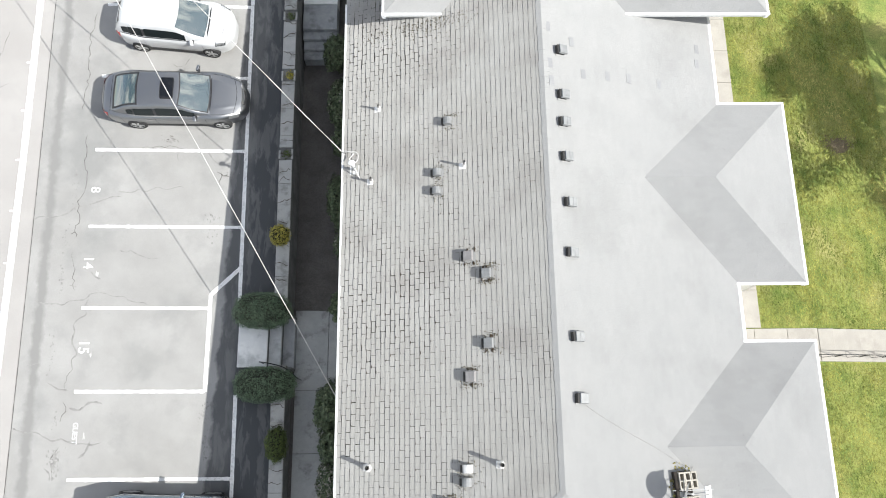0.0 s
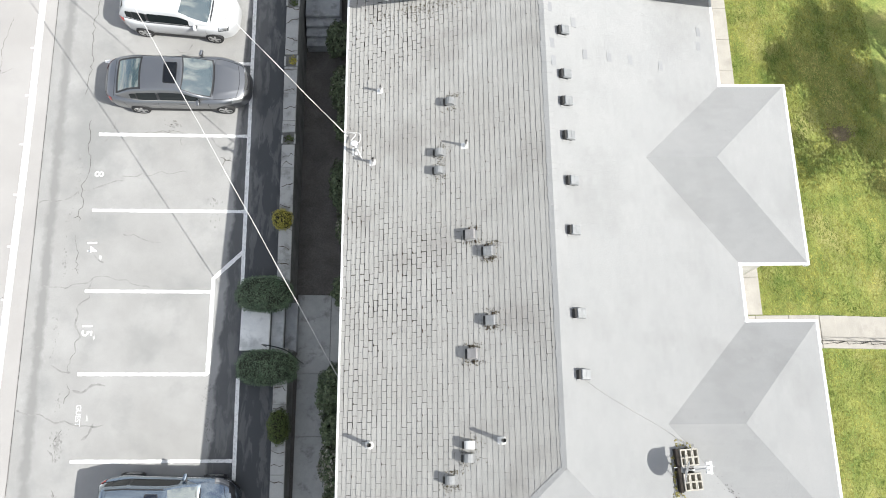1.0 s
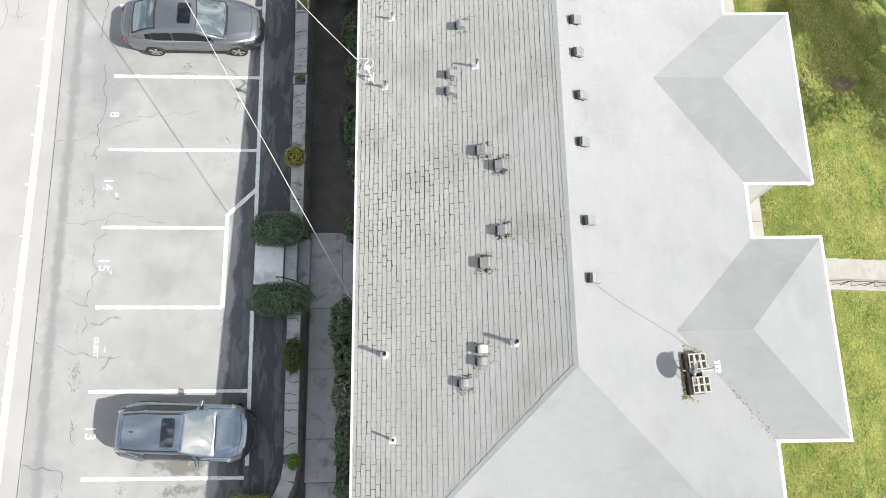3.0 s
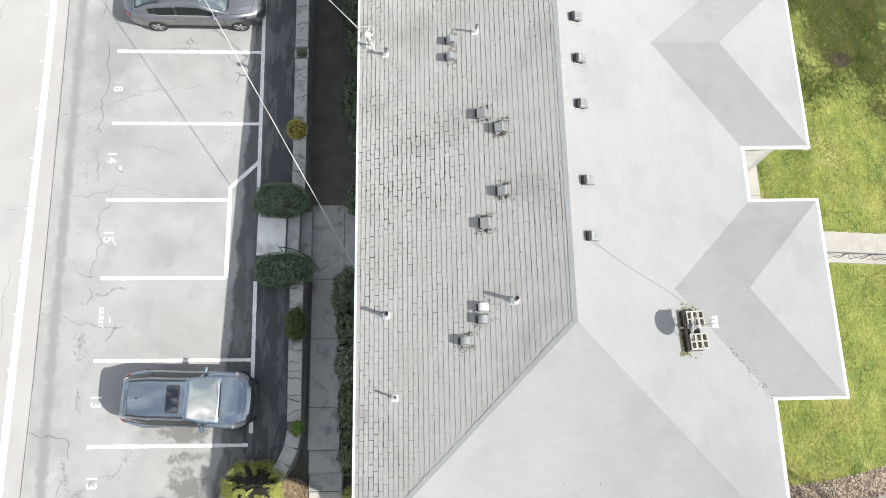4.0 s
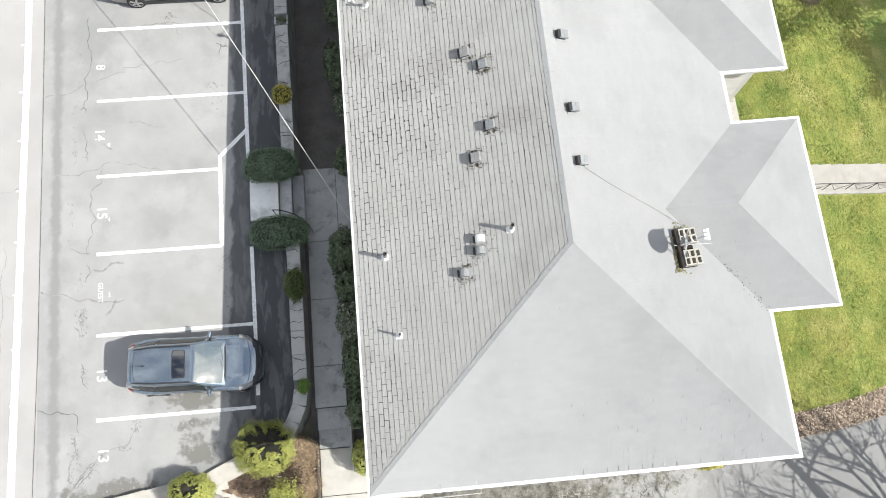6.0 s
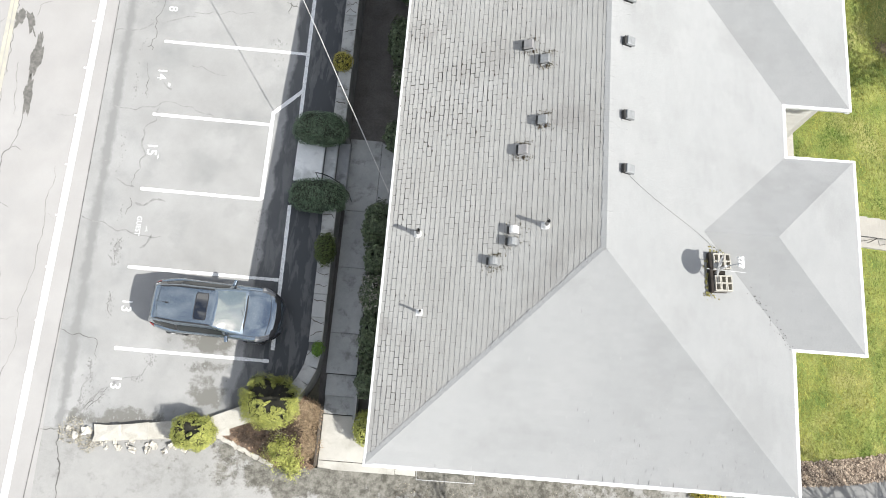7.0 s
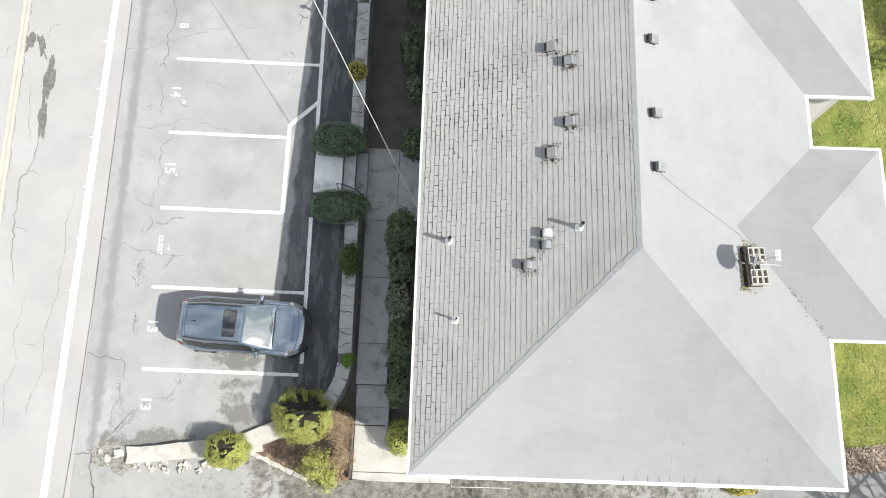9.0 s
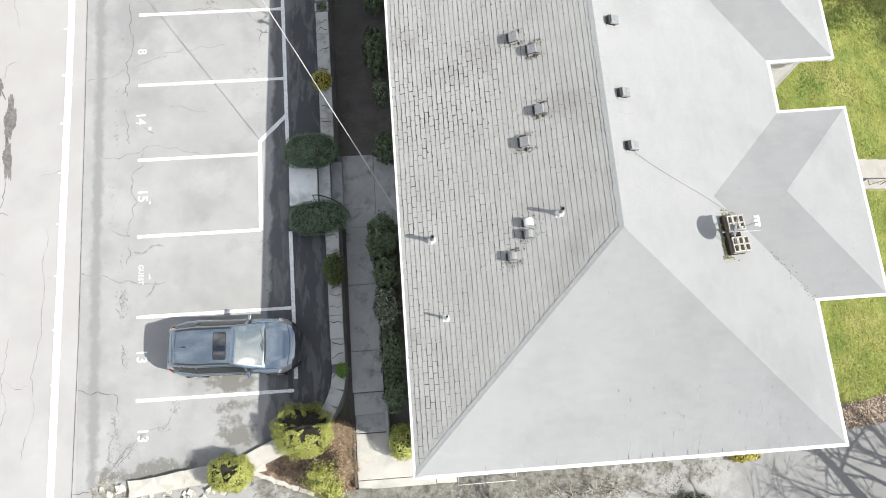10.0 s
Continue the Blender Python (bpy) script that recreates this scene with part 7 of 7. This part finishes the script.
    def add(name, fn, x0, x1, v0, v1, nx, nv, lift, mat, taper=0.0, parent=None, lab="", ends=False, sm=True, corner=0.0):
        vs, fs = sheet(fn, x0, x1, v0, v1, nx, nv, lift, taper, ends, corner)
        me = mesh_of(name, vs, fs, mat, sm)
        return part(name, me, None, parent or ob, lab)

    body = add("body", hull, -L, L, -1, 1, 44, 40, 0, paint, ends=True)
    add("underbody", lambda x, v: Vector((x * 0.97, half_w(x) * 0.9 * v, clearance + 0.02)), -L, L, -1, 1, 8, 2, 0, M["trim"])
    add("cabin", cab, rear_foot, screen_foot, -1, 1, 40, 34, 0, paint)
    gx = screen_foot - roof_front
    add("windscreen", cab, roof_front + 0.06 * gx, screen_foot - 0.05 * gx, -0.63, 0.63, 12, 16, 0.006, M["carglass"], 0.05, lab="pale reflecting windscreen")
    bx = roof_back - rear_foot
    if not wagon:
        add("screen_surround", cab, roof_front + 0.02 * gx, screen_foot - 0.01 * gx, -0.66, 0.66, 12, 24, 0.003, M["trim"], 0.05, lab="black band round the windscreen")
        add("screen_surround", cab, rear_foot + 0.02 * bx, roof_back - 0.04 * bx, -0.65, 0.65, 12, 24, 0.003, M["trim"], -0.03, lab="black band round the rear window", corner=0.12)
    add("rear_window", cab, rear_foot + (0.1 if not wagon else 0.3) * bx, roof_back - 0.1 * bx, -0.58, 0.58, 10, 24, 0.007, M["rearglass"] if not wagon else M["cabinglass"], -0.03, corner=0.12 if not wagon else 0.0)
    for s in (-1, 1):
        cuts = [rear_foot + 0.42 * bx, roof_back + 0.34 * (roof_front - roof_back), roof_front + (0.5 if not wagon else 0.3) * gx]
        add("pillar_trim", cab, cuts[0] + 0.1, cuts[2] - 0.07, s * 0.822, s * 0.955, 16, 4, 0.003, M["trim"], -0.06, lab="black door pillars")
        add("side_window", cab, cuts[0] + 0.34, cuts[1] - 0.045, s * 0.81, s * 0.965, 10, 4, 0.006, M["cabinglass"], -0.06)
        add("quarter_window", cab, cuts[0] + 0.06, cuts[0] + 0.27, s * 0.83, s * 0.955, 5, 4, 0.006, M["cabinglass"], -0.08)
        add("side_window", cab, cuts[1] + 0.045, cuts[2] - 0.05, s * 0.81, s * 0.965, 10, 4, 0.006, M["cabinglass"], -0.06)
        add("window_trim", cab, cuts[0], cuts[2] + 0.1, s * 0.972, s * 0.99, 16, 1, 0.008, M["chrome"] if not wagon else M["trim"])
        for x0 in (cuts[1] - 0.18, roof_front - 0.02):
            add("door_handle", hull, x0 - 0.1, x0 + 0.1, s * 0.855, s * 0.866, 3, 1, 0.02, M["chrome"] if not wagon else paint)
        for x0 in (cuts[1], screen_foot - 0.18, cuts[0] - 0.12):
            add("door_seam", hull, x0 - 0.006, x0 + 0.006, s * 0.8, s * 0.985, 1, 8, 0.003, seam)
        lamp_unit = add("headlamp", hull, L - (0.62 if antenna else 0.46), L - 0.13, s * (0.64 if antenna else 0.7), s * 0.84, 10, 6, 0.008, M["lens"] if wagon else M["alloy"], 0.12)
        add("lamp_bezel", hull, L - (0.58 if antenna else 0.43), L - 0.17, s * 0.7, s * 0.8, 8, 4, 0.013, M["alloy"] if not antenna else M["pale_seam"], 0.12, lamp_unit)
        if antenna:
            add("cladding", hull, -L + 0.04, L - 0.06, s * 0.925, s * 1.0, 30, 3, 0.014, M["trim"])
            add("fog_lamp_panel", hull, L - 0.2, L - 0.02, s * 0.5, s * 0.86, 4, 6, 0.012, M["trim"], 0.12)
        if tail_lamps:
            add("tail_lamp", hull, -L + 0.01, -L + 0.3, s * 0.72, s * 0.89, 6, 6, 0.008, M["redlens"])
        add("hood_seam", hull, screen_foot + 0.02, L - 0.3, s * 0.655, s * 0.666, 16, 1, 0.003, seam)
        add("sill", hull, -L + 0.9, L - 0.95, s * 0.965, s * 1.0, 10, 2, 0.012, M["trim"])
        if wagon and antenna:
            vs, fs = sheet(cab, roof_back + 0.05, roof_front - 0.1, s * 0.63, s * 0.66, 10, 1, 0.03)
            part("roof_rail", mesh_of("roof_rail", vs, fs, M["trim"]), None, ob)
        xm = screen_foot - 0.5
        mirror = boxed((0, 0, 0), (0.11, 0.21, 0.13), 0.035, pose(xm, s * (Wd + 0.02), belt + 0.05, 0, 0, -14 * s))
        mob = part("mirror", mirror, paint, ob)
        part("mirror_arm", boxed((xm + 0.02, s * Wd * 0.9, belt + 0.0), (0.08, 0.24, 0.04), 0.01), M["trim"], mob)
        for xw in axles:
            wy = s * (half_w(xw) - 0.085)
            wob = new("wheel")
            wob.parent = ob
            wob.location = (xw, wy, wheel)
            arch = bmesh.new()
            bmesh.ops.create_cone(arch, cap_ends=True, segments=28, radius1=wheel + (0.012 if antenna else -0.015), radius2=wheel + (0.012 if antenna else -0.015), depth=0.1)
            bmesh.ops.rotate(arch, cent=(0, 0, 0), matrix=Matrix.Rotation(math.pi / 2, 3, "X"), verts=arch.verts)
            bmesh.ops.translate(arch, vec=(xw, s * (half_w(xw) - 0.045), wheel + 0.02), verts=arch.verts)
            part("wheel_arch", arch, M["trim"], ob)
            prof = [(wheel * 0.72, -0.1), (wheel * 0.92, -0.105), (wheel, -0.07), (wheel, 0.07), (wheel * 0.92, 0.105), (wheel * 0.72, 0.1)]
            n = 28
            verts = [(r * math.cos(2 * math.pi * k / n), s * w_, r * math.sin(2 * math.pi * k / n)) for k in range(n) for r, w_ in prof]
            faces = [(k * 6 + j, k * 6 + j + 1, ((k + 1) % n) * 6 + j + 1, ((k + 1) % n) * 6 + j) for k in range(n) for j in range(5)]
            part("tyre", mesh_of("tyre", verts, faces, M["rubber"], True), None, wob)
            rim = bmesh.new()
            bmesh.ops.create_cone(rim, cap_ends=True, segments=28, radius1=wheel * 0.7, radius2=wheel * 0.74, depth=0.03)
            bmesh.ops.rotate(rim, cent=(0, 0, 0), matrix=Matrix.Rotation(math.pi / 2, 3, "X"), verts=rim.verts)
            bmesh.ops.translate(rim, vec=(0, s * 0.06, 0), verts=rim.verts)
            part("rim", rim, M["alloy"], wob)
            spokes = bmesh.new()
            for k in range(5):
                t = Matrix.Rotation(2 * math.pi * k / 5, 4, "Y")
                box(spokes, (wheel * 0.33, s * 0.088, 0), (wheel * 0.66, 0.03, 0.075), 0, t)
            bmesh.ops.create_cone(spokes, cap_ends=True, segments=16, radius1=0.07, radius2=0.07, depth=0.001)
            part("spokes", spokes, M["alloy"], wob)
            ring = bmesh.new()
            vv = [[ring.verts.new((r * math.cos(2 * math.pi * k / 28), s * y_, r * math.sin(2 * math.pi * k / 28))) for r, y_ in ((wheel * 0.66, 0.085), (wheel * 0.74, 0.1))] for k in range(28)]
            for k in range(28):
                ring.faces.new((vv[k][0], vv[k][1], vv[(k + 1) % 28][1], vv[(k + 1) % 28][0]))
            part("rim_lip", ring, M["alloy"], wob)
    add("cowl", hull, screen_foot - 0.02, screen_foot + 0.03, -0.6, 0.6, 2, 14, 0.006, M["trim"], 0.04)
    for s in (0.12, -0.36):
        a, b = cab(screen_foot - 0.05, s * 0.4), cab(screen_foot - 0.14, s + 0.42 if s < 0 else s + 0.4)
        part("wiper", rod(bmesh.new(), a + Vector((0, 0, 0.02)), b + Vector((0, 0, 0.02)), 0.005, n=5), M["trim"], ob)
    add("hood_seam", hull, L - 0.33, L - 0.315, -0.66, 0.66, 1, 14, 0.003, seam, 0.1)
    add("grille", hull, L - (0.13 if antenna else 0.06), L - 0.012, -0.6 if antenna else -0.45, 0.6 if antenna else 0.45, 3, 14, 0.008, M["trim"] if not wagon or antenna else paint, 0.08 if antenna else 0.05)
    add("front_bumper_strip", hull, L - 0.14, L - 0.07, -0.8, 0.8, 2, 16, 0.006, M["chrome"] if not wagon else M["trim"] if antenna else paint, 0.13)
    if sunroof:
        x0, x1, v = sunroof
        add("sunroof_frame", cab, x0 - 0.025, x1 + 0.025, -v - 0.02, v + 0.02, 6, 24, 0.004, M["trim"], corner=0.16)
        add("sunroof", cab, x0, x1, -v, v, 6, 24, 0.007, M["sunglass"] if antenna else M["darkglass"], corner=0.16)
    if not wagon:
        add("boot_seam", hull, -L + 0.1, -L + 0.112, -0.66, 0.66, 1, 12, 0.003, M["trim"])
        add("boot_seam", hull, rear_foot - 0.06, rear_foot - 0.048, -0.66, 0.66, 1, 12, 0.003, M["trim"])
    if wagon:
        add("tail_spoiler", cab, roof_back - 0.16, roof_back + 0.04, -0.6, 0.6, 3, 12, 0.02, paint, -0.05)
    if antenna:
        p = cab(roof_back + 0.35, 0.0)
        bm = bmesh.new()
        bmesh.ops.create_cone(bm, cap_ends=True, segments=8, radius1=0.045, radius2=0.012, depth=0.06)
        bmesh.ops.scale(bm, vec=(1.9, 0.6, 1), verts=bm.verts)
        bmesh.ops.translate(bm, vec=p + Vector((0, 0, 0.02)), verts=bm.verts)
        mast_ = part("antenna", bm, M["trim"], ob)
        part("whip", rod(bmesh.new(), p + Vector((0, 0, 0.04)), p + Vector((-0.3, 0, 0.2)), 0.006, 0.003, 5), M["trim"], mast_)
        for s in (-1, 1):
            add("roof_gutter", cab, roof_back, roof_front, s * 0.672, s * 0.69, 16, 1, 0.012, paint)
    plate = boxed((-L - 0.005, 0, 0.62), (0.02, 0.5, 0.12))
    part("rear_plate", plate, M["whiteplastic"], ob)
    return ob


LEAN_LOT = (math.degrees(math.atan(0.057)), math.degrees(math.atan(0.03)))


def parked(x, y, turn):
    return pose(x, y, z_lot(x, y) + 0.004, LEAN_LOT[0], LEAN_LOT[1], turn)


car(parked(-9.24, 11.43, -0.5), M["grey_car"], "dark grey four-door sedan with black glass sunroof", 5.0, 1.86, 1.46, 0.74, 0.88, (-2.06, -1.04, 0.32, 1.32), 0.98,
    (-0.28, 0.14, 0.42), False)
car(parked(-8.67, -2.88, -2.0), M["blue_car"], "slate blue compact SUV with glass sunroof", 4.35, 1.82, 1.61, 0.92, 0.98, (-2.07, -1.75, 0.17, 1.07), 1.1,
    (-0.47, -0.1, 0.48), True, 0.24, 0.36, antenna=True)
car(parked(-9.36, 14.26, -5.0), M["white_car"], "white five-door hatchback parked beside a sedan", 4.2, 1.76, 1.52, 0.80, 0.95, (-1.99, -1.6, 0.22, 1.26), 1.0,
    None, True, 0.2, 0.32)


# ---- single shingles of the west plane ----
for mid, cs, faces in west_singles[:300]:
    me = mesh_of("shingle", [c - mid for c in cs], faces, M["tab"])
    ob = part("shingle", me, None, west_plane)
    ob.location = mid
rest_v, rest_f = [], []
for mid, cs, faces in west_singles[300:]:
    b = len(rest_v)
    rest_v += cs
    rest_f += [tuple(b + i for i in f) for f in faces]
if rest_v:
    part("shingles", mesh_of("shingles", rest_v, rest_f, M["roof_west"]), None, west_plane, kind="stuff")
